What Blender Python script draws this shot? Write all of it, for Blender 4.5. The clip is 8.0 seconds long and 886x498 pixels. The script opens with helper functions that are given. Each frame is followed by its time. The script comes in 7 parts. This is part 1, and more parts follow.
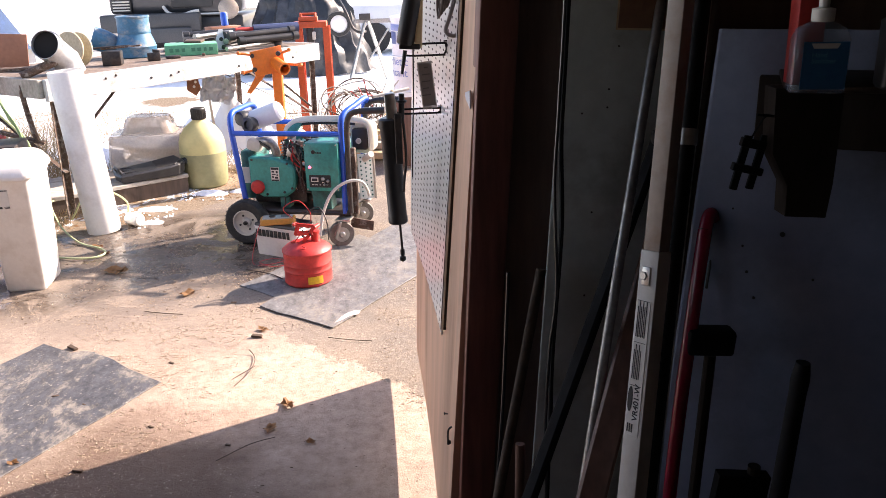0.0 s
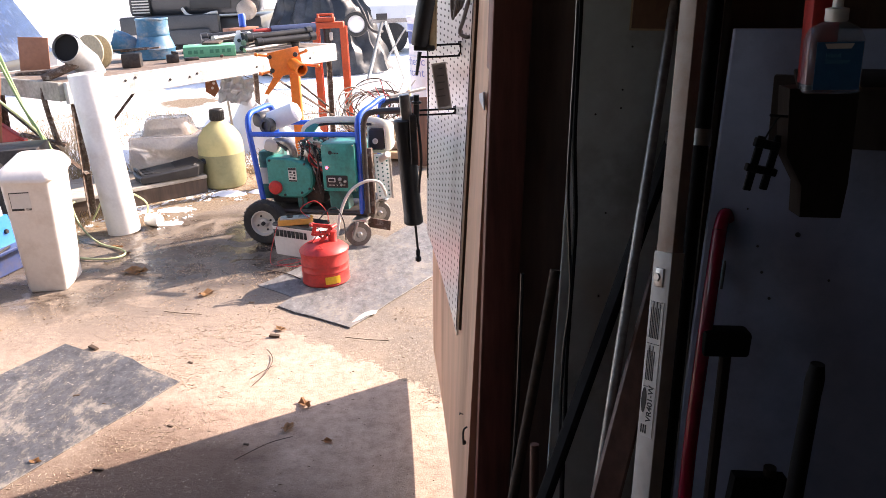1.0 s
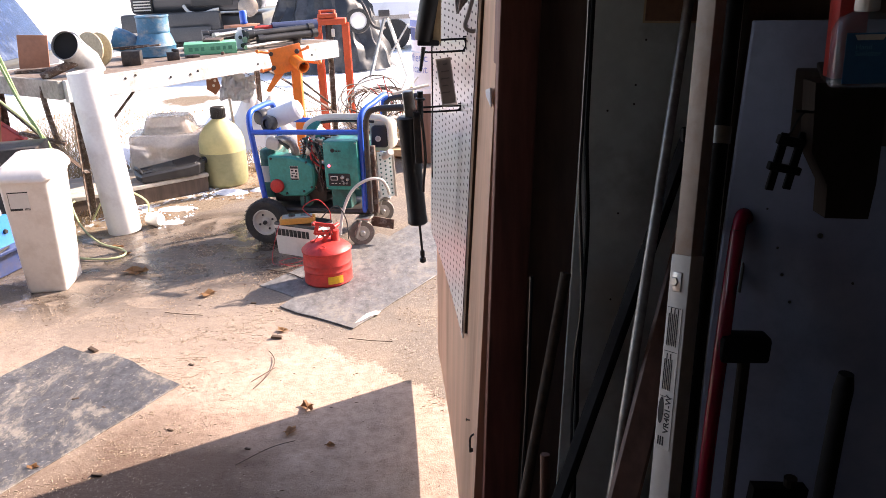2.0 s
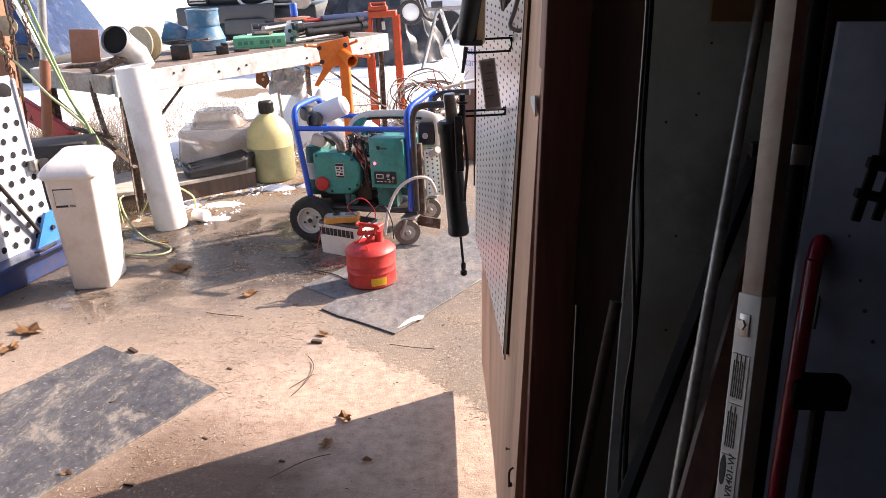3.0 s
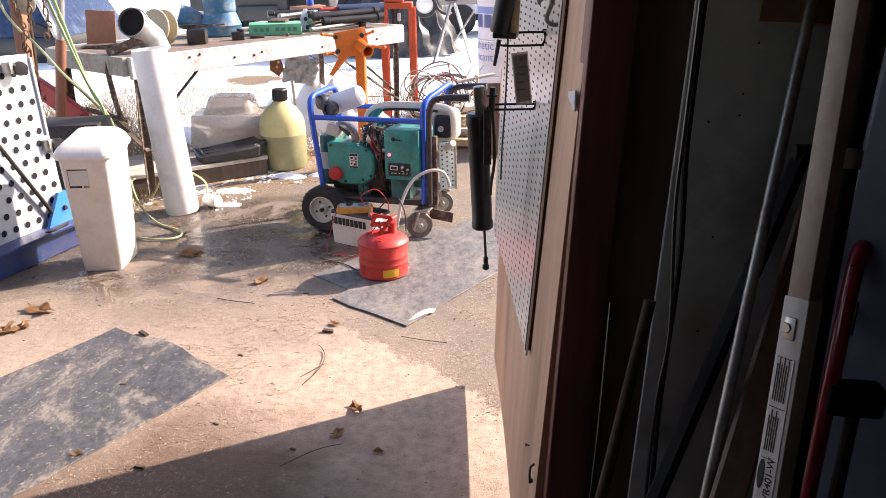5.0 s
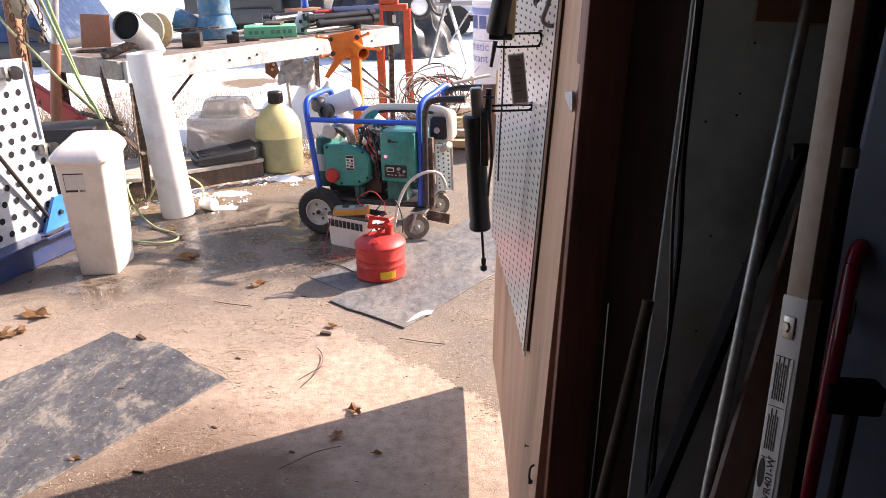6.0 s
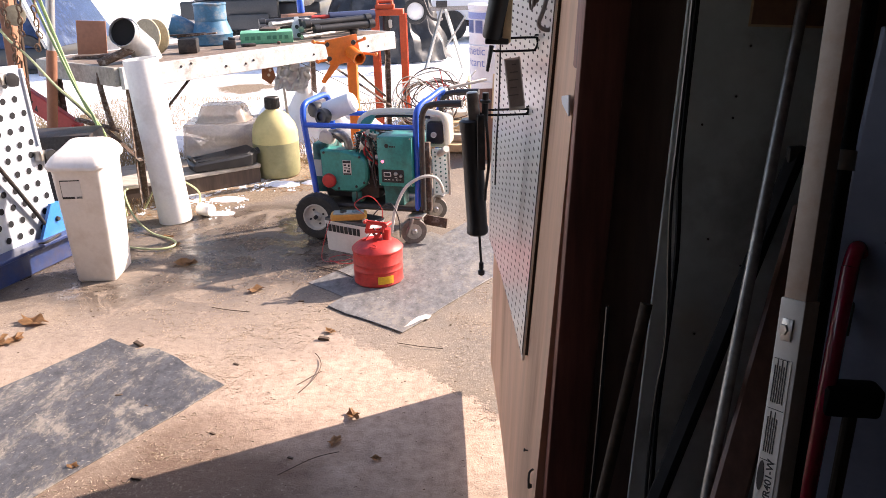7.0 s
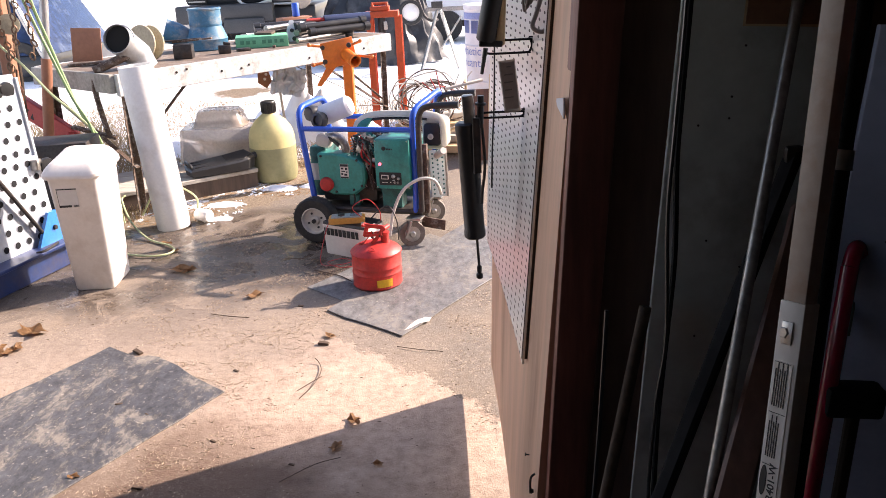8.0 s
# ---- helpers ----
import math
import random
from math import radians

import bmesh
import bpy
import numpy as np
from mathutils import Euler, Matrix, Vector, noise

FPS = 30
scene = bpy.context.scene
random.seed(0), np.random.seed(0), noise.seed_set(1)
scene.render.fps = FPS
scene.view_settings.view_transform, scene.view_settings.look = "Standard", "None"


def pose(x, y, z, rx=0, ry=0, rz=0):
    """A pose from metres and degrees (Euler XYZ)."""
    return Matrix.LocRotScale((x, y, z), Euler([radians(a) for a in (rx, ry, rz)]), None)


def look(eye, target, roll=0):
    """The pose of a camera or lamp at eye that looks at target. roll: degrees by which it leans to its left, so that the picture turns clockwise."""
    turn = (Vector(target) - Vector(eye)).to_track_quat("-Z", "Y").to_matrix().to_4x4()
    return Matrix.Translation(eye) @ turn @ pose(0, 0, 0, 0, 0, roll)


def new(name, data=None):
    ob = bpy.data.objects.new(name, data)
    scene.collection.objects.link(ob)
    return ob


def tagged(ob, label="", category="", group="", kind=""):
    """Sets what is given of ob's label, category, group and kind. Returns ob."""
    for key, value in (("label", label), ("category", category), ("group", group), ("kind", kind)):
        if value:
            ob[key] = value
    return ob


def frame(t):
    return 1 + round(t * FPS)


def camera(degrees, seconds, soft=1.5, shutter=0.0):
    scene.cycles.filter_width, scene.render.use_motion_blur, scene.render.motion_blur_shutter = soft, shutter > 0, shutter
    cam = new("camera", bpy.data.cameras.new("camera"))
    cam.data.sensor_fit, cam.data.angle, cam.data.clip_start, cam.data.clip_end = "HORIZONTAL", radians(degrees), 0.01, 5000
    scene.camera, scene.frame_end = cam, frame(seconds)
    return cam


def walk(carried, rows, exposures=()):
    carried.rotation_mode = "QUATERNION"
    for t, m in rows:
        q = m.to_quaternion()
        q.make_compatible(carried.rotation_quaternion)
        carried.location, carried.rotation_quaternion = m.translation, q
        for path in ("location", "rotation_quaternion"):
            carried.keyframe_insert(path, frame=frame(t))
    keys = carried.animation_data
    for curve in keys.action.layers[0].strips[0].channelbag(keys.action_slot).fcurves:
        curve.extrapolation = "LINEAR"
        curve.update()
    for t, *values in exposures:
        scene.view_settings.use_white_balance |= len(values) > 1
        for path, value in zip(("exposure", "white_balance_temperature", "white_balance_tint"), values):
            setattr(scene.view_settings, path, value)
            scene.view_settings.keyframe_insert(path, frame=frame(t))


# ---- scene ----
cam = camera(56.5, 8.0, soft=0.65)
PATH = [
    (0, (0.077, -0.12, 1.582), (0.151, 1.768, 0.927), -1.7),
    (0.5, (0.082, -0.129, 1.587), (0.134, 1.76, 0.931), -2.0),
    (1, (0.085, -0.125, 1.588), (0.115, 1.764, 0.932), -2.3),
    (1.2, (0.083, -0.117, 1.591), (0.112, 1.771, 0.931), -2.6),
    (2.3, (0.081, -0.038, 1.575), (0.100, 1.849, 0.912), -2.5),
    (2.5, (0.093, -0.012, 1.586), (0.107, 1.875, 0.924), -2.3),
    (2.8, (0.122, 0.069, 1.583), (0.052, 1.953, 0.914), -2.9),
    (3, (0.111, 0.089, 1.584), (0.006, 1.968, 0.906), -3.1),
    (3.2, (0.093, 0.126, 1.575), (-0.023, 1.998, 0.884), -3.5),
    (3.5, (0.053, 0.1, 1.583), (-0.059, 1.973, 0.889), -3.0),
    (4, (0.051, 0.1, 1.579), (-0.061, 1.972, 0.887), -2.1),
    (4.5, (0.055, 0.095, 1.579), (-0.055, 1.968, 0.888), -1.1),
    (6, (0.05, 0.094, 1.58), (-0.05, 1.97, 0.892), -1.5),
    (6.5, (0.051, 0.09, 1.581), (-0.043, 1.968, 0.9), -1.7),
    (7, (0.05, 0.095, 1.58), (-0.044, 1.974, 0.902), -1.8),
    (7.5, (0.051, 0.106, 1.581), (-0.043, 1.985, 0.904), -2.1),
    (8, (0.056, 0.109, 1.586), (-0.038, 1.988, 0.908), -2.8),
]
walk(cam, [(t, look(eye, target, roll)) for t, eye, target, roll in PATH], exposures=[(0.0, 1.82, 7250, 22), (2.5, 1.74, 7250, 22), (3.0, 1.47, 7250, 22), (3.5, 1.53, 7250, 22), (8.0, 1.53, 7250, 22)])

# ---------------------------------------------------------------- light
SUN = Vector((0.88 * math.cos(radians(31)), 0.47 * math.cos(radians(31)), math.sin(radians(31))))
world = bpy.data.worlds.new("sky")
scene.world = world
world.use_nodes = True
sky = world.node_tree.nodes.new("ShaderNodeTexSky")
sky.sky_type, sky.sun_disc = "NISHITA", False
sky.sun_elevation, sky.sun_rotation = radians(31), radians(62)
background = world.node_tree.nodes["Background"]
background.inputs["Strength"].default_value = 0.125
world.node_tree.links.new(sky.outputs["Color"], background.inputs["Color"])
sun = new("sun", bpy.data.lights.new("sun", "SUN"))
sun.data.energy, sun.data.angle, sun.data.color = 4.2, radians(0.6), (1.0, 0.93, 0.83)
sun.matrix_world = look(SUN * 20, (0, 0, 0))


# ---------------------------------------------------------------- materials
def mat(name, col, rough=0.6, metal=0.0, var=0.18, scale=6.0, bump=0.15, dirt=None, dirt_amount=0.35, dirt_scale=2.0,
        coat=0.0, alpha=1.0, glow=None, stretch=(1, 1, 1), transmission=0.0, spec=0.5):
    """A surface with fine grain and larger stains, both in metres."""
    m = bpy.data.materials.new(name)
    m.use_nodes = True
    nt = m.node_tree
    bsdf = nt.nodes["Principled BSDF"]
    co = nt.nodes.new("ShaderNodeTexCoord")
    mp = nt.nodes.new("ShaderNodeMapping")
    mp.inputs["Scale"].default_value = stretch
    nt.links.new(co.outputs["Object"], mp.inputs["Vector"])

    def noise_node(s, detail=6.0, rough_=0.6):
        n = nt.nodes.new("ShaderNodeTexNoise")
        n.inputs["Scale"].default_value, n.inputs["Detail"].default_value, n.inputs["Roughness"].default_value = s, detail, rough_
        nt.links.new(mp.outputs["Vector"], n.inputs["Vector"])
        return n

    fine = noise_node(scale * 10)
    ramp = nt.nodes.new("ShaderNodeMapRange")
    ramp.inputs["From Min"].default_value, ramp.inputs["From Max"].default_value = 0.25, 0.75
    ramp.inputs["To Min"].default_value, ramp.inputs["To Max"].default_value = 1 - var, 1 + var
    nt.links.new(fine.outputs["Fac"], ramp.inputs["Value"])
    vary = nt.nodes.new("ShaderNodeVectorMath")
    vary.operation = "SCALE"
    vary.inputs[0].default_value = col
    nt.links.new(ramp.outputs["Result"], vary.inputs["Scale"])
    big = noise_node(dirt_scale * 2, 8.0, 0.65)
    spots = nt.nodes.new("ShaderNodeMapRange")
    spots.inputs["From Min"].default_value, spots.inputs["From Max"].default_value = 0.5, 0.72
    spots.inputs["To Max"].default_value = dirt_amount
    nt.links.new(big.outputs["Fac"], spots.inputs["Value"])
    mix = nt.nodes.new("ShaderNodeMix")
    mix.data_type = "RGBA"
    nt.links.new(spots.outputs["Result"], mix.inputs[0])
    nt.links.new(vary.outputs["Vector"], mix.inputs[6])
    mix.inputs[7].default_value = (*(dirt or [c * 0.55 for c in col]), 1)
    nt.links.new(mix.outputs[2], bsdf.inputs["Base Color"])
    r = nt.nodes.new("ShaderNodeMapRange")
    r.inputs["To Min"].default_value, r.inputs["To Max"].default_value = max(0.03, rough - 0.12), min(1.0, rough + 0.15)
    nt.links.new(big.outputs["Fac"], r.inputs["Value"])
    nt.links.new(r.outputs["Result"], bsdf.inputs["Roughness"])
    bsdf.inputs["Metallic"].default_value = metal
    bsdf.inputs["Coat Weight"].default_value = coat
    bsdf.inputs["Specular IOR Level"].default_value = spec
    bsdf.inputs["Alpha"].default_value = alpha
    bsdf.inputs["Transmission Weight"].default_value = transmission
    if bump:
        b = nt.nodes.new("ShaderNodeBump")
        b.inputs["Strength"].default_value, b.inputs["Distance"].default_value = bump, 0.004
        nt.links.new(fine.outputs["Fac"], b.inputs["Height"])
        nt.links.new(b.outputs["Normal"], bsdf.inputs["Normal"])
    if glow:
        bsdf.inputs["Emission Color"].default_value, bsdf.inputs["Emission Strength"].default_value = (*glow[:3], 1), glow[3]
    return m


def ground_material():
    """Concrete apron with sawdust and damp patches; beyond its edge snow over dead grass and mud."""
    m = bpy.data.materials.new("ground")
    m.use_nodes = True
    nt = m.node_tree
    L, N = nt.links.new, nt.nodes.new
    bsdf = nt.nodes["Principled BSDF"]
    geo = N("ShaderNodeNewGeometry")
    sep = N("ShaderNodeSeparateXYZ")
    L(geo.outputs["Position"], sep.inputs[0])

    def tex(scale, detail=8.0, rough=0.6, distort=0.0):
        n = N("ShaderNodeTexNoise")
        n.inputs["Scale"].default_value, n.inputs["Detail"].default_value = scale, detail
        n.inputs["Roughness"].default_value, n.inputs["Distortion"].default_value = rough, distort
        L(geo.outputs["Position"], n.inputs["Vector"])
        return n.outputs["Fac"]

    def rng(v, a, b, lo=0.0, hi=1.0):
        n = N("ShaderNodeMapRange")
        n.inputs["From Min"].default_value, n.inputs["From Max"].default_value = a, b
        n.inputs["To Min"].default_value, n.inputs["To Max"].default_value = lo, hi
        L(v, n.inputs["Value"])
        return n.outputs["Result"]

    def op(kind, a, b=None):
        n = N("ShaderNodeMath")
        n.operation = kind
        for i, v in enumerate((a, b)):
            if v is None:
                continue
            if isinstance(v, (int, float)):
                n.inputs[i].default_value = v
            else:
                L(v, n.inputs[i])
        return n.outputs[0]

    def mix(f, a, b):
        n = N("ShaderNodeMix")
        n.data_type = "RGBA"
        L(f, n.inputs[0])
        for i, v in ((6, a), (7, b)):
            if isinstance(v, tuple):
                n.inputs[i].default_value = (*v, 1)
            else:
                L(v, n.inputs[i])
        return n.outputs[2]

    def blob(cx, cy, r, soft, wob):
        """1 inside a patch round (cx, cy), with a ragged rim."""
        dx, dy = op("SUBTRACT", sep.outputs[0], cx), op("SUBTRACT", sep.outputs[1], cy)
        d = op("SQRT", op("ADD", op("MULTIPLY", dx, dx), op("MULTIPLY", dy, dy)))
        return rng(op("ADD", d, op("MULTIPLY", wob, 0.9)), r + 0.45 + soft, r + 0.45 - soft)

    grain = tex(160, 4)
    mid = tex(22, 8, 0.7)
    big = tex(2.2, 8, 0.6)
    wob = tex(3.5, 9, 0.7)
    chips = N("ShaderNodeTexVoronoi")
    chips.inputs["Scale"].default_value = 130
    L(geo.outputs["Position"], chips.inputs["Vector"])
    chip = rng(chips.outputs["Distance"], 0.28, 0.12)
    # concrete with dark aggregate
    col = mix(rng(grain, 0.35, 0.65), (0.125, 0.102, 0.084), (0.250, 0.210, 0.172))
    col = mix(op("MULTIPLY", chip, rng(mid, 0.42, 0.62, 0.0, 0.55)), col, (0.12, 0.095, 0.08))
    col = mix(rng(tex(55, 6, 0.75), 0.48, 0.66, 0.0, 0.55), col, (0.10, 0.075, 0.06))
    col = mix(rng(tex(9, 10, 0.75), 0.5, 0.68, 0.0, 0.55), col, (0.135, 0.105, 0.085))
    col = mix(rng(big, 0.45, 0.7, 0.0, 0.5), col, (0.29, 0.222, 0.155))
    pale = N("ShaderNodeTexVoronoi")
    pale.inputs["Scale"].default_value = 55
    L(geo.outputs["Position"], pale.inputs["Vector"])
    fleck = op("MULTIPLY", rng(pale.outputs["Distance"], 0.22, 0.12), rng(tex(7, 6, 0.7), 0.45, 0.6, 0.0, 0.85))
    # sawdust, trodden out to a ragged line across the apron
    ragged = op("ADD", op("MULTIPLY", op("SUBTRACT", wob, 0.5), 0.55), op("MULTIPLY", op("SUBTRACT", tex(11, 8, 0.7), 0.5), 0.28))
    across = op("ADD", op("ADD", sep.outputs[0], sep.outputs[1]), ragged)
    dust = op("MULTIPLY", rng(across, 2.83, 2.79), blob(-0.34, 2.70, 0.78, 0.34, wob))
    dust = op("MAXIMUM", dust, op("MULTIPLY", blob(-1.5, 2.9, 0.9, 0.6, wob), 0.62))
    dust_col = mix(rng(mid, 0.35, 0.65), (0.37, 0.268, 0.208), (0.50, 0.385, 0.305))
    dust_col = mix(op("MULTIPLY", chip, 0.22), dust_col, (0.30, 0.20, 0.12))
    dust = op("MULTIPLY", dust, rng(mid, 0.28, 0.5, 0.75, 1.0))
    col = mix(dust, col, dust_col)
    col = mix(rng(tex(14, 9, 0.75), 0.52, 0.70, 0.0, 0.35), col, (0.20, 0.135, 0.09))
    # brown stain, widened to darken the floor in the door's shadow as well
    stain_and_shade = op("MULTIPLY", blob(-0.92, 2.08, 0.55, 0.20, wob), 0.85)
    col = mix(stain_and_shade, col, (0.115, 0.065, 0.042))
    trodden = op("MULTIPLY", rng(tex(5, 8, 0.7), 0.40, 0.62, 0.35, 1.0), op("SUBTRACT", 1.0, op("MULTIPLY", dust, 0.85)))
    col = mix(op("MULTIPLY", rng(tex(48, 8, 0.85), 0.53, 0.60, 0.0, 0.75), trodden), col, (0.10, 0.068, 0.047))
    col = mix(op("MULTIPLY", rng(tex(62, 8, 0.85, 0.8), 0.545, 0.60, 0.0, 0.8), trodden), col, (0.54, 0.44, 0.33))
    # damp ground round the generator and bin, drying in patches
    wet = op("MAXIMUM", blob(-1.2, 4.62, 0.80, 0.22, wob), blob(-1.85, 4.45, 0.80, 0.25, wob))
    wet = op("MAXIMUM", wet, op("MULTIPLY", blob(-1.55, 3.75, 0.35, 0.35, wob), 0.6))
    dry = op("MULTIPLY", rng(tex(3.1, 9, 0.72, 0.6), 0.50, 0.57), rng(tex(26, 8, 0.8), 0.36, 0.52, 0.45, 1.0))
    wet = op("MULTIPLY", wet, op("SUBTRACT", 1.0, op("MULTIPLY", dry, 0.85)))
    col = mix(op("MULTIPLY", wet, 0.90), col, mix(rng(tex(40, 8, 0.8), 0.4, 0.6), (0.042, 0.031, 0.024), (0.105, 0.080, 0.062)))
    col = mix(op("MULTIPLY", fleck, 0.8), col, (0.46, 0.38, 0.29))
    # the unseen floor inside is coloured dark to cut bounce light on the boards
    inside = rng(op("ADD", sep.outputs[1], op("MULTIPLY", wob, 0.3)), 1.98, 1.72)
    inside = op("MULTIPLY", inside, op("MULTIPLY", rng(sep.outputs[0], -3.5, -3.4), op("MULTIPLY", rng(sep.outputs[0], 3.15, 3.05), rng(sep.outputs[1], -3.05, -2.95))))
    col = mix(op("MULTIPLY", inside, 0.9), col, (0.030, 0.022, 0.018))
    # the yard: soil at the rim, then dead grass, mud and snow
    edge = op("ADD", sep.outputs[1], op("MULTIPLY", wob, 0.7))
    edge = op("ADD", edge, op("MULTIPLY", sep.outputs[0], -0.85))
    edge = op("ADD", edge, op("MULTIPLY", tex(16, 8, 0.75), 0.18))
    yard = rng(edge, 7.14, 7.22)
    soil = mix(rng(tex(60, 8, 0.8), 0.4, 0.6), (0.085, 0.058, 0.038), (0.30, 0.235, 0.165))
    straw = mix(rng(tex(45, 8, 0.75), 0.38, 0.62), (0.11, 0.078, 0.05), (0.52, 0.42, 0.29))
    straw = mix(rng(edge, 7.5, 8.1), soil, straw)
    snowy = op("ADD", op("MULTIPLY", tex(1.1, 8, 0.65), 1.0), op("ADD", rng(edge, 7.4, 9.4, -0.16, 0.10), op("MULTIPLY", op("SUBTRACT", tex(7, 8, 0.75), 0.5), 0.40)))
    snow = rng(snowy, 0.445, 0.475)
    speck = op("MULTIPLY", rng(tex(19, 9, 0.8, 0.5), 0.56, 0.62), rng(tex(1.7, 6, 0.6), 0.42, 0.58, 0.15, 0.9))
    snow = op("MULTIPLY", snow, op("SUBTRACT", 1.0, speck))
    hollow = blob(-2.95, 10.7, 0.45, 0.10, wob)
    snow = op("MULTIPLY", snow, op("SUBTRACT", 1.0, hollow))
    straw = mix(hollow, straw, soil)
    earth = mix(snow, straw, (0.86, 0.88, 0.92))
    col = mix(yard, col, earth)
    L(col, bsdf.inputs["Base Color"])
    rough = op("SUBTRACT", 0.9, op("MULTIPLY", wet, rng(tex(6, 6, 0.6), 0.36, 0.56, 0.40, 0.78)))
    L(rough, bsdf.inputs["Roughness"])
    height = op("ADD", op("MULTIPLY", mid, 0.6), op("ADD", op("MULTIPLY", grain, 0.4), op("MULTIPLY", dust, 0.5)))
    height = op("MULTIPLY", height, op("SUBTRACT", 1.0, op("MULTIPLY", wet, 0.72)))
    bump = N("ShaderNodeBump")
    bump.inputs["Strength"].default_value, bump.inputs["Distance"].default_value = 0.8, 0.007
    L(height, bump.inputs["Height"])
    L(bump.outputs["Normal"], bsdf.inputs["Normal"])
    return m


def pegboard_material():
    """Glossy white hardboard; a grid of dark dots paints the shaded insides of its holes."""
    m = mat("pegboard", (0.84, 0.79, 0.72), 0.2, var=0.05, scale=8, bump=0.03, dirt=(0.40, 0.37, 0.33), dirt_amount=0.35, dirt_scale=1.5)
    nt = m.node_tree
    L, N = nt.links.new, nt.nodes.new
    bsdf = nt.nodes["Principled BSDF"]
    co = N("ShaderNodeTexCoord")
    sep = N("ShaderNodeSeparateXYZ")
    L(co.outputs["Object"], sep.inputs[0])

    def op(kind, a, b=None):
        n = N("ShaderNodeMath")
        n.operation = kind
        for i, v in enumerate((a, b)):
            if isinstance(v, (int, float)):
                n.inputs[i].default_value = v
            elif v is not None:
                L(v, n.inputs[i])
        return n.outputs[0]

    sq = []
    for axis, pitch in ((1, 0.074), (2, 0.0187)):
        f = op("SUBTRACT", op("FRACT", op("DIVIDE", op("ADD", sep.outputs[axis], 10.0), pitch)), 0.5)
        sq.append(op("MULTIPLY", f, f))
    hole = op("LESS_THAN", op("ADD", sq[0], sq[1]), 0.034)
    mix = N("ShaderNodeMix")
    mix.data_type = "RGBA"
    L(hole, mix.inputs[0])
    L(bsdf.inputs["Base Color"].links[0].from_socket, mix.inputs[6])
    mix.inputs[7].default_value = (0.05, 0.04, 0.035, 1)
    L(mix.outputs[2], bsdf.inputs["Base Color"])
    rough = N("ShaderNodeMix")
    L(hole, rough.inputs[0])
    L(bsdf.inputs["Roughness"].links[0].from_socket, rough.inputs[2])
    rough.inputs[3].default_value = 0.9
    L(rough.outputs[0], bsdf.inputs["Roughness"])
    return m


def mat_material(name, base, dust, level):
    """Rubber matting: scuffed and scratched, with dust trodden in."""
    m = bpy.data.materials.new(name)
    m.use_nodes = True
    nt = m.node_tree
    L, N = nt.links.new, nt.nodes.new
    bsdf = nt.nodes["Principled BSDF"]
    co = N("ShaderNodeTexCoord")

    def tex(scale, stretch, detail, rough, distort=0.0):
        mp = N("ShaderNodeMapping")
        mp.inputs["Scale"].default_value = stretch
        mp.inputs["Rotation"].default_value = (0, 0, 0.5)
        L(co.outputs["Object"], mp.inputs["Vector"])
        n = N("ShaderNodeTexNoise")
        for key, v in (("Scale", scale), ("Detail", detail), ("Roughness", rough), ("Distortion", distort)):
            n.inputs[key].default_value = v
        L(mp.outputs["Vector"], n.inputs["Vector"])
        return n.outputs["Fac"]

    def rng(v, a, b, lo, hi):
        n = N("ShaderNodeMapRange")
        for i, x in ((1, a), (2, b), (3, lo), (4, hi)):
            n.inputs[i].default_value = x
        L(v, n.inputs[0])
        return n.outputs[0]

    def mix(f, a, b):
        n = N("ShaderNodeMix")
        n.data_type = "RGBA"
        L(f, n.inputs[0])
        for i, v in ((6, a), (7, b)):
            if isinstance(v, tuple):
                n.inputs[i].default_value = (*v, 1)
            else:
                L(v, n.inputs[i])
        return n.outputs[2]

    scuff = tex(44, (1, 0.6, 1), 10, 0.8, 0.6)
    col = mix(rng(tex(24, (1, 0.6, 1), 10, 0.75), 0.35, 0.65, 0, 1), tuple(c * 0.6 for c in base), tuple(c * 1.7 for c in base))
    broad = rng(tex(4.2, (1, 0.55, 1), 8, 0.65, 0.7), 0.32, 0.68, -0.24, 0.22)
    film = N("ShaderNodeMath")
    film.operation = "ADD"
    L(broad, film.inputs[0])
    L(scuff, film.inputs[1])
    col = mix(rng(film.outputs[0], level - 0.07, level + 0.09, 0, 0.92), col, dust)
    scrape = tex(7, (2.2, 0.6, 1), 8, 0.75, 0.9)
    col = mix(rng(scrape, 0.55, 0.62, 0, 0.45), col, tuple(c * 0.5 for c in base))
    col = mix(rng(tex(38, (1, 1, 1), 8, 0.8), 0.53, 0.62, 0, 0.55), col, tuple(c * 0.5 for c in base))
    col = mix(rng(tex(60, (1, 1, 1), 4, 0.6), 0.62, 0.70, 0, 0.7), col, tuple(c * 1.5 for c in dust))
    L(col, bsdf.inputs["Base Color"])
    L(rng(scuff, 0.4, 0.65, 0.45, 0.85), bsdf.inputs["Roughness"])
    b = N("ShaderNodeBump")
    b.inputs["Strength"].default_value, b.inputs["Distance"].default_value = 0.4, 0.003
    L(scuff, b.inputs["Height"])
    L(b.outputs["Normal"], bsdf.inputs["Normal"])
    return m


M_GROUND = ground_material()
M_PEG = pegboard_material()
M_PLY = mat("raw_plywood", (0.69, 0.415, 0.27), 0.6, var=0.26, scale=2, stretch=(1, 0.5, 0.06), bump=0.15, dirt=(0.24, 0.115, 0.06), dirt_amount=0.75, dirt_scale=5)
M_POST = mat("brown_stained_wood", (0.245, 0.085, 0.062), 0.55, var=0.5, scale=4, stretch=(1, 1, 0.1), bump=0.25, dirt=(0.07, 0.028, 0.022), dirt_amount=0.85, dirt_scale=3)
M_DARKWOOD = mat("dark_old_wood", (0.085, 0.055, 0.04), 0.7, var=0.4, scale=4, stretch=(1, 1, 0.1), bump=0.3)
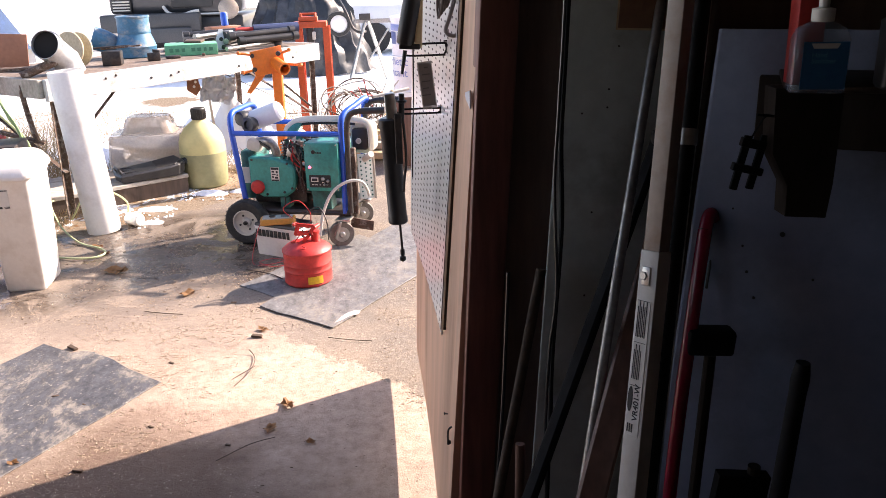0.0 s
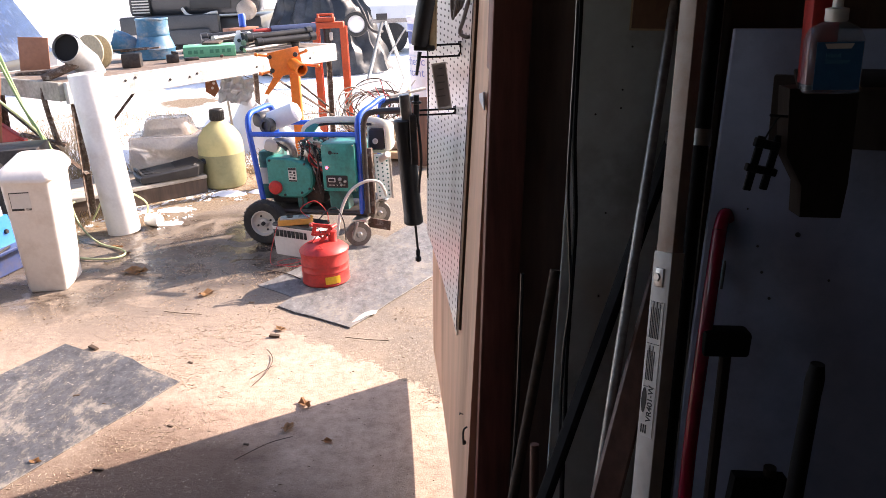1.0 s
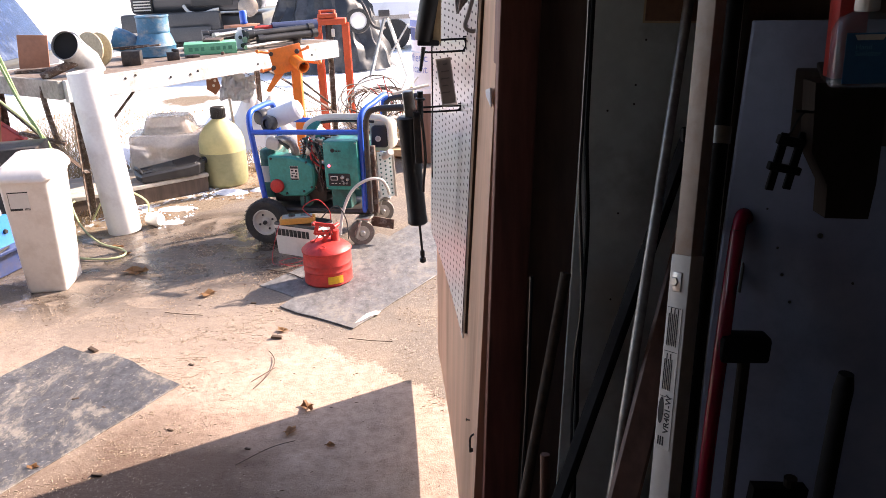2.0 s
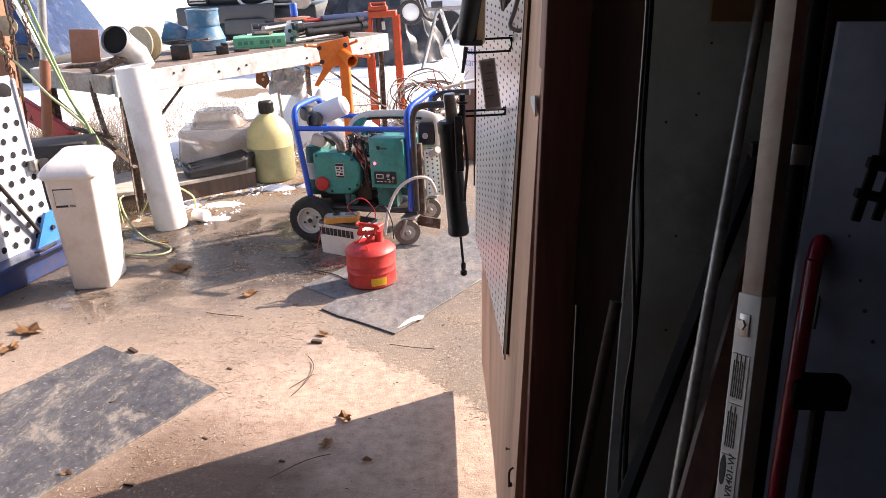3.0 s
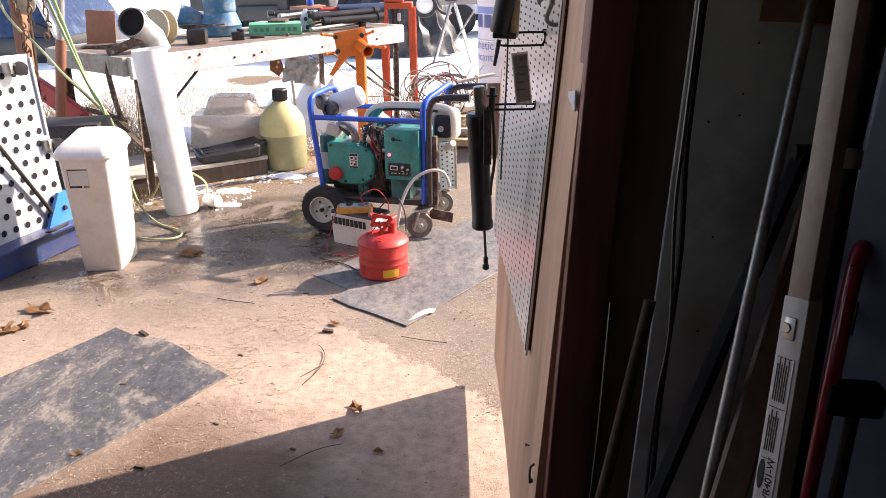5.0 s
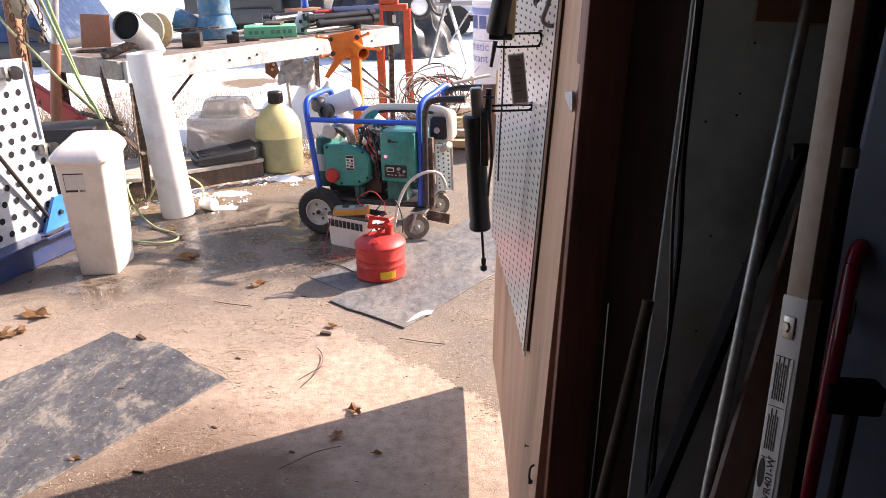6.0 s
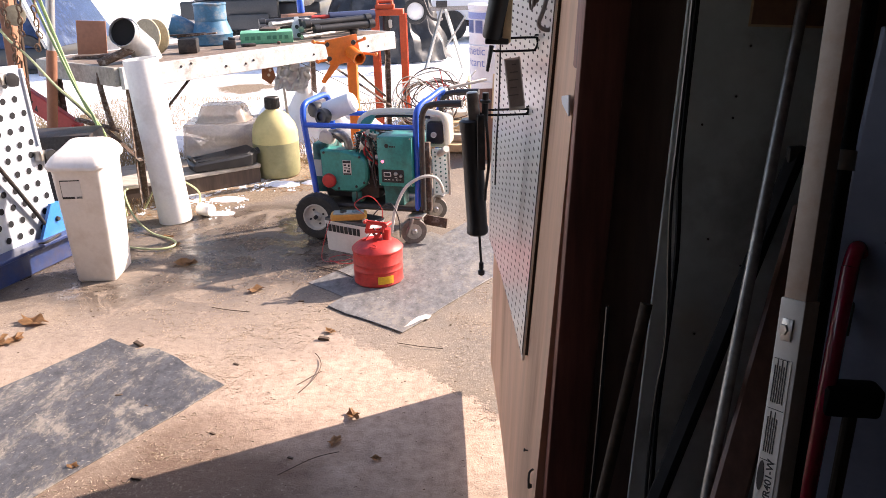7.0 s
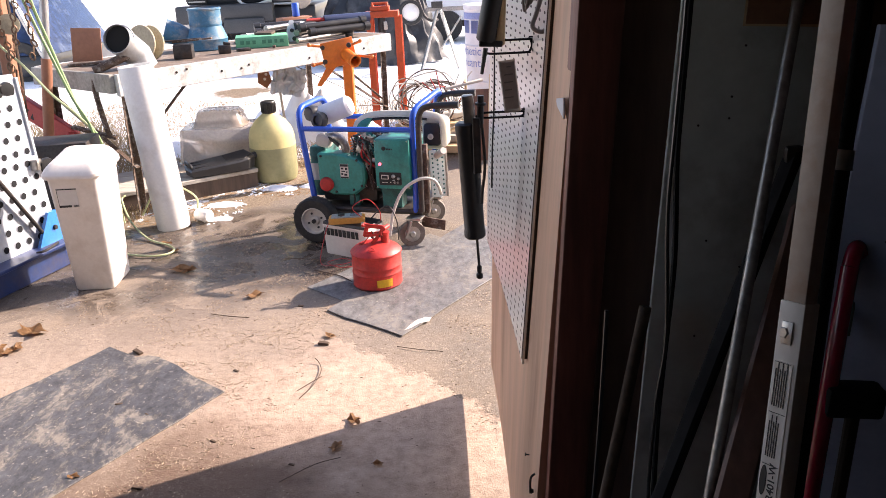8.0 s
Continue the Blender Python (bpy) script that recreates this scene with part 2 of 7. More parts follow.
M_BOARD = mat("stained_handle_wood", (0.17, 0.085, 0.06), 0.5, var=0.4, scale=4, stretch=(1, 1, 0.06), bump=0.25)
M_WALLBLUE = mat("grey_green_painted_board", (0.54, 0.585, 0.57), 0.5, var=0.10, scale=3, bump=0.12, dirt=(0.16, 0.15, 0.13), dirt_amount=0.75, dirt_scale=2)
M_WALLSLATE = mat("slate_blue_painted_board", (0.19, 0.215, 0.30), 0.5, var=0.10, scale=3, bump=0.12, dirt=(0.10, 0.10, 0.12), dirt_amount=0.8, dirt_scale=1.6)
M_MATTEBLACK = mat("near_black_matt", (0.010, 0.010, 0.011), 0.75, var=0.3, bump=0.1, spec=0.2)
M_SHELFWOOD = mat("near_black_wood", (0.030, 0.021, 0.016), 0.75, var=0.4, scale=4, stretch=(1, 1, 0.2), bump=0.3, spec=0.25)
M_SHED = mat("bare_shed_boards", (0.17, 0.105, 0.085), 0.8, var=0.3, scale=3, stretch=(1, 1, 0.15), bump=0.3)
M_LIGHTSHED = mat("unseen_bounce_boards", (0.17, 0.13, 0.105), 0.8, var=0.15, scale=3, stretch=(1, 1, 0.15), bump=0.2)
M_WHITE = mat("white_plastic", (0.78, 0.74, 0.70), 0.42, var=0.05, scale=5, bump=0.05, dirt=(0.52, 0.44, 0.36), dirt_amount=0.45, dirt_scale=4)
M_PVC = mat("weathered_white_pipe", (0.80, 0.79, 0.76), 0.5, var=0.06, scale=5, bump=0.08, dirt=(0.50, 0.45, 0.38), dirt_amount=0.5, dirt_scale=3)
M_RED = mat("red_enamel", (0.50, 0.030, 0.024), 0.5, var=0.22, scale=6, bump=0.12, dirt=(0.24, 0.035, 0.028), dirt_amount=0.7, dirt_scale=7)
M_REDBAR = mat("red_lacquered_steel", (0.30, 0.004, 0.030), 0.2, var=0.2, scale=6, bump=0.2, coat=0.5)
M_YELLOW = mat("yellow_label", (0.75, 0.42, 0.02), 0.5, bump=0)
M_TEAL = mat("teal_enamel", (0.018, 0.25, 0.215), 0.45, var=0.2, scale=6, bump=0.06, dirt=(0.02, 0.08, 0.07), dirt_amount=0.6, dirt_scale=5, coat=0.15)
M_TEALDARK = mat("oily_teal_casting", (0.015, 0.12, 0.11), 0.5, var=0.3, scale=6, bump=0.3, dirt=(0.02, 0.03, 0.03), dirt_amount=0.8, dirt_scale=6)
M_BLUE = mat("blue_tube_paint", (0.008, 0.09, 0.55), 0.32, var=0.12, scale=6, bump=0.05, dirt=(0.02, 0.05, 0.2), coat=0.3)
M_BLUESTEEL = mat("blue_painted_steel", (0.008, 0.030, 0.125), 0.45, var=0.2, scale=5, bump=0.1, dirt=(0.10, 0.07, 0.05), dirt_amount=0.5, dirt_scale=4)
M_BLUEWORN = mat("worn_blue_paint", (0.035, 0.15, 0.26), 0.55, var=0.2, scale=4, bump=0.2, dirt=(0.35, 0.33, 0.30), dirt_amount=0.8, dirt_scale=4)
M_BLACK = mat("black_plastic", (0.02, 0.02, 0.022), 0.4, var=0.25, scale=6, bump=0.1, dirt=(0.07, 0.065, 0.06))
M_RUBBER = mat("tyre_rubber", (0.028, 0.027, 0.026), 0.8, var=0.3, scale=8, bump=0.3, dirt=(0.12, 0.10, 0.08), dirt_amount=0.5, dirt_scale=6)
M_STEEL = mat("bare_steel", (0.45, 0.44, 0.42), 0.35, 0.9, var=0.2, scale=6, bump=0.15, dirt=(0.20, 0.13, 0.09), dirt_amount=0.6, dirt_scale=5)
M_ROD = mat("dull_steel_rod", (0.30, 0.29, 0.28), 0.36, 0.75, var=0.3, scale=8, bump=0.25, dirt=(0.10, 0.07, 0.06), dirt_amount=0.5, dirt_scale=8)
M_GALV = mat("galvanised_sheet", (0.42, 0.43, 0.44), 0.45, 0.6, var=0.15, scale=4, bump=0.08, dirt=(0.28, 0.26, 0.24), dirt_amount=0.5)
M_ALU = mat("aluminium_tread", (0.44, 0.48, 0.54), 0.45, 0.35, var=0.08, scale=5, bump=0.06, dirt=(0.42, 0.43, 0.46), dirt_amount=0.4)
M_RUST = mat("rusty_steel", (0.10, 0.065, 0.048), 0.75, 0.2, var=0.6, scale=5, bump=0.5, dirt=(0.40, 0.38, 0.35), dirt_amount=0.85, dirt_scale=14)
M_IRON = mat("dark_iron", (0.045, 0.042, 0.042), 0.5, 0.5, var=0.4, scale=6, bump=0.3, dirt=(0.12, 0.07, 0.045), dirt_amount=0.5, dirt_scale=6)
M_WHITESTEEL = mat("white_painted_steel", (0.56, 0.52, 0.47), 0.45, 0.0, var=0.06, scale=6, bump=0.06, dirt=(0.30, 0.16, 0.08), dirt_amount=0.25, dirt_scale=6)
# darker copy of the whitewash: stains plus the shade on the bench's left end
M_TABLESHADED = mat("shaded_stained_whitewash", (0.30, 0.29, 0.26), 0.75, var=0.3, scale=4, bump=0.4, dirt=(0.11, 0.10, 0.085), dirt_amount=0.85, dirt_scale=4)
M_TABLE = mat("whitewashed_timber", (0.50, 0.51, 0.51), 0.7, var=0.2, scale=4, bump=0.4, dirt=(0.22, 0.20, 0.175), dirt_amount=0.85, dirt_scale=6)
M_TOP = mat("grimy_bench_top", (0.16, 0.12, 0.095), 0.7, var=0.35, scale=4, bump=0.3, dirt=(0.34, 0.30, 0.26), dirt_amount=0.7, dirt_scale=4)
M_PLANK = mat("grey_weathered_plank", (0.46, 0.42, 0.37), 0.8, var=0.25, scale=4, stretch=(0.15, 1, 1), bump=0.4, dirt=(0.17, 0.12, 0.085), dirt_amount=0.6)
M_MAT = mat_material("dusty_rubber_mat", (0.05, 0.051, 0.058), (0.26, 0.23, 0.195), 0.53)
M_MATB = mat_material("worn_rubber_mat", (0.125, 0.122, 0.122), (0.25, 0.225, 0.195), 0.60)
M_ORANGE = mat("orange_paint", (0.72, 0.17, 0.02), 0.42, var=0.12, scale=5, bump=0.06, dirt=(0.35, 0.10, 0.03), dirt_amount=0.4, dirt_scale=6, coat=0.1)
M_ORANGERED = mat("red_orange_paint", (0.55, 0.08, 0.025), 0.5, var=0.15, scale=5, bump=0.1, dirt=(0.25, 0.05, 0.03), dirt_amount=0.5, dirt_scale=4)
M_JUG = mat("yellow_poly", (0.58, 0.51, 0.24), 0.5, var=0.06, scale=4, bump=0.04, dirt=(0.36, 0.36, 0.17), dirt_amount=0.6, dirt_scale=3)
M_JUGFULL = mat("olive_poly", (0.29, 0.28, 0.15), 0.5, var=0.08, scale=4, bump=0.04, dirt=(0.17, 0.18, 0.085), dirt_amount=0.6, dirt_scale=3)
M_CLEAR = mat("cloudy_clear_plastic", (0.44, 0.36, 0.29), 0.25, var=0.15, bump=0.05, dirt=(0.28, 0.20, 0.14), dirt_amount=0.7, dirt_scale=4, alpha=0.6, coat=0.3)
M_GREEN = mat("green_painted_box", (0.12, 0.42, 0.24), 0.5, var=0.15, scale=6, bump=0.1, dirt=(0.07, 0.20, 0.13), dirt_amount=0.6, dirt_scale=5)
M_HOSE = mat("green_hose", (0.24, 0.36, 0.16), 0.5, bump=0.05)
M_CORD = mat("pale_green_cord", (0.45, 0.50, 0.28), 0.5, bump=0.05)
M_CABLE = mat("black_cable", (0.03, 0.03, 0.031), 0.3, bump=0.05)
M_REDCABLE = mat("red_cable", (0.45, 0.03, 0.03), 0.4, bump=0.03)
M_GREYCABLE = mat("grey_sheathed_cable", (0.50, 0.49, 0.45), 0.4, bump=0.05)
M_AMBER = mat("amber_rubber", (0.55, 0.26, 0.05), 0.5, bump=0.05, dirt=(0.2, 0.1, 0.03))
M_LED = mat("red_indicator", (0.9, 0.05, 0.08), 0.4, bump=0, glow=(1.0, 0.06, 0.10, 3.0))
M_SCREEN = mat("grey_display", (0.35, 0.38, 0.36), 0.2, bump=0)
M_PAPER = mat("off_white_label", (0.66, 0.62, 0.57), 0.6, var=0.04, bump=0)
M_INK = mat("black_print", (0.02, 0.02, 0.02), 0.6, bump=0)
M_TARP = mat("black_tarp", (0.016, 0.018, 0.023), 0.42, var=0.3, scale=3, bump=0.3, dirt=(0.10, 0.11, 0.13), dirt_amount=0.5)
M_TRUCK = mat("dark_truck_paint", (0.014, 0.016, 0.020), 0.4, var=0.2, scale=3, bump=0.03, coat=0.3)
M_GLASS = mat("blue_tinted_glass", (0.012, 0.028, 0.080), 0.22, var=0.6, scale=1, bump=0, dirt=(0.13, 0.17, 0.24), dirt_amount=0.7, dirt_scale=1.5)
M_SNOW = mat("snow", (0.86, 0.88, 0.92), 0.8, var=0.04, scale=3, bump=0.4, dirt=(0.75, 0.76, 0.80))
M_LEAF = mat("dead_leaf", (0.30, 0.16, 0.07), 0.7, var=0.3, scale=8, bump=0.2, dirt=(0.48, 0.32, 0.18))
M_CHIP = mat("wood_chips", (0.48, 0.375, 0.28), 0.8, var=0.3, scale=10, bump=0)
M_BARK = mat("dark_bark", (0.075, 0.048, 0.032), 0.85, var=0.4, bump=0.4)
M_STRAW = mat("dead_grass", (0.42, 0.31, 0.18), 0.8, var=0.4, bump=0)
M_CARD = mat("tan_plywood_box", (0.60, 0.45, 0.27), 0.7, var=0.15, bump=0.1)
M_DRUMW = mat("white_drum_paint", (0.68, 0.69, 0.72), 0.45, var=0.05, bump=0.04)
M_DRUMBLUE = mat("blue_drum_band", (0.20, 0.26, 0.52), 0.45, bump=0)
M_GEL = mat("blue_gel_label", (0.02, 0.11, 0.24), 0.3, bump=0)
M_GELTEXT = mat("pale_blue_print", (0.10, 0.30, 0.45), 0.4, bump=0)
M_CLEARPLASTIC = mat("clear_bottle", (0.22, 0.25, 0.30), 0.1, bump=0, alpha=0.35, coat=0.5)
M_PHOTO = mat("faded_brown_print", (0.25, 0.13, 0.08), 0.5, var=0.2, bump=0, dirt=(0.09, 0.05, 0.035), dirt_amount=0.7, dirt_scale=10)
M_TAG = mat("brown_card", (0.20, 0.155, 0.135), 0.5, var=0.15, bump=0.05)
M_CHAIN = mat("rusty_chain", (0.20, 0.12, 0.075), 0.6, 0.4, var=0.4, scale=8, bump=0.3)
M_GREYMETAL = mat("grey_bumper", (0.055, 0.057, 0.06), 0.5, 0.3, var=0.2, bump=0.1)
M_REDTRACTOR = mat("faded_red_paint", (0.42, 0.045, 0.04), 0.45, var=0.15, bump=0.08, dirt=(0.25, 0.05, 0.04), dirt_scale=4)


# ---------------------------------------------------------------- mesh helpers
def V(*a):
    return Vector(a)


def finish(bm, name, material, smooth=35):
    bmesh.ops.recalc_face_normals(bm, faces=bm.faces)
    me = bpy.data.meshes.new(name)
    bm.to_mesh(me)
    bm.free()
    me.materials.append(material)
    if smooth:
        for p in me.polygons:
            p.use_smooth = True
        me.set_sharp_from_angle(angle=radians(smooth))
    return me


def thing(name, m, label, category, group="", kind=""):
    """An empty at the base of a thing, to hold its parts."""
    ob = new(name)
    ob.empty_display_size = 0.1
    ob.matrix_world = m if isinstance(m, Matrix) else Matrix.Translation(m)
    return tagged(ob, label, category, group, kind)


def part(name, bm, material, parent, label="", smooth=35):
    ob = new(name, finish(bm, name, material, smooth))
    ob.parent = parent
    if label:
        ob["label"] = label
    return ob


def solo(name, bm, material, label, category, group="", kind="", m=None, smooth=35):
    ob = new(name, finish(bm, name, material, smooth))
    if m is not None:
        ob.matrix_world = m
    return tagged(ob, label, category, group, kind)


def box(sx, sy, sz, at=(0, 0, 0), rot=None, bevel=0.0, bm=None, seg=2):
    """A block of that size, centred at the place, with rounded edges."""
    bm = bm or bmesh.new()
    g = bmesh.ops.create_cube(bm, size=1.0)
    vs = g["verts"]
    bmesh.ops.scale(bm, vec=(sx, sy, sz), verts=vs)
    if bevel:
        es = list({e for v in vs for e in v.link_edges})
        r = bmesh.ops.bevel(bm, geom=es, offset=bevel, segments=seg, profile=0.5, affect="EDGES", clamp_overlap=True)
        vs = list({v for v in r["verts"]} | {v for v in vs if v.is_valid})
    m = Matrix.Translation(at) @ (rot if rot is not None else Matrix.Identity(4))
    bmesh.ops.transform(bm, matrix=m, verts=vs)
    return bm


def frame_of(d):
    d = Vector(d).normalized()
    return d.to_track_quat("Z", "Y").to_matrix().to_4x4()


def beam(p, q, w, h, bevel=0.002, bm=None, roll=0.0):
    p, q = Vector(p), Vector(q)
    rot = frame_of(q - p) @ pose(0, 0, 0, 0, 0, roll)
    return box(w, h, (q - p).length, (p + q) / 2, rot, bevel, bm, 1)


def lathe(profile, seg=28, m=None, bm=None, cap=(True, True)):
    """A turned shape: profile is (radius, height) from bottom to top."""
    bm = bm or bmesh.new()
    rings = []
    m = m or Matrix.Identity(4)
    for r, z in profile:
        rings.append([bm.verts.new(m @ V(r * math.cos(2 * math.pi * i / seg), r * math.sin(2 * math.pi * i / seg), z)) for i in range(seg)])
    for a, b in zip(rings, rings[1:]):
        for i in range(seg):
            bm.faces.new((a[i], a[(i + 1) % seg], b[(i + 1) % seg], b[i]))
    if cap[0]:
        bm.faces.new(rings[0][::-1])
    if cap[1]:
        bm.faces.new(rings[-1])
    return bm


def rod(p, q, r, seg=12, bm=None, r2=None):
    p, q = Vector(p), Vector(q)
    return lathe([(r, 0), (r if r2 is None else r2, (q - p).length)], seg, Matrix.Translation(p) @ frame_of(q - p), bm)


def ring_disc(p, axis, profile, seg=28, bm=None, cap=(True, True)):
    """A turned shape along an axis through p."""
    return lathe(profile, seg, Matrix.Translation(p) @ frame_of(axis), bm, cap)


def smooth_path(pts, n=6):
    """Points of a smooth line through pts."""
    pts = [Vector(p) for p in pts]
    out = []
    for i in range(len(pts) - 1):
        p0, p1, p2, p3 = pts[max(i - 1, 0)], pts[i], pts[i + 1], pts[min(i + 2, len(pts) - 1)]
        for k in range(n):
            t = k / n
            out.append(0.5 * ((2 * p1) + (p2 - p0) * t + (2 * p0 - 5 * p1 + 4 * p2 - p3) * t * t + (3 * p1 - p0 - 3 * p2 + p3) * t ** 3))
    out.append(pts[-1])
    return out


def tube(pts, r, seg=8, n=6, closed=False, bm=None, flat=1.0):
    """A round bar or cable along a smooth line."""
    bm = bm or bmesh.new()
    line = smooth_path(pts, n) if n > 1 else [Vector(p) for p in pts]
    up = V(0.13, 0.21, 0.97)
    rings = []
    for i, p in enumerate(line):
        d = (line[min(i + 1, len(line) - 1)] - line[max(i - 1, 0)]).normalized()
        a = d.cross(up)
        if a.length < 0.05:
            a = d.cross(V(1, 0, 0))
        a.normalize()
        b = d.cross(a)
        up = -b if b.dot(up) < 0 else b
        b = up
        a = d.cross(b).normalized()
        rings.append([bm.verts.new(p + (a * math.cos(2 * math.pi * k / seg) + b * math.sin(2 * math.pi * k / seg) * flat) * r) for k in range(seg)])
    for a, b in zip(rings, rings[1:]):
        for k in range(seg):
            bm.faces.new((a[k], a[(k + 1) % seg], b[(k + 1) % seg], b[k]))
    bm.faces.new(rings[0][::-1])
    bm.faces.new(rings[-1])
    return bm


def rounded(w, d, r, n=5):
    """The outline of a rounded rectangle."""
    out = []
    for cx, cy, a0 in ((w / 2 - r, d / 2 - r, 0), (-w / 2 + r, d / 2 - r, 90), (-w / 2 + r, -d / 2 + r, 180), (w / 2 - r, -d / 2 + r, 270)):
        for k in range(n + 1):
            a = radians(a0 + 90 * k / n)
            out.append((cx + r * math.cos(a), cy + r * math.sin(a)))
    return out


def loft(sections, bm=None, cap=(True, True)):
    """A skin over outlines of the same count: each is a list of points."""
    bm = bm or bmesh.new()
    rings = [[bm.verts.new(p) for p in s] for s in sections]
    n = len(rings[0])
    for a, b in zip(rings, rings[1:]):
        for i in range(n):
            bm.faces.new((a[i], a[(i + 1) % n], b[(i + 1) % n], b[i]))
    if cap[0]:
        bm.faces.new(rings[0][::-1])
    if cap[1]:
        bm.faces.new(rings[-1])
    return bm


def slab(outline, z0, z1, m=None, bm=None, bevel=0.0):
    """A plate: a flat outline given a thickness."""
    m = m or Matrix.Identity(4)
    bm = bm or bmesh.new()
    c = V(sum(p[0] for p in outline) / len(outline), sum(p[1] for p in outline) / len(outline), 0)
    secs = [[m @ V(p[0], p[1], z0) for p in outline], [m @ V(p[0], p[1], z1 - bevel) for p in outline]]
    if bevel:
        secs.append([m @ V(*((V(p[0], p[1], 0) - c) * (1 - bevel / max(0.01, (V(p[0], p[1], 0) - c).length)) + c)[:2], z1) for p in outline])
    return loft(secs, bm)


rng = random.Random(7)

# ---------------------------------------------------------------- ground
def spread(a, b, step, far, grow=1.35):
    out = list(np.arange(a, b + 1e-6, step))
    s = step
    while out[-1] < far:
        s *= grow
        out.append(out[-1] + s)
    s = step
    while out[0] > -far:
        s *= grow
        out.insert(0, out[0] - s)
    return out


def ground_height(x, y):
    out = max(0.0, min(1.0, (y - 6.95 - 0.85 * x) / 0.6)) if y > 4.8 else 0.0
    return out * (0.035 * noise.noise(V(x * 0.9, y * 0.9, 0)) + 0.015 * noise.noise(V(x * 4, y * 4, 3)))


def make_ground():
    xs, ys = spread(-7.0, 4.0, 0.11, 900), spread(-3.0, 16.0, 0.11, 900)
    bm = bmesh.new()
    grid = [[bm.verts.new((x, y, ground_height(x, y))) for x in xs] for y in ys]
    for a, b in zip(grid, grid[1:]):
        for i in range(len(xs) - 1):
            bm.faces.new((a[i], a[i + 1], b[i + 1], b[i]))
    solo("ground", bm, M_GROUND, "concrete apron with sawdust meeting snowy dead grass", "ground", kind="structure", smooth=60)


make_ground()

# ---------------------------------------------------------------- shed
LEAN = 0.055  # the old shed leans a little to the right


def leaning(name, x0, x1, y0, y1, z0, z1, material, label, bevel=0.004, category="wall", turn=0.0):
    bm = box(x1 - x0, y1 - y0, z1 - z0, ((x0 + x1) / 2, (y0 + y1) / 2, (z0 + z1) / 2), None, bevel)
    for v in bm.verts:
        v.co.x += LEAN * (v.co.z - 0.8)
        v.co.y += turn * (v.co.x - x0)
    return solo(name, bm, material, label, category, kind="structure")


# front wall right of the doorway, with the brown post at its end
leaning("wall_front", 0.255, 3.0, 1.53, 1.62, -0.02, 2.62, M_SHED, "dark bare board front wall of the shed", turn=-0.0)
leaning("door_post", 0.185, 0.262, 1.50, 1.60, -0.02, 2.6, M_POST, "brown stained timber post beside the doorway", 0.006, "post")
leaning("wall_header", -3.3, 3.0, 1.50, 1.62, 2.35, 2.68, M_SHED, "dark timber header over the doorway")
leaning("wall_front_left", -3.4, -2.6, 1.50, 1.62, -0.02, 2.66, M_SHED, "dark bare board wall beyond the doorway")
# unseen walls and ceiling close the shed; their tone sets the bounce light
solo("wall_back", box(6.8, 0.1, 2.8, (-0.2, -3.05, 1.38)), M_LIGHTSHED, "unseen pale bare board back wall of the shed", "wall", kind="structure")
# the opening in this unseen wall is added to let sky light in
bm = box(0.1, 4.7, 1.72, (-3.5, -0.75, 0.84))
box(0.1, 4.7, 0.5, (-3.5, -0.75, 2.53), None, 0, bm)
box(0.1, 1.3, 0.6, (-3.5, 0.95, 1.98), None, 0, bm)
box(0.1, 1.9, 0.6, (-3.5, -2.15, 1.98), None, 0, bm)
solo("wall_left", bm, M_LIGHTSHED, "unseen pale bare board side wall with an opening added for fill light", "wall", kind="structure")
solo("wall_right", box(0.1, 4.7, 2.8, (3.15, -0.75, 1.38)), M_LIGHTSHED, "unseen pale bare board side wall of the shed", "wall", kind="structure")
solo("ceiling", box(6.9, 4.9, 0.1, (-0.2, -0.75, 2.77)), M_LIGHTSHED, "unseen pale bare board ceiling of the shed", "ceiling", kind="structure")


def wall_board(x0, x1, z0, z1, y, slope, label, material=M_WALLBLUE):
    bm = box(x1 - x0, 0.012, z1 - z0, ((x0 + x1) / 2, 0, (z0 + z1) / 2), None, 0.002)
    for v in bm.verts:
        v.co.x += LEAN * (v.co.z - 1.0)
        v.co.y += y - slope * (v.co.x - x0)
    return solo("wall_board", bm, material, label, "wall board", kind="structure")


wall_board(0.352, 0.61, 0.02, 2.3, 1.462, 0.0, "scuffed grey-green painted board on the shed wall")
wall_board(0.605, 1.62, 0.02, 1.46, 1.356, 0.55, "scuffed slate-blue painted board below a dark recess", M_WALLSLATE)
leaning("wall_stud", 0.560, 0.596, 1.37, 1.41, 0.0, 2.5, M_DARKWOOD, "dark timber stud against the shed wall", 0.003, "post")


def panel_x(y, z):
    """Where the open door's inner face stands."""
    k = (y - 1.54) / 1.40
    return (0.122 + 0.0735 * (z - 0.09)) * (1 - k) + (0.078 + 0.035 * (z - 0.09)) * k + (0.012 + 0.024 * max(0.0, z - 0.65)) * math.sin(math.pi * k)


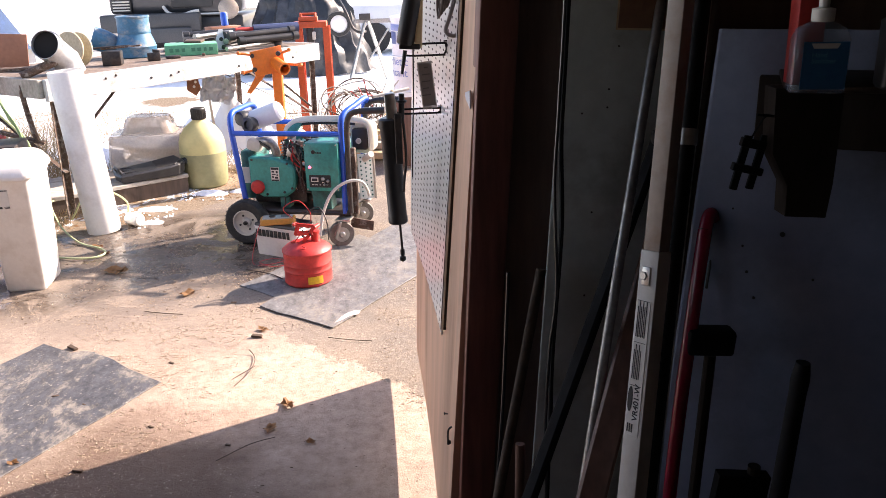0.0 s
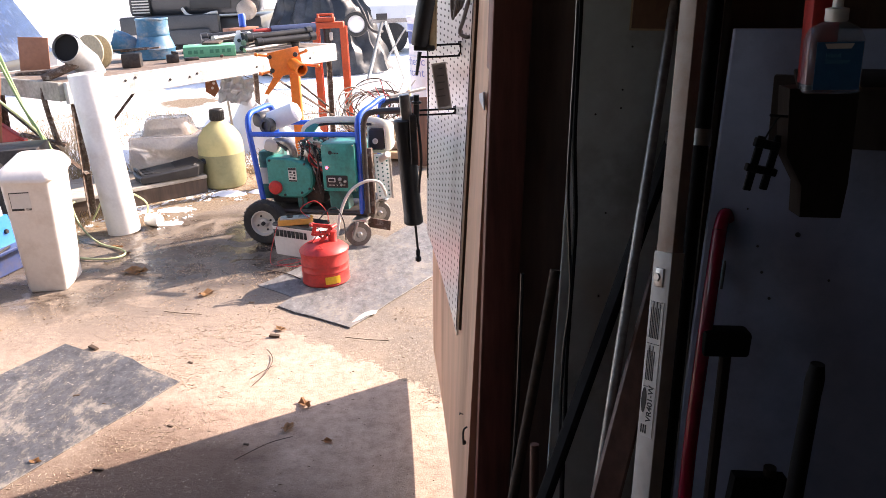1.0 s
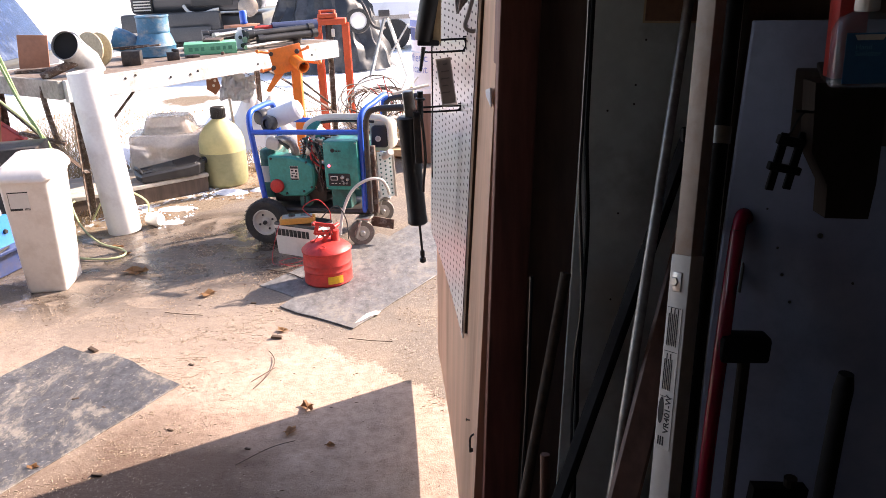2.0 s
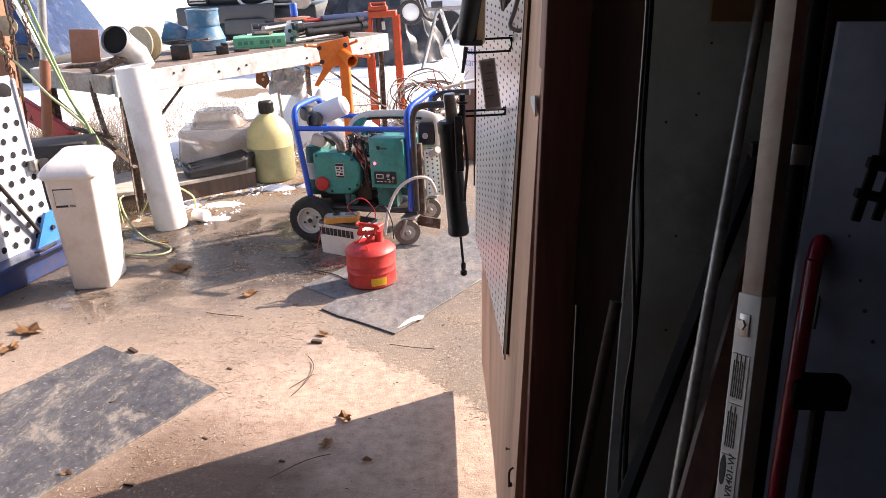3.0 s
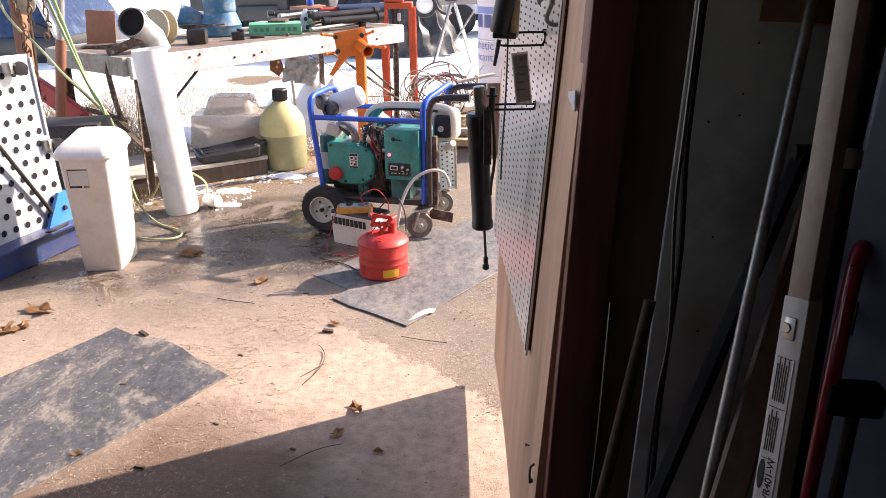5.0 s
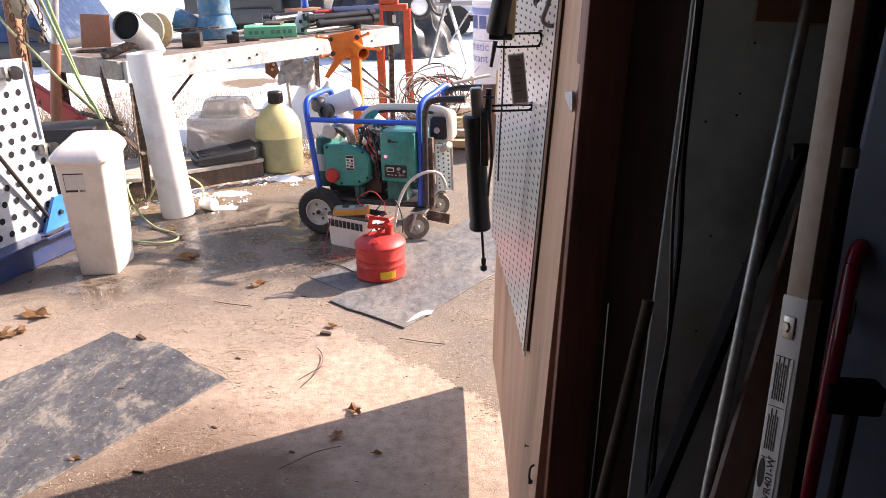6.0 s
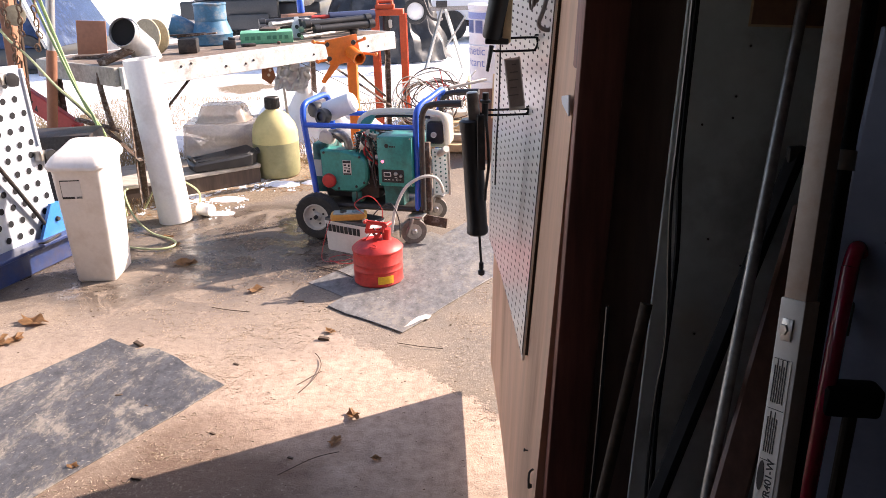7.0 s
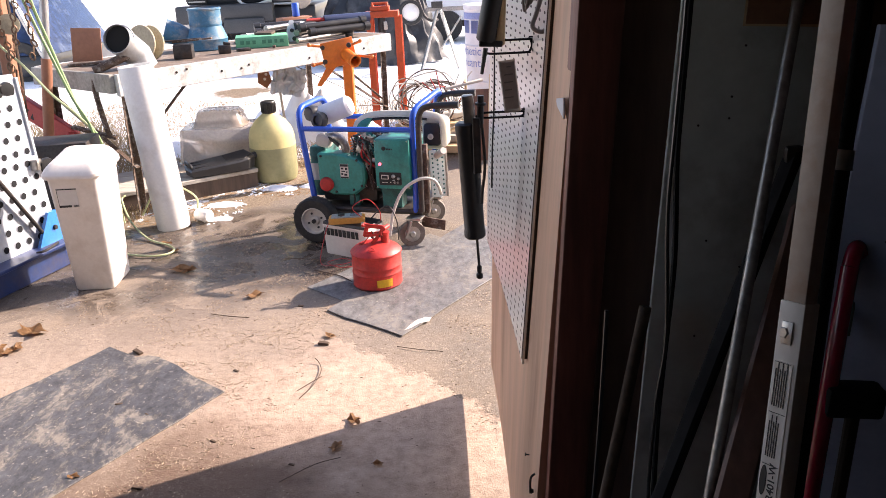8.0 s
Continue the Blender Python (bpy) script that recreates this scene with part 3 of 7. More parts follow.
def make_door():
    base = thing("door_1", (0.12, 1.54, 0.0), "open shed door of raw plywood with a pegboard on it", "door", kind="structure")
    o = Vector((0.12, 1.54, 0.0))

    def sheet(y0, y1, z0, z1, off, thick, ny, nz, skew=(0, 0)):
        bm = bmesh.new()
        front, back = [], []
        for j in range(nz + 1):
            z = z0 + (z1 - z0) * j / nz
            f, b = [], []
            for i in range(ny + 1):
                k = i / ny
                y = y0 + (y1 - y0) * k
                x = panel_x(y, z) - (off[0] * (1 - k) + off[1] * k)
                f.append(bm.verts.new(V(x, y, z) - o))
                b.append(bm.verts.new(V(x + thick, y, z) - o))
            front.append(f)
            back.append(b)
        for g in (front, back):
            for a, c in zip(g, g[1:]):
                for i in range(ny):
                    bm.faces.new((a[i], a[i + 1], c[i + 1], c[i]))
        for j in range(nz):
            for i in (0, ny):
                bm.faces.new((front[j][i], front[j + 1][i], back[j + 1][i], back[j][i]))
        for i in range(ny):
            for j in (0, nz):
                bm.faces.new((front[j][i], front[j][i + 1], back[j][i + 1], back[j][i]))
        return bm

    part("door_panel", sheet(1.54, 2.94, 0.09, 2.25, (0, 0), 0.019, 14, 14), M_PLY, base, "raw plywood door sheet")
    part("pegboard", sheet(1.878, 2.80, 0.648, 1.87, (0.012, 0.034), 0.005, 10, 6), M_PEG, base, "glossy white pegboard")
    # dark strips fill the gap behind the pegboard's upright edges
    for y in (1.885, 2.78):
        k = (y - 1.878) / 0.922
        bm = bmesh.new()
        for z in np.arange(0.66, 1.85, 0.3):
            a = V(panel_x(y, z) - 0.001, y, z) - o
            b = V(panel_x(y, z + 0.3) - 0.001, y, z + 0.3) - o
            beam(a - V(0.004 + 0.011 * k, 0, 0), b - V(0.004 + 0.011 * k, 0, 0), 0.006 + 0.022 * k, 0.018, 0, bm)
        part("gap_strip", bm, M_DARKWOOD, base, "dark strip in the gap behind the pegboard")
    # small white bracket and the bent latch nail on the edge
    p = V(panel_x(1.6, 1.31) - 0.005, 0, 0) - V(o.x, o.y, 0)
    part("bracket", slab([(1.543, 1.302), (1.655, 1.304), (1.672, 1.310), (1.668, 1.317), (1.543, 1.339)], -0.0015, 0.0015, Matrix(((0, 0, 1, p.x), (1, 0, 0, p.y), (0, 1, 0, 0), (0, 0, 0, 1)))), M_DRUMW, base, "small white steel bracket")
    q = V(panel_x(1.576, 0.53) - 0.004, 1.576, 0.53) - o
    bm = tube([q + V(0.002, 0, 0.02), q + V(-0.006, 0, 0.012), q + V(-0.008, 0, -0.01), q + V(-0.006, 0, -0.022)], 0.0025, 6)
    ring_disc(q + V(-0.006, 0, -0.022), (1, 0, 0), [(0.0055, -0.004), (0.006, 0), (0.004, 0.005)], 10, bm)
    part("latch_hook", bm, M_IRON, base, "black wire latch hook")
    q = V(panel_x(1.72, 0.50), 1.72, 0.50) - o
    part("nail", ring_disc(q, (-1, 0, 0.2), [(0.0015, 0), (0.0015, 0.008), (0.004, 0.008), (0.004, 0.01)], 8), M_IRON, base)
    # double wire peg hooks that carry the tools
    for y, z, x1, drop in ((2.10, 1.383, 0.080, 0.029), (2.15, 1.205, 0.055, 0.012)):
        xb = panel_x(y, z) - 0.022
        P = lambda x, zz: V(x - 0.12, y - 1.54, zz)
        bm = tube([P(x1, z), P(xb - 0.006, z + 0.001), P(xb + 0.001, z - 0.004), P(xb + 0.003, z - drop * 0.5), P(xb - 0.003, z - drop + 0.002), P(xb - 0.008, z - drop), P(x1 + 0.012, z - drop), P(x1 - 0.004, z - drop + 0.006)], 0.0028, 7, 5)
        tube([P(xb - 0.004, z + 0.006), P(xb + 0.010, z + 0.004), P(xb + 0.014, z - drop * 0.5), P(xb + 0.006, z - drop - 0.006)], 0.0022, 6, 4, bm=bm)
        part("peg_hook", bm, M_MATTEBLACK, base, "black wire peg hook")
    return base


make_door()


def make_grease_gun():
    t = thing("grease_gun", (0.04, 2.15, 0.88), "black grease gun hanging from a peg hook", "grease gun")
    part("barrel", lathe([(0.024, 0), (0.028, 0.004), (0.028, 0.02), (0.0265, 0.024), (0.0265, 0.27), (0.029, 0.275), (0.029, 0.30), (0.022, 0.305)], 24, pose(0, 0, 0, 0, -2.5, 0)), M_BLACK, t, "black grease gun barrel")
    bm = rod((0.004, 0, 0.0), (0.008, 0, -0.085), 0.0035, 8)
    part("plunger_rod", bm, M_IRON, t)
    part("plunger_knob", lathe([(0.004, 0), (0.009, 0.004), (0.009, 0.014), (0.005, 0.018), (0.0065, 0.022), (0.0065, 0.036), (0.003, 0.04)], 14, Matrix.Translation((0.008, 0, -0.118))), M_BLACK, t)
    part("pump_head", box(0.03, 0.03, 0.075, (-0.006, -0.005, 0.335), pose(0, 0, 0, 0, -4, 0), 0.006), M_STEEL, t, "grey cast pump head")
    bm = rod((0.022, -0.01, 0.30), (0.025, -0.01, 0.37), 0.008)
    ring_disc((0.0242, -0.01, 0.345), (0.05, 0, 1), [(0.008, 0), (0.014, 0.002), (0.014, 0.007), (0.008, 0.009)], 14, bm)
    part("valve", bm, M_BLACK, t)
    part("lever", beam((0.012, -0.032, 0.32), (0.012, -0.034, 0.18), 0.02, 0.006), M_IRON, t, "flat black pump lever")
    part("whip_hose", tube([(0.024, -0.014, 0.31), (0.029, -0.03, 0.25), (0.03, -0.032, 0.19), (0.022, -0.03, 0.13), (0.02, -0.03, 0.10)], 0.004), M_CABLE, t, "thin black hose")


make_grease_gun()


def make_caulk_gun():
    t = thing("caulking_gun", (0.10, 2.08, 1.37), "black caulking gun hanging on a wire hook", "caulking gun")
    part("cradle", lathe([(0.020, 0), (0.023, 0.005), (0.024, 0.05), (0.024, 0.24), (0.02, 0.245)], 20, Matrix.Translation((-0.02, 0, 0.015)) @ pose(0, 0, 0, 0, 12, 0)), M_BLACK, t)
    part("cartridge", box(0.02, 0.03, 0.14, (0.018, 0.005, 0.075), pose(0, 0, 0, 0, 3, 0), 0.004), M_CARD, t, "tan card sleeve")
    part("collar", box(0.055, 0.028, 0.014, (-0.008, 0, 0.01), pose(0, 0, 0, 0, 3, 0), 0.003), M_BLACK, t)
    part("nozzle", rod((-0.02, 0, 0.0), (-0.031, 0, -0.06), 0.006, 10, None, 0.004), M_BLACK, t)


make_caulk_gun()


def make_tag():
    t = thing("hang_tag", (panel_x(2.08, 1.28) - 0.066, 2.08, 1.22), "brown card tag in a clear sleeve hanging on the pegboard", "tag")
    bm = box(0.032, 0.002, 0.112, (0, 0, 0.06), pose(0, 0, 0, 0, -6, 0))
    part("card", bm, M_TAG, t)
    part("sleeve", box(0.039, 0.002, 0.124, (0, 0.004, 0.058), pose(0, 0, 0, 0, -6, 0), 0.001), M_CLEAR, t, "clear plastic sleeve")
    bm = bmesh.new()
    for i, w in enumerate((0.010, 0.020, 0.022, 0.016, 0.024)):
        box(w, 0.001, 0.003, (-0.002 - 0.0003 * i, -0.0016, 0.105 - 0.018 * i), pose(0, 0, 0, 0, -6, 0), 0, bm)
    part("print", bm, M_TAGINK, t)


M_TAGINK = mat("faded_grey_print", (0.11, 0.085, 0.075), 0.6, bump=0)
make_tag()


def make_coil_hook():
    bm = tube([(0.205, 1.96, 1.50), (0.19, 1.95, 1.455), (0.18, 1.94, 1.425), (0.20, 1.93, 1.415), (0.215, 1.93, 1.43)], 0.005, 8)
    for k in range(4):
        tube([(0.168 + 0.004 * k, 1.99, 1.56), (0.163 + 0.005 * k, 1.985, 1.49 + 0.01 * k), (0.166 + 0.006 * k, 1.98, 1.455 + 0.008 * k), (0.176 + 0.006 * k, 1.97, 1.50)], 0.003, 6, bm=bm)
    solo("hanging_cord", bm, M_TAG, "loop of dark cord hanging on the pegboard", "cord")


make_coil_hook()
solo("hanging_cord", tube([(0.101, 2.10, 1.372), (0.099, 2.10, 1.30), (0.096, 2.11, 1.22), (0.090, 2.12, 1.12), (0.086, 2.12, 1.02)], 0.0022, 6), M_CABLE, "thin black cord hanging from the wire hook", "cord")

# ---------------------------------------------------------------- things on the apron
def make_mat(name, outline, z0, z1, material, label):
    pts = []
    for a, b in zip(outline, outline[1:] + outline[:1]):
        n = 7
        for k in range(n):
            p = V(*a, 0).lerp(V(*b, 0), k / n)
            p += V(noise.noise(p * 6), noise.noise(p * 6 + V(5, 5, 5)), 0) * 0.012
            pts.append((p.x, p.y))
    solo(name, slab(pts, z0, z1, bevel=0.002), material, label, "rubber mat", "rubber mats on the apron")


make_mat("rubber_mat", [(-0.688, 3.677), (-0.307, 3.374), (0.30, 4.34), (0.02, 5.05), (-0.18, 4.68)], 0.005, 0.009, M_MATB, "dusty grey rubber mat under the red fuel can")
make_mat("rubber_mat", [(-0.842, 3.985), (-0.58, 3.75), (-0.05, 4.55), (-0.25, 4.78)], 0.001, 0.005, M_MATB, "dark rubber mat tucked beneath another mat")
make_mat("rubber_mat", [(-1.60, 3.355), (-1.45, 3.245), (-1.40, 3.262), (-1.352, 3.245), (-0.968, 2.93), (-1.376, 2.215), (-1.60, 1.83), (-2.20, 2.18), (-1.92, 2.82)], 0.001, 0.005, M_MAT, "worn grey rubber mat dusted with sawdust")


solo("paint_flake", slab([(-0.30, 3.43), (-0.27, 3.455), (-0.235, 3.50), (-0.195, 3.515), (-0.185, 3.555), (-0.215, 3.56), (-0.25, 3.535), (-0.275, 3.49)], 0.0092, 0.0105), M_PAPER, "torn white paper scrap on the rubber mat", "paper scrap")


def make_bin():
    t = thing("waste_bin", pose(-1.985, 4.175, 0.0, 0, 0, 4), "tall white plastic waste bin with a swing lid", "waste bin")
    n = 6
    secs = []
    for w, d, r, z in ((0.19, 0.25, 0.02, 0.0), (0.205, 0.265, 0.025, 0.012), (0.25, 0.315, 0.026, 0.60), (0.258, 0.322, 0.028, 0.605), (0.258, 0.322, 0.028, 0.62)):
        secs.append([V(x, y, z) for x, y in rounded(w, d, r, n)])
    part("body", loft(secs), M_WHITE, t)
    secs = []
    for k in (0.965, 1.0, 1.0, 0.985, 0.955, 0.915, 0.86, 0.79, 0.70, 0.58, 0.42, 0.22, 0.05):
        first = not secs
        ring = []
        for x, y in rounded(0.298, 0.360, 0.05, n):
            rim = 0.618 + 0.020 * (y * k / 0.18 + 1) * 0.5 - 0.016 * k ** 6 * math.sin(max(0.0, min(1.0, (x + 0.02) / 0.15)) * math.pi) * (y < 0.0) - (0.010 if first else 0.0)
            rise = 0.0 if len(secs) < 3 else 0.082 * (1 - k ** 5) * (0.80 + 0.20 * math.tanh((y * k + 0.06) / 0.12))
            ring.append(V(x * k, y * k, rim + (0.014 if len(secs) == 2 else 0.0) + (0.014 if len(secs) > 2 else 0.0) + rise))
        secs.append(ring)
    part("lid", loft(secs), M_WHITE, t, "domed white swing lid")
    lab = box(0.10, 0.002, 0.10, (-0.035, -0.1545, 0.51), pose(0, 0, 0, 2.4, 0, 0))
    lb = part("label", lab, M_PAPER, t, "torn paper label with black bars")
    bm = box(0.10, 0.001, 0.005, (-0.035, -0.1580, 0.556), pose(0, 0, 0, 2.4, 0, 0))
    box(0.060, 0.001, 0.011, (-0.053, -0.1541, 0.467), pose(0, 0, 0, 2.4, 0, 0), 0, bm)
    box(0.002, 0.001, 0.10, (-0.0838, -0.1558, 0.51), pose(0, 0, 0, 2.4, 0, 0), 0, bm)
    for i in range(5):
        box(0.003, 0.001, 0.011, (-0.011 + i * 0.0056, -0.1541, 0.467), pose(0, 0, 0, 2.4, 0, 0), 0, bm)
    part("print", bm, M_INK, lb)


make_bin()


def make_pvc():
    a, b = V(-1.915, 5.09, 0.0), V(-1.985, 5.07, 1.03)
    m = Matrix.Translation(a) @ frame_of(b - a)
    bm = lathe([(0.100, 0.0), (0.104, 0.004), (0.104, 1.03), (0.103, 1.033), (0.097, 1.033), (0.096, 1.02), (0.096, 0.05)], 36, m)
    solo("plastic_pipe", bm, M_PVC, "large weathered white plastic pipe standing on end", "pipe")
    bm = lathe([(0.038, 0), (0.042, 0.006), (0.042, 0.10), (0.036, 0.11)], 20, Matrix.Translation((-1.79, 5.20, 0.045)) @ pose(0, 0, 0, 90, 0, 60))
    solo("pipe_stub", bm, M_PVC, "short white plastic pipe stub lying beside the pipe", "pipe")


make_pvc()


def make_fuel_can():
    t = thing("fuel_can", pose(-0.478, 4.005, 0.009, 0, 0, -8), "scuffed red steel safety fuel can with a folded trigger handle", "fuel can")
    body = lathe([(0.116, 0.0), (0.122, 0.003), (0.126, 0.010), (0.1245, 0.016), (0.1245, 0.070), (0.127, 0.0735), (0.127, 0.078), (0.1245, 0.082), (0.1245, 0.104), (0.127, 0.1075), (0.127, 0.112), (0.1245, 0.116),
                  (0.1245, 0.168), (0.1285, 0.172), (0.1285, 0.178), (0.124, 0.184), (0.112, 0.196), (0.092, 0.208), (0.066, 0.217), (0.034, 0.222), (0.01, 0.223)], 52)
    for v in body.verts:  # small dents
        v.co += Vector((v.co.x, v.co.y, 0)) * 0.022 * noise.noise(v.co * 14)
    part("body", body, M_RED, t)
    part("spout", lathe([(0.026, 0.214), (0.024, 0.222), (0.022, 0.226), (0.022, 0.262), (0.0245, 0.264), (0.0245, 0.272), (0.018, 0.274)], 20, Matrix.Translation((0.048, 0.012, 0))), M_RED, t, "short red spout")
    bm = beam((-0.062, -0.012, 0.212), (-0.020, -0.012, 0.262), 0.020, 0.005, 0.001)
    beam((-0.022, -0.012, 0.262), (0.004, -0.012, 0.236), 0.018, 0.005, 0.001, bm)
    ring_disc((-0.064, -0.012, 0.217), (0, 0.3, 1), [(0.017, -0.004), (0.017, 0.003), (0.008, 0.005)], 14, bm)
    part("handle_strap", bm, M_RED, t, "bent red strap")
    bm = beam((-0.045, -0.028, 0.318), (0.064, -0.010, 0.300), 0.020, 0.007, 0.0015, roll=90)
    rod((0.056, -0.032, 0.301), (0.068, 0.018, 0.301), 0.011, 12, bm)
    rod((-0.048, -0.040, 0.318), (-0.042, -0.012, 0.320), 0.008, 10, bm)
    part("grip_bar", bm, M_RED, t, "red carrying bar")
    bm = bmesh.new()
    for y in (-0.032, 0.004):
        beam((-0.030, y, 0.316), (-0.046, y, 0.262), 0.005, 0.014, 0.001, bm)
        beam((0.050, y, 0.302), (0.018, y, 0.246), 0.005, 0.014, 0.001, bm)
        beam((-0.046, y, 0.264), (0.046, y, 0.270), 0.005, 0.014, 0.001, bm)
        beam((0.020, y, 0.250), (-0.010, y, 0.224), 0.005, 0.016, 0.001, bm)
    part("trigger", bm, M_RED, t, "red pressed-steel trigger linkage")
    bm = tube([(-0.01, -0.02, 0.285), (0.012, -0.024, 0.262), (0.030, -0.022, 0.282), (0.044, -0.018, 0.256)], 0.0035, 7)
    rod((-0.006, -0.036, 0.256), (-0.006, 0.010, 0.256), 0.005, 8, bm)
    rod((0.034, -0.036, 0.264), (0.034, 0.010, 0.264), 0.005, 8, bm)
    part("spring", bm, M_IRON, t, "dark pivot pins and spring")
    part("rim_wire", tube([(0.0, -0.085, 0.219), (0.022, -0.098, 0.212), (0.012, -0.106, 0.208), (-0.012, -0.10, 0.211)], 0.0022, 6), M_RED, t)
    bm = bmesh.new()
    for i in range(7):
        a = radians(-74 + i * 5.2)
        box(0.0128, 0.001, 0.040, (0.1272 * math.cos(a), 0.1272 * math.sin(a), 0.040), pose(0, 0, 0, 0, 0, math.degrees(a) + 90), 0, bm)
    part("label", bm, M_YELLOW, t, "small yellow warning label")


make_fuel_can()


def make_battery():
    t = thing("battery", pose(-0.665, 4.50, 0.0, 0, 0, -30), "white car battery with black lettering bars on the ground", "battery")
    secs = [[V(x * k, y * k, z) for x, y in rounded(0.30, 0.17, 0.012, 3)] for k, z in ((0.94, 0.0), (0.96, 0.01), (1.0, 0.165), (1.02, 0.168), (1.02, 0.175))]
    part("case", loft(secs), M_WHITE, t)
    part("top", slab(rounded(0.30, 0.17, 0.012, 3), 0.175, 0.19, bevel=0.004), M_BLACK, t, "black battery top")
    for x in (-0.11, 0.11):
        part("terminal", lathe([(0.011, 0.19), (0.009, 0.208), (0.006, 0.21)], 12, Matrix.Translation((x, -0.05, 0))), M_STEEL, t, "grey lead terminal")
    bm = bmesh.new()
    widths = (0.009, 0.025, 0.025, 0.02, 0.024, 0.024, 0.024, 0.025, 0.02)
    x = -0.138
    for w in widths:
        box(w, 0.002, 0.042, (x + w / 2, -0.0862, 0.136), pose(0, 0, 0, 2.2, 0, 0), 0.001, bm)
        x += w + 0.0055
    part("print", bm, M_INK, t, "row of bold black bars")


make_battery()


def make_meter():
    t = thing("multimeter", pose(-0.69, 4.47, 0.193, 0, 0, 4), "amber-cased multimeter lying on the battery", "multimeter")
    part("holster", slab(rounded(0.20, 0.09, 0.015, 3), 0, 0.032, bevel=0.006), M_AMBER, t)
    part("face", slab(rounded(0.17, 0.07, 0.008, 3), 0.032, 0.038), M_SCREEN, t, "grey meter face")
    part("screen", box(0.05, 0.045, 0.003, (0.045, 0, 0.0395), None, 0.001), M_CLEARPLASTIC, t)
    part("dial", lathe([(0.02, 0.038), (0.019, 0.046), (0.004, 0.047)], 18, Matrix.Translation((-0.03, 0, 0))), M_BLACK, t)


make_meter()


def lead(name, pts, r, material, label):
    solo(name, tube(pts, r, 7, 8), material, label, "cable")


lead("test_lead", [(-0.60, 4.44, 0.225), (-0.64, 4.38, 0.30), (-0.56, 4.40, 0.34), (-0.50, 4.42, 0.27), (-0.50, 4.45, 0.20)], 0.0026, M_REDCABLE, "thin red test lead arched over the battery")
lead("test_lead", [(-0.78, 4.47, 0.215), (-0.80, 4.38, 0.16), (-0.83, 4.32, 0.01), (-0.74, 4.28, 0.008), (-0.66, 4.33, 0.008), (-0.72, 4.38, 0.008), (-0.79, 4.31, 0.012), (-0.70, 4.24, 0.008), (-0.58, 4.28, 0.008)], 0.0022, M_REDCABLE, "thin red test lead coiled on the ground")
lead("jump_cable", [(-0.55, 4.45, 0.215), (-0.50, 4.42, 0.27), (-0.44, 4.38, 0.30), (-0.40, 4.36, 0.22), (-0.40, 4.40, 0.10)], 0.0035, M_CABLE, "black battery cable beside the battery")
lead("grey_cable", [(-0.45, 4.42, 0.12), (-0.42, 4.44, 0.26), (-0.36, 4.46, 0.37), (-0.27, 4.48, 0.42), (-0.20, 4.50, 0.41), (-0.17, 4.52, 0.36), (-0.165, 4.60, 0.30)], 0.009, M_GREYCABLE, "grey sheathed cable from generator to battery")
lead("garden_hose", [(-2.36, 5.45, 0.12), (-2.30, 5.25, 0.14), (-2.16, 5.02, 0.06), (-1.98, 4.82, 0.012), (-1.80, 4.68, 0.012), (-1.745, 4.58, 0.012), (-1.81, 4.51, 0.012), (-1.98, 4.54, 0.012), (-2.16, 4.66, 0.012), (-2.34, 4.74, 0.012)], 0.0065, M_CORD, "pale green hose looped on the damp ground")
lead("garden_hose", [(-2.20, 5.30, 0.02), (-2.05, 5.28, 0.24), (-1.95, 5.26, 0.24), (-1.80, 5.24, 0.15), (-1.82, 5.25, 0.02)], 0.0065, M_CORD, "pale green hose arched behind the pipe")


# ---------------------------------------------------------------- generator
def wheel(parent, p, axis, r, w, label, rim_mat):
    m = Matrix.Translation(p) @ frame_of(axis)
    tyre = bmesh.new()
    prof = [(r * 0.58, -w * 0.42), (r * 0.75, -w * 0.5), (r * 0.93, -w * 0.46), (r, -w * 0.25), (r, w * 0.25), (r * 0.93, w * 0.46), (r * 0.75, w * 0.5), (r * 0.58, w * 0.42)]
    lathe(prof + prof[:1], 40, m, tyre, (False, False))
    for i in range(30):
        a = 2 * math.pi * i / 30
        for s in (-1, 1):
            box(r * 0.035, w * 0.4, r * 0.025, (0, 0, 0), m @ Matrix.Rotation(a + (0.1 if s > 0 else 0), 4, "Z") @ Matrix.Translation((r * 0.985, 0, s * w * 0.25)) @ pose(0, 0, 0, 90, 0, 0), 0, tyre)
    wh = part("wheel", lathe([(r * 0.12, -w * 0.40), (r * 0.56, -w * 0.30), (r * 0.60, -w * 0.42), (r * 0.60, w * 0.42), (r * 0.55, w * 0.44), (r * 0.50, w * 0.22), (r * 0.22, w * 0.18), (r * 0.18, w * 0.34), (r * 0.10, w * 0.36)], 32, m), rim_mat, parent, label)
    part("tyre", tyre, M_RUBBER, wh, "black knobbly tyre")
    bm = lathe([(r * 0.09, w * 0.3), (r * 0.09, w * 0.52), (r * 0.05, w * 0.55)], 10, m)
    for i in range(4):
        a = math.pi / 2 * i + 0.4
        lathe([(r * 0.05, w * 0.18), (r * 0.05, w * 0.27)], 6, m @ Matrix.Translation((r * 0.33 * math.cos(a), r * 0.33 * math.sin(a), 0)), bm)
    part("hub", bm, M_IRON, wh, "dark hub with nuts")


M_CASTOR = mat("dirty_grey_rubber", (0.17, 0.15, 0.13), 0.7, var=0.25, bump=0.2, dirt=(0.09, 0.07, 0.055), dirt_amount=0.7, dirt_scale=10)
M_CREAM = mat("cream_plastic", (0.60, 0.57, 0.48), 0.4, var=0.08, bump=0.05, dirt=(0.32, 0.29, 0.22), dirt_amount=0.6, dirt_scale=8)
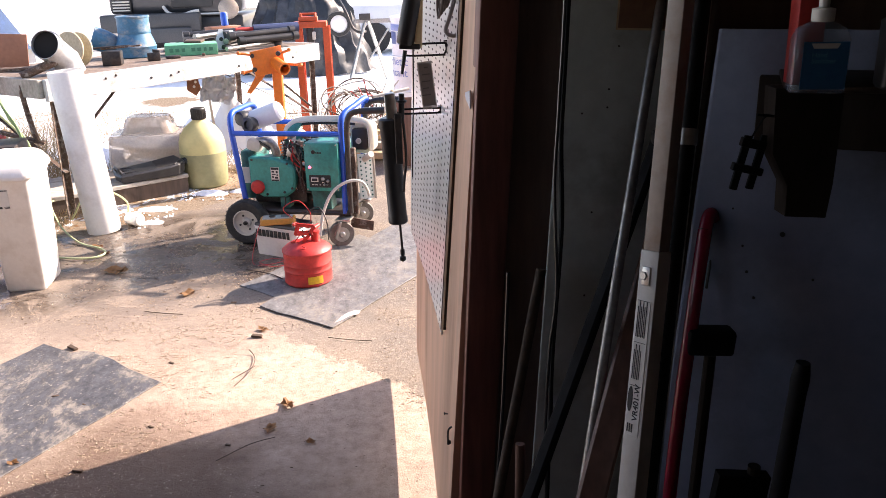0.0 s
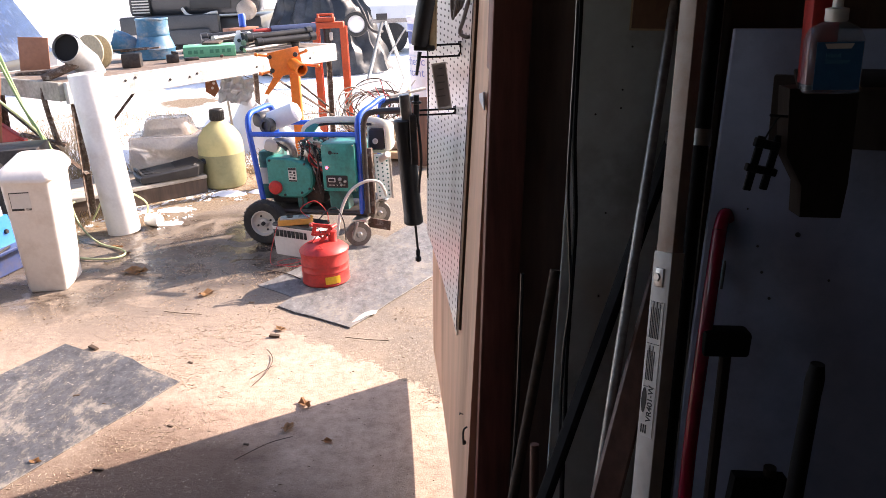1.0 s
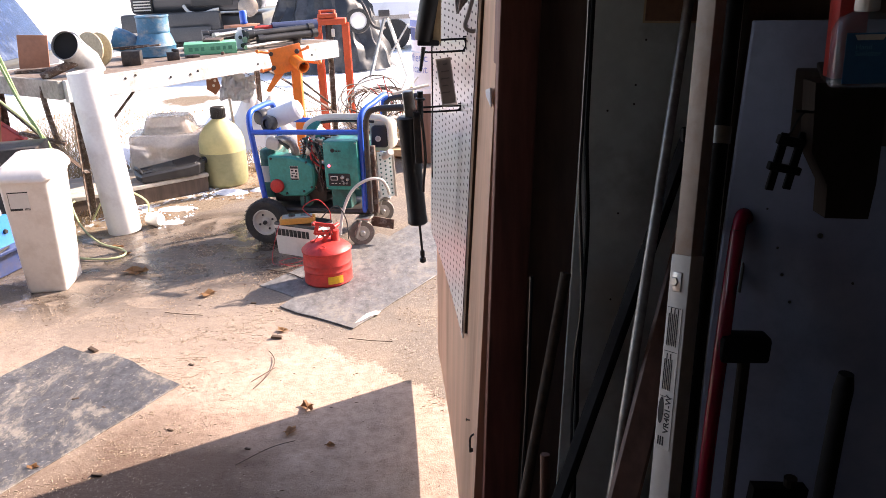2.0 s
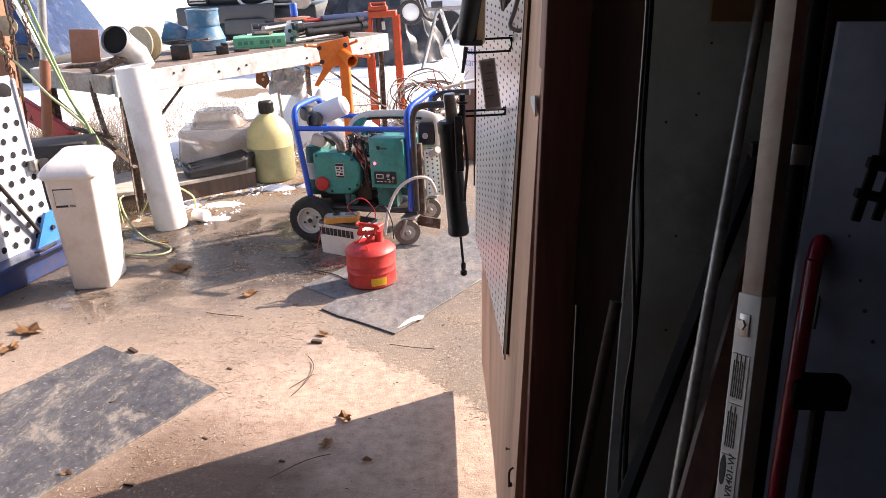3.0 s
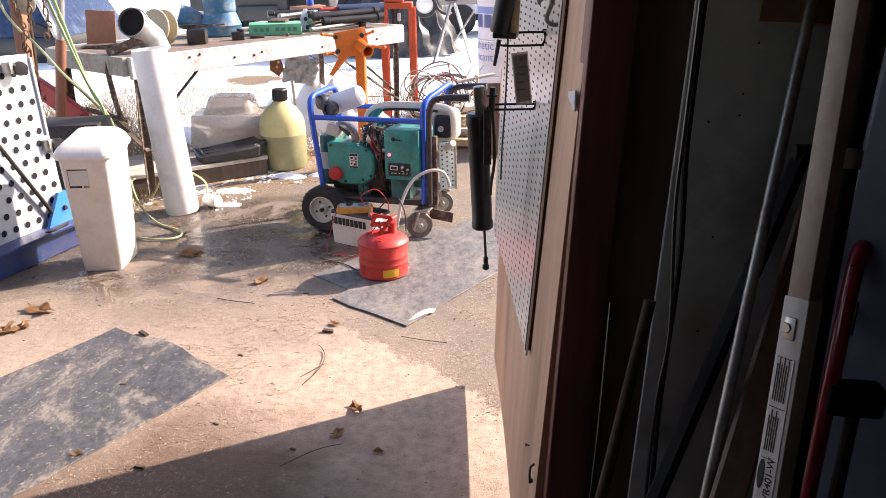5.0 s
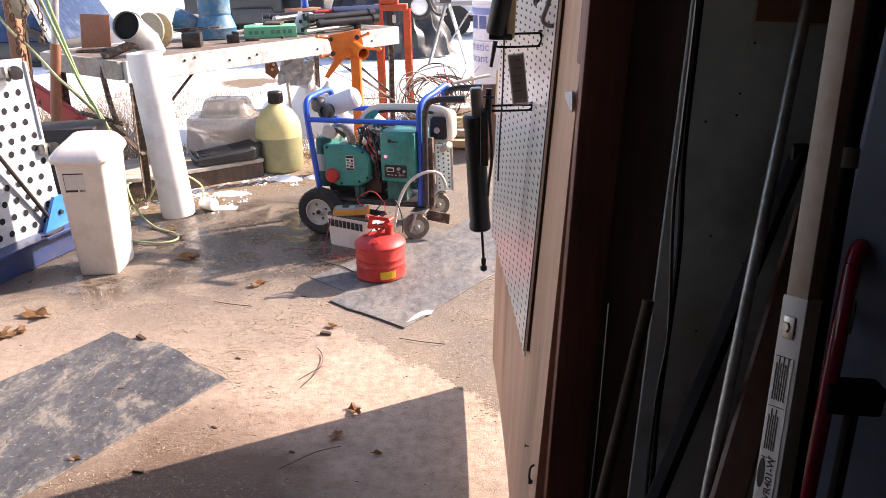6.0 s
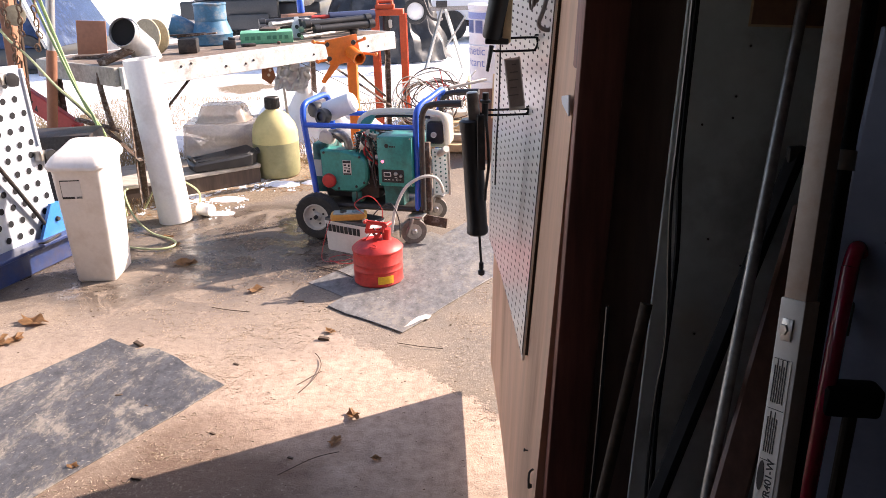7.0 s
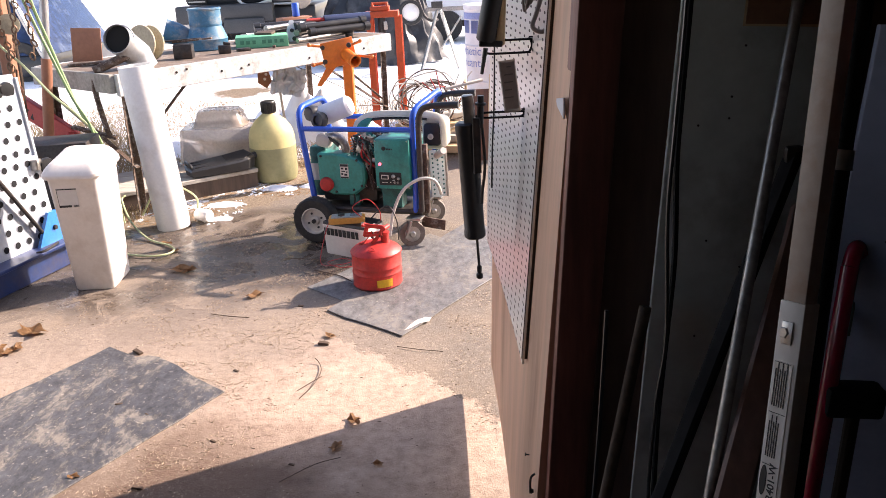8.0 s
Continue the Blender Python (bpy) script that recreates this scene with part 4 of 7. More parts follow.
M_PALETEAL = mat("pale_teal_paint", (0.60, 0.70, 0.66), 0.45, var=0.1, bump=0.05, dirt=(0.60, 0.58, 0.52), dirt_amount=0.9, dirt_scale=6)


def make_generator():
    g = thing("generator", pose(-0.90, 4.76, 0.0, 0, 0, -13.5), "teal portable generator on a blue tube-frame cart", "generator")
    wheel(g, (0.0, -0.05, 0.136), (0, -1, 0), 0.136, 0.085, "white steel wheel", M_WHITESTEEL)
    wheel(g, (0.0, 0.45, 0.136), (0, 1, 0), 0.136, 0.085, "white steel wheel", M_WHITESTEEL)
    part("axle", rod((0, -0.06, 0.136), (0, 0.46, 0.136), 0.01), M_IRON, g)
    # swivel castors
    for y in (-0.04, 0.40):
        bm = ring_disc((0.585, y, 0.075), (0.5, -1, 0), [(0.03, -0.02), (0.072, -0.02), (0.076, -0.01), (0.076, 0.01), (0.072, 0.02), (0.03, 0.022)], 28)
        c = part("castor", bm, M_CASTOR, g, "grey-brown rubber castor wheel")
        bm = box(0.012, 0.07, 0.11, (0.575, y - 0.032, 0.115), pose(0, 0, 0, 8, 18, 26), 0.003)
        box(0.012, 0.07, 0.11, (0.60, y + 0.036, 0.115), pose(0, 0, 0, -8, 18, 26), 0.003, bm)
        box(0.09, 0.09, 0.012, (0.61, y, 0.168), None, 0.003, bm)
        part("fork", bm, M_STEEL, c, "galvanised castor fork")
        part("hub", ring_disc((0.585, y, 0.075), (0.5, -1, 0), [(0.02, -0.025), (0.045, 0.0), (0.045, 0.023), (0.02, 0.026), (0.012, 0.034)], 20), M_STEEL, c)
    # tube frame
    for y in (0.0, 0.38):
        part("side_rail", tube([(-0.02, y, 0.20), (0.3, y, 0.19), (0.64, y, 0.19)], 0.015, 10), M_IRON, g, "dark steel base rail")
        part("top_rail", tube([(-0.06, y, 0.665), (0.28, y, 0.665), (0.62, y, 0.665)], 0.0155, 10, 3), M_BLUE, g, "blue tube rail")
    bm = tube([(-0.015, 0, 0.20), (-0.03, 0, 0.34), (-0.06, 0, 0.62), (-0.07, 0.005, 0.73), (-0.07, 0.04, 0.775), (-0.07, 0.12, 0.785), (-0.07, 0.30, 0.785), (-0.07, 0.36, 0.765), (-0.065, 0.38, 0.70), (-0.02, 0.38, 0.20)], 0.0175, 12, 5)
    part("end_hoop", bm, M_BLUE, g, "bent blue tube hoop")
    bm = tube([(0.605, 0, 0.19), (0.61, 0, 0.40), (0.61, 0, 0.64), (0.615, 0.0, 0.74), (0.63, 0.05, 0.785), (0.66, 0.14, 0.81), (0.68, 0.26, 0.83), (0.67, 0.35, 0.81), (0.64, 0.38, 0.72), (0.605, 0.38, 0.19)], 0.0175, 12, 5)
    part("end_hoop", bm, M_BLUE, g, "bent blue tube hoop")
    for y in (-0.02, 0.37):
        bm = tube([(0.645, y, 0.20), (0.65, y, 0.60), (0.655, y, 0.72), (0.675, y, 0.78), (0.72, y, 0.80), (0.78, y, 0.805), (0.88, y, 0.808)], 0.0165, 12, 5)
        h = part("handle_bar", bm, M_IRON, g, "black bent steel handle")
        part("grip", tube([(0.75, y, 0.803), (0.80, y, 0.806), (0.885, y, 0.809)], 0.0195, 12, 3), M_BLACK, h, "black rubber grip")
    part("tray", box(0.66, 0.40, 0.02, (0.30, 0.19, 0.20), None, 0.004), M_IRON, g, "dark steel tray")
    part("foot_plate", box(0.14, 0.012, 0.06, (0.70, 0.02, 0.12), pose(0, 0, 0, 0, 8, 0), 0.003), M_RUST, g, "rusty steel plate")
    # engine
    eng = part("engine_block", box(0.34, 0.26, 0.20, (0.19, 0.17, 0.33), None, 0.02), M_IRON, g, "oily black engine block")
    out = [(-0.135, 0.105), (-0.125, 0.112), (0.02, 0.108), (0.10, 0.085), (0.14, 0.055), (0.15, 0.03), (0.15, -0.04), (0.13, -0.10), (0.08, -0.135), (-0.06, -0.135), (-0.135, -0.09)]
    cov = part("blower_cover", slab(out, 0, 0.10, Matrix.Translation((0.16, 0.085, 0.415)) @ pose(0, 0, 0, 90, 0, 0), None, 0.012), M_TEAL, g, "teal pressed-steel engine cover")
    bm = box(0.052, 0.002, 0.085, (0.19, -0.017, 0.425), None, 0.001)
    lb = part("label", bm, M_PAPER, cov, "white instruction label")
    bm = box(0.048, 0.001, 0.014, (0.19, -0.0186, 0.459))
    box(0.048, 0.001, 0.009, (0.19, -0.0186, 0.388), None, 0, bm)
    for x, z, w, h in ((0.178, 0.440, 0.016, 0.010), (0.202, 0.438, 0.012, 0.014), (0.183, 0.424, 0.022, 0.006), (0.204, 0.420, 0.010, 0.008), (0.176, 0.408, 0.012, 0.010), (0.198, 0.404, 0.018, 0.012)):
        box(w, 0.001, h, (x, -0.0186, z), None, 0, bm)
    part("print", bm, M_INK, lb)
    part("recoil_knob", ring_disc((0.075, -0.012, 0.345), (0, -1, 0), [(0.042, 0), (0.042, 0.016), (0.036, 0.026), (0.01, 0.029)], 28), M_RED, g, "round red cap")
    part("end_cover", box(0.10, 0.24, 0.30, (-0.005, 0.17, 0.40), None, 0.02), M_TEALDARK, g)
    part("side_label", box(0.05, 0.002, 0.10, (-0.02, 0.048, 0.40), None, 0), M_PAPER, g, "white maker's plate")
    part("cylinder_head", box(0.16, 0.18, 0.10, (0.28, 0.20, 0.53), pose(0, 0, 0, 0, 10, 0), 0.012), M_IRON, g, "dark finned cylinder head")
    for i in range(6):
        part("cooling_fin", box(0.20, 0.20, 0.005, (0.29, 0.20, 0.485 + i * 0.017), pose(0, 0, 0, 0, 10, 0)), M_STEEL, g)
    # exhaust silencer and air cleaner
    part("silencer", ring_disc((0.045, 0.13, 0.725), (0.88, 0.05, 0.32), [(0.03, -0.05), (0.055, -0.04), (0.060, 0), (0.060, 0.15), (0.048, 0.165)], 26), M_DRUMW, g, "white silencer cover")
    part("silencer_cap", ring_disc((0.035, 0.06, 0.705), (-0.35, -1, 0.15), [(0.044, -0.02), (0.050, 0.01), (0.044, 0.03), (0.026, 0.032), (0.024, 0.020), (0.008, 0.020)], 24), M_BLACK, g, "black round cap")
    part("silencer_cap", ring_disc((-0.028, 0.10, 0.735), (-0.5, -1, 0.1), [(0.042, -0.03), (0.048, 0.01), (0.040, 0.03), (0.022, 0.032)], 24), M_BLACK, g, "black round cap")
    part("exhaust_pipe", tube([(0.06, 0.08, 0.60), (0.13, 0.05, 0.61), (0.17, 0.05, 0.58), (0.185, 0.05, 0.53), (0.185, 0.06, 0.50)], 0.026, 12), M_ROD, g, "bent grey exhaust pipe")
    part("intake_pipe", tube([(0.03, 0.06, 0.58), (0.10, 0.045, 0.60), (0.15, 0.04, 0.565)], 0.016, 10), M_BLACK, g)
    part("air_cleaner", box(0.09, 0.08, 0.07, (0.05, 0.06, 0.585), pose(0, 0, 0, 0, 15, 0), 0.02), M_WHITESTEEL, g, "pale air cleaner")
    # low tank under a pale carrying cowl
    part("fuel_tank", slab(rounded(0.34, 0.20, 0.05, 4), 0.525, 0.590, Matrix.Translation((0.42, 0.25, 0)), None, 0.02), M_TEALDARK, g, "teal fuel tank")
    bm = tube([(0.235, 0.10, 0.655), (0.255, 0.10, 0.690), (0.31, 0.10, 0.722), (0.40, 0.10, 0.735), (0.56, 0.11, 0.735), (0.65, 0.12, 0.730), (0.72, 0.13, 0.715), (0.748, 0.13, 0.675), (0.752, 0.13, 0.55)], 0.0125, 8, flat=1.7)
    part("cowl_band", bm, M_CREAM, g, "cream plastic carrying band")
    part("cowl_liner", tube([(0.29, 0.105, 0.700), (0.40, 0.105, 0.715), (0.56, 0.115, 0.715), (0.66, 0.125, 0.708)], 0.009, 8, flat=1.6), M_BLACK, g, "black inner lining")
    part("cowl_corner", slab([(0.235, 0.655), (0.30, 0.655), (0.345, 0.712), (0.31, 0.716), (0.262, 0.692)], -0.02, 0.02, pose(0, 0.105, 0, 90, 0, 0)), M_TEAL, g, "teal cowl corner")
    part("tank_cap", lathe([(0.032, 0.588), (0.034, 0.593), (0.034, 0.608), (0.02, 0.613)], 20, Matrix.Translation((0.36, 0.22, 0))), M_BLACK, g)
    for x, y, z, sx, sz, m_ in ((0.27, 0.09, 0.635, 0.05, 0.03, M_STEEL), (0.32, 0.10, 0.63, 0.04, 0.04, M_TEAL), (0.36, 0.10, 0.628, 0.05, 0.028, M_RUST),
                                (0.26, 0.07, 0.60, 0.04, 0.05, M_TEALDARK), (0.33, 0.06, 0.595, 0.05, 0.035, M_STEEL), (0.385, 0.07, 0.60, 0.035, 0.05, M_IRON)):
        part("linkage", box(sx, 0.03, sz, (x, y, z), pose(0, 0, 0, 0, 25 * math.sin(x * 40), 10), 0.005), m_, g)
    # alternator and control box
    part("alternator", ring_disc((0.36, 0.18, 0.36), (1, 0, 0), [(0.10, 0), (0.125, 0.01), (0.125, 0.20), (0.10, 0.24), (0.05, 0.26)], 32), M_TEALDARK, g, "oily teal alternator")
    for i in range(9):
        part("fan_slot", box(0.01, 0.006, 0.09, (0.335 + i * 0.0, 0.05 + 0.0, 0.30 + 0.017 * i), pose(0, 0, 0, 0, 90, 0)), M_IRON, g)
    cb = part("control_box", box(0.205, 0.16, 0.285, (0.493, 0.035, 0.4775), None, 0.006), M_TEAL, g, "teal steel control box")
    bm = slab(rounded(0.132, 0.074, 0.006, 2), 0, 0.003, Matrix.Translation((0.478, -0.0452, 0.395)) @ pose(0, 0, 0, 90, 0, 0))
    pn = part("control_panel", bm, M_INK, cb, "black control panel")
    part("hour_meter", box(0.044, 0.005, 0.026, (0.447, -0.0495, 0.405), None, 0.002), M_PAPER, pn, "small white-framed hour meter")
    part("meter_window", box(0.034, 0.002, 0.016, (0.447, -0.0525, 0.405), None, 0), M_INK, pn, "dark meter window")
    for x, z, sw in ((0.497, 0.410, 0.012), (0.528, 0.398, 0.010), (0.505, 0.376, 0.008), (0.523, 0.376, 0.006)):
        part("switch", ring_disc((x, -0.047, z), (0, -1, 0), [(sw, 0), (sw * 0.9, 0.008), (sw * 0.5, 0.014)], 14), M_STEEL, pn)
    bm = bmesh.new()
    for x, z, w in ((0.435, 0.374, 0.014), (0.455, 0.374, 0.014), (0.478, 0.374, 0.008), (0.497, 0.388, 0.014)):
        box(w, 0.001, 0.004, (x, -0.0488, z), None, 0, bm)
    part("print", bm, M_PAPER, pn, "tiny pale print bars")
    part("indicator_lamp", ring_disc((0.420, -0.045, 0.478), (0, -1, 0), [(0.0085, 0), (0.007, 0.006), (0.004, 0.008)], 18), M_LED, cb, "small glowing red indicator lamp")
    bm = ring_disc((0.448, -0.0455, 0.568), (0, -1, 0), [(0.012, 0), (0.012, 0.002), (0.006, 0.002), (0.006, 0.0005)], 18)
    for i, w in enumerate((0.006, 0.007, 0.006, 0.006)):
        box(w, 0.002, 0.009, (0.466 + 0.0095 * i, -0.0462, 0.564), None, 0, bm)
    part("badge", bm, M_INK, cb, "dark round badge and bars")
    part("mount", box(0.12, 0.10, 0.16, (0.46, 0.06, 0.27), None, 0.01), M_TEALDARK, g)
    part("mount", box(0.06, 0.08, 0.09, (0.22, 0.06, 0.23), None, 0.01), M_TEALDARK, g)
    # the end with fan guard and perforated heat shield
    part("fan_housing", slab(rounded(0.14, 0.185, 0.04, 5), 0, 0.10, Matrix.Translation((0.688, 0.25, 0.615)) @ pose(0, 0, 0, 90, 0, 0), None, 0.008), M_CREAM, g, "cream fan housing")
    gd = part("fan_guard", slab(rounded(0.098, 0.128, 0.020, 4), 0, 0.026, Matrix.Translation((0.684, 0.148, 0.612)) @ pose(0, 0, 0, 90, 0, 0), None, 0.006), M_BLACK, g, "black plastic fan guard")
    part("fan_hub", ring_disc((0.676, 0.122, 0.602), (0.15, -1, 0), [(0.017, 0), (0.017, 0.008), (0.012, 0.010), (0.012, 0.004), (0.004, 0.004)], 18), M_WHITESTEEL, gd, "pale hub")
    m = Matrix.Translation((0.722, 0.08, 0.40)) @ pose(0, 0, 0, 0, -4, -56)
    sh = part("heat_shield", box(0.010, 0.092, 0.27, (0, 0, 0), m, 0.003), M_PALETEAL, g, "pale perforated heat shield")
    bm = bmesh.new()
    for i in range(3):
        for j in range(10):
            c = m @ V(0.0052, -0.029 + i * 0.029, -0.115 + j * 0.0255 + (i % 2) * 0.0128)
            box(0.003, 0.0100, 0.0100, c, pose(0, 0, 0, 0, -4, -62) @ pose(0, 0, 0, 45, 0, 0), 0.002, bm, 1)
    part("perforation", bm, M_TEALDARK, sh)
    part("shield_edge", beam(m @ V(0.006, 0.050, -0.14), m @ V(0.006, 0.050, 0.14), 0.012, 0.016, 0.003), M_STEEL, sh, "bare steel edge")
    # bolts, wires and hoses over the engine
    for x, z in ((0.05, 0.51), (0.27, 0.49), (0.29, 0.34), (0.13, 0.30), (0.24, 0.315)):
        part("cover_bolt", ring_disc((x, -0.016, z), (0, -1, 0), [(0.008, 0), (0.007, 0.006), (0.003, 0.007)], 8), M_IRON, g)
    for x, z in ((0.400, 0.610), (0.586, 0.610), (0.400, 0.346), (0.586, 0.346)):
        part("box_screw", ring_disc((x, -0.0455, z), (0, -1, 0), [(0.005, 0), (0.004, 0.003)], 8), M_STEEL, g)
    r = random.Random(31)
    for i in range(11):
        x0, x1 = r.uniform(0.22, 0.34), r.uniform(0.30, 0.40)
        a, b = V(x0, 0.04 + 0.03 * r.random(), r.uniform(0.58, 0.63)), V(x1, 0.03, r.uniform(0.26, 0.56))
        mid = (a + b) / 2 + V(r.uniform(-0.05, 0.05), -0.02, r.uniform(-0.03, 0.05))
        part("wiring", tube([a, a.lerp(mid, 0.5) + V(0.02, 0, 0.02), mid, b], r.choice((0.0035, 0.005, 0.006)), 6), (M_CABLE, M_CABLE, M_GREYCABLE, M_TEALDARK, M_REDCABLE)[i % 5], g)
    for i in range(7):
        part("cooling_rib", box(0.004, 0.02, 0.15, (0.335 + 0.0065 * i, 0.045, 0.39), None, 0.001), M_IRON, g)
    part("outlet_pipe", rod((0.715, 0.09, 0.50), (0.775, 0.03, 0.545), 0.019, 16), M_WHITESTEEL, g, "short pale outlet pipe")
    part("post", box(0.03, 0.03, 0.40, (0.665, 0.03, 0.38), None, 0.003), M_RUST, g, "rusty square post")
    part("wiring", tube([(0.30, 0.03, 0.60), (0.33, 0.02, 0.54), (0.345, 0.02, 0.47), (0.33, 0.02, 0.40), (0.345, 0.03, 0.30)], 0.007), M_CABLE, g, "black wiring")
    part("wiring", tube([(0.20, 0.02, 0.29), (0.225, 0.0, 0.32), (0.235, -0.005, 0.25), (0.21, 0.02, 0.21)], 0.005), M_CABLE, g, "black wiring")
    part("fuel_line", tube([(0.24, 0.06, 0.60), (0.27, 0.03, 0.575), (0.31, 0.03, 0.60), (0.34, 0.04, 0.585)], 0.006), M_BLACK, g)
    part("carburettor", box(0.06, 0.05, 0.06, (0.285, 0.05, 0.545), pose(0, 0, 0, 0, 20, 0), 0.01), M_STEEL, g, "grey carburettor")


make_generator()


# ---------------------------------------------------------------- jug, platform, tubs
def make_jug():
    t = thing("plastic_jug", (-1.50, 6.20, 0.0), "large yellow plastic jug half full with a black cap", "jug")
    part("lower_body", lathe([(0.13, 0), (0.155, 0.012), (0.168, 0.04), (0.172, 0.15), (0.174, 0.27)], 36, cap=(True, False)), M_JUGFULL, t, "olive tint of the liquid inside")
    part("upper_body", lathe([(0.174, 0.27), (0.173, 0.285), (0.170, 0.345), (0.155, 0.40), (0.115, 0.46), (0.07, 0.495), (0.05, 0.51), (0.045, 0.52)], 36, cap=(False, True)), M_JUG, t)
    bm = lathe([(0.05, 0.515), (0.053, 0.52), (0.055, 0.595), (0.05, 0.602), (0.02, 0.603)], 24)
    for i in range(24):
        a = 2 * math.pi * i / 24
        box(0.006, 0.005, 0.065, (0.054 * math.cos(a), 0.054 * math.sin(a), 0.556), pose(0, 0, 0, 0, 0, math.degrees(a)), 0, bm)
    part("cap", bm, M_BLACK, t, "ribbed black screw cap")


make_jug()


def make_platform():
    t = thing("low_platform", (-2.0, 5.75, 0.0), "low platform of grey weathered planks", "platform")
    a, b = V(-2.45, 5.36, 0.13), V(-1.58, 5.99, 0.13)
    d = (b - a).normalized()
    n = V(-d.y, d.x, 0)
    o = V(-2.0, 5.75, 0)
    for k in range(4):
        c = a + n * (0.075 + k * 0.155) - o
        part("plank", beam(c - d * 0.02 * (k % 2), c + d * 1.08, 0.148, 0.03, 0.005), M_PLANK, t)
    part("riser", beam(a + n * 0.03 - o - V(0, 0, 0.07), b + n * 0.03 - o - V(0, 0, 0.07), 0.04, 0.11, 0.004), M_DARKWOOD, t, "dark timber riser")
    part("riser", beam(a + n * 0.55 - o - V(0, 0, 0.07), b + n * 0.55 - o - V(0, 0, 0.07), 0.04, 0.11, 0.004), M_DARKWOOD, t, "dark timber riser")


make_platform()


def make_drain_pan():
    t = thing("drain_pan", pose(-1.835, 5.95, 0.149, 0, 0, 33) @ Matrix.Diagonal((0.84, 0.84, 0.78, 1)), "flat black plastic oil drain container on the planks", "drain pan")
    out = [(-0.30, -0.15), (0.12, -0.17), (0.20, -0.165), (0.275, -0.10), (0.29, -0.02), (0.25, 0.10), (0.18, 0.16), (-0.28, 0.16), (-0.31, 0.0)]
    secs = []
    for k, z in ((0.90, 0.0), (0.97, 0.012), (1.0, 0.045), (1.0, 0.062), (0.94, 0.078), (0.90, 0.082)):
        secs.append([V(x * k, y * k, z + (0.045 * max(0.0, (x + 0.05) / 0.3) if z > 0.04 else 0.0)) for x, y in out])
    part("body", loft(secs), M_BLACK, t, "glossy black container", smooth=28)
    part("funnel_plate", slab([(0.02, -0.15), (0.17, -0.16), (0.255, -0.08), (0.24, 0.06), (0.04, 0.08)], 0.0, 0.012, pose(0, 0, 0.098, 6, -9, 0), None, 0.003), M_BLACK, t, "raised black pouring plate")
    part("spout", lathe([(0.030, 0), (0.030, 0.03), (0.034, 0.032), (0.034, 0.05), (0.02, 0.054)], 18, Matrix.Translation((0.27, -0.02, 0.095)) @ pose(0, 0, 0, 0, 78, -12)), M_BLACK, t)
    part("handle", tube([(-0.27, -0.08, 0.085), (-0.285, -0.06, 0.115), (-0.285, 0.06, 0.115), (-0.27, 0.08, 0.085)], 0.014, 8), M_BLACK, t)
    for y in (-0.10, 0.0, 0.10):
        part("rib", box(0.24, 0.014, 0.010, (-0.13, y, 0.088), None, 0.003), M_BLACK, t)


make_drain_pan()


def make_tub():
    t = thing("storage_tub", pose(-1.93, 6.36, 0.148, 0, 0, 6), "cloudy clear plastic tub turned upside down", "storage tub")
    secs = [[V(x, y, z) for x, y in rounded(w, d, 0.04, 4)] for w, d, z in ((0.62, 0.40, 0), (0.62, 0.40, 0.012), (0.60, 0.38, 0.014), (0.56, 0.35, 0.25), (0.54, 0.33, 0.262))]
    part("body", loft(secs), M_CLEAR, t)
    t2 = thing("cake_dome", (-1.91, 6.33, 0.412), "clear plastic food cover on the tub", "food cover")
    secs = [[V(x, y, z) for x, y in rounded(w, d, 0.07, 5)] for w, d, z in ((0.40, 0.30, 0), (0.41, 0.31, 0.004), (0.38, 0.28, 0.02), (0.33, 0.24, 0.10), (0.30, 0.21, 0.125), (0.22, 0.14, 0.13))]
    part("dome", loft(secs, cap=(False, True)), M_CLEAR, t2)


make_tub()

# ---------------------------------------------------------------- bench
TZ = 0.95
B0, B1 = V(-2.235, 5.33, 0), V(-0.70, 7.335, 0)
BD = (B1 - B0).normalized()
BN = V(-BD.y, BD.x, 0)
BL = (B1 - B0).length
BW = 1.05


def on_bench(u, v, z=0.0):
    """u along the bench's front edge, v back from it."""
    return B0 + BD * u + BN * v + V(0, 0, TZ + z)


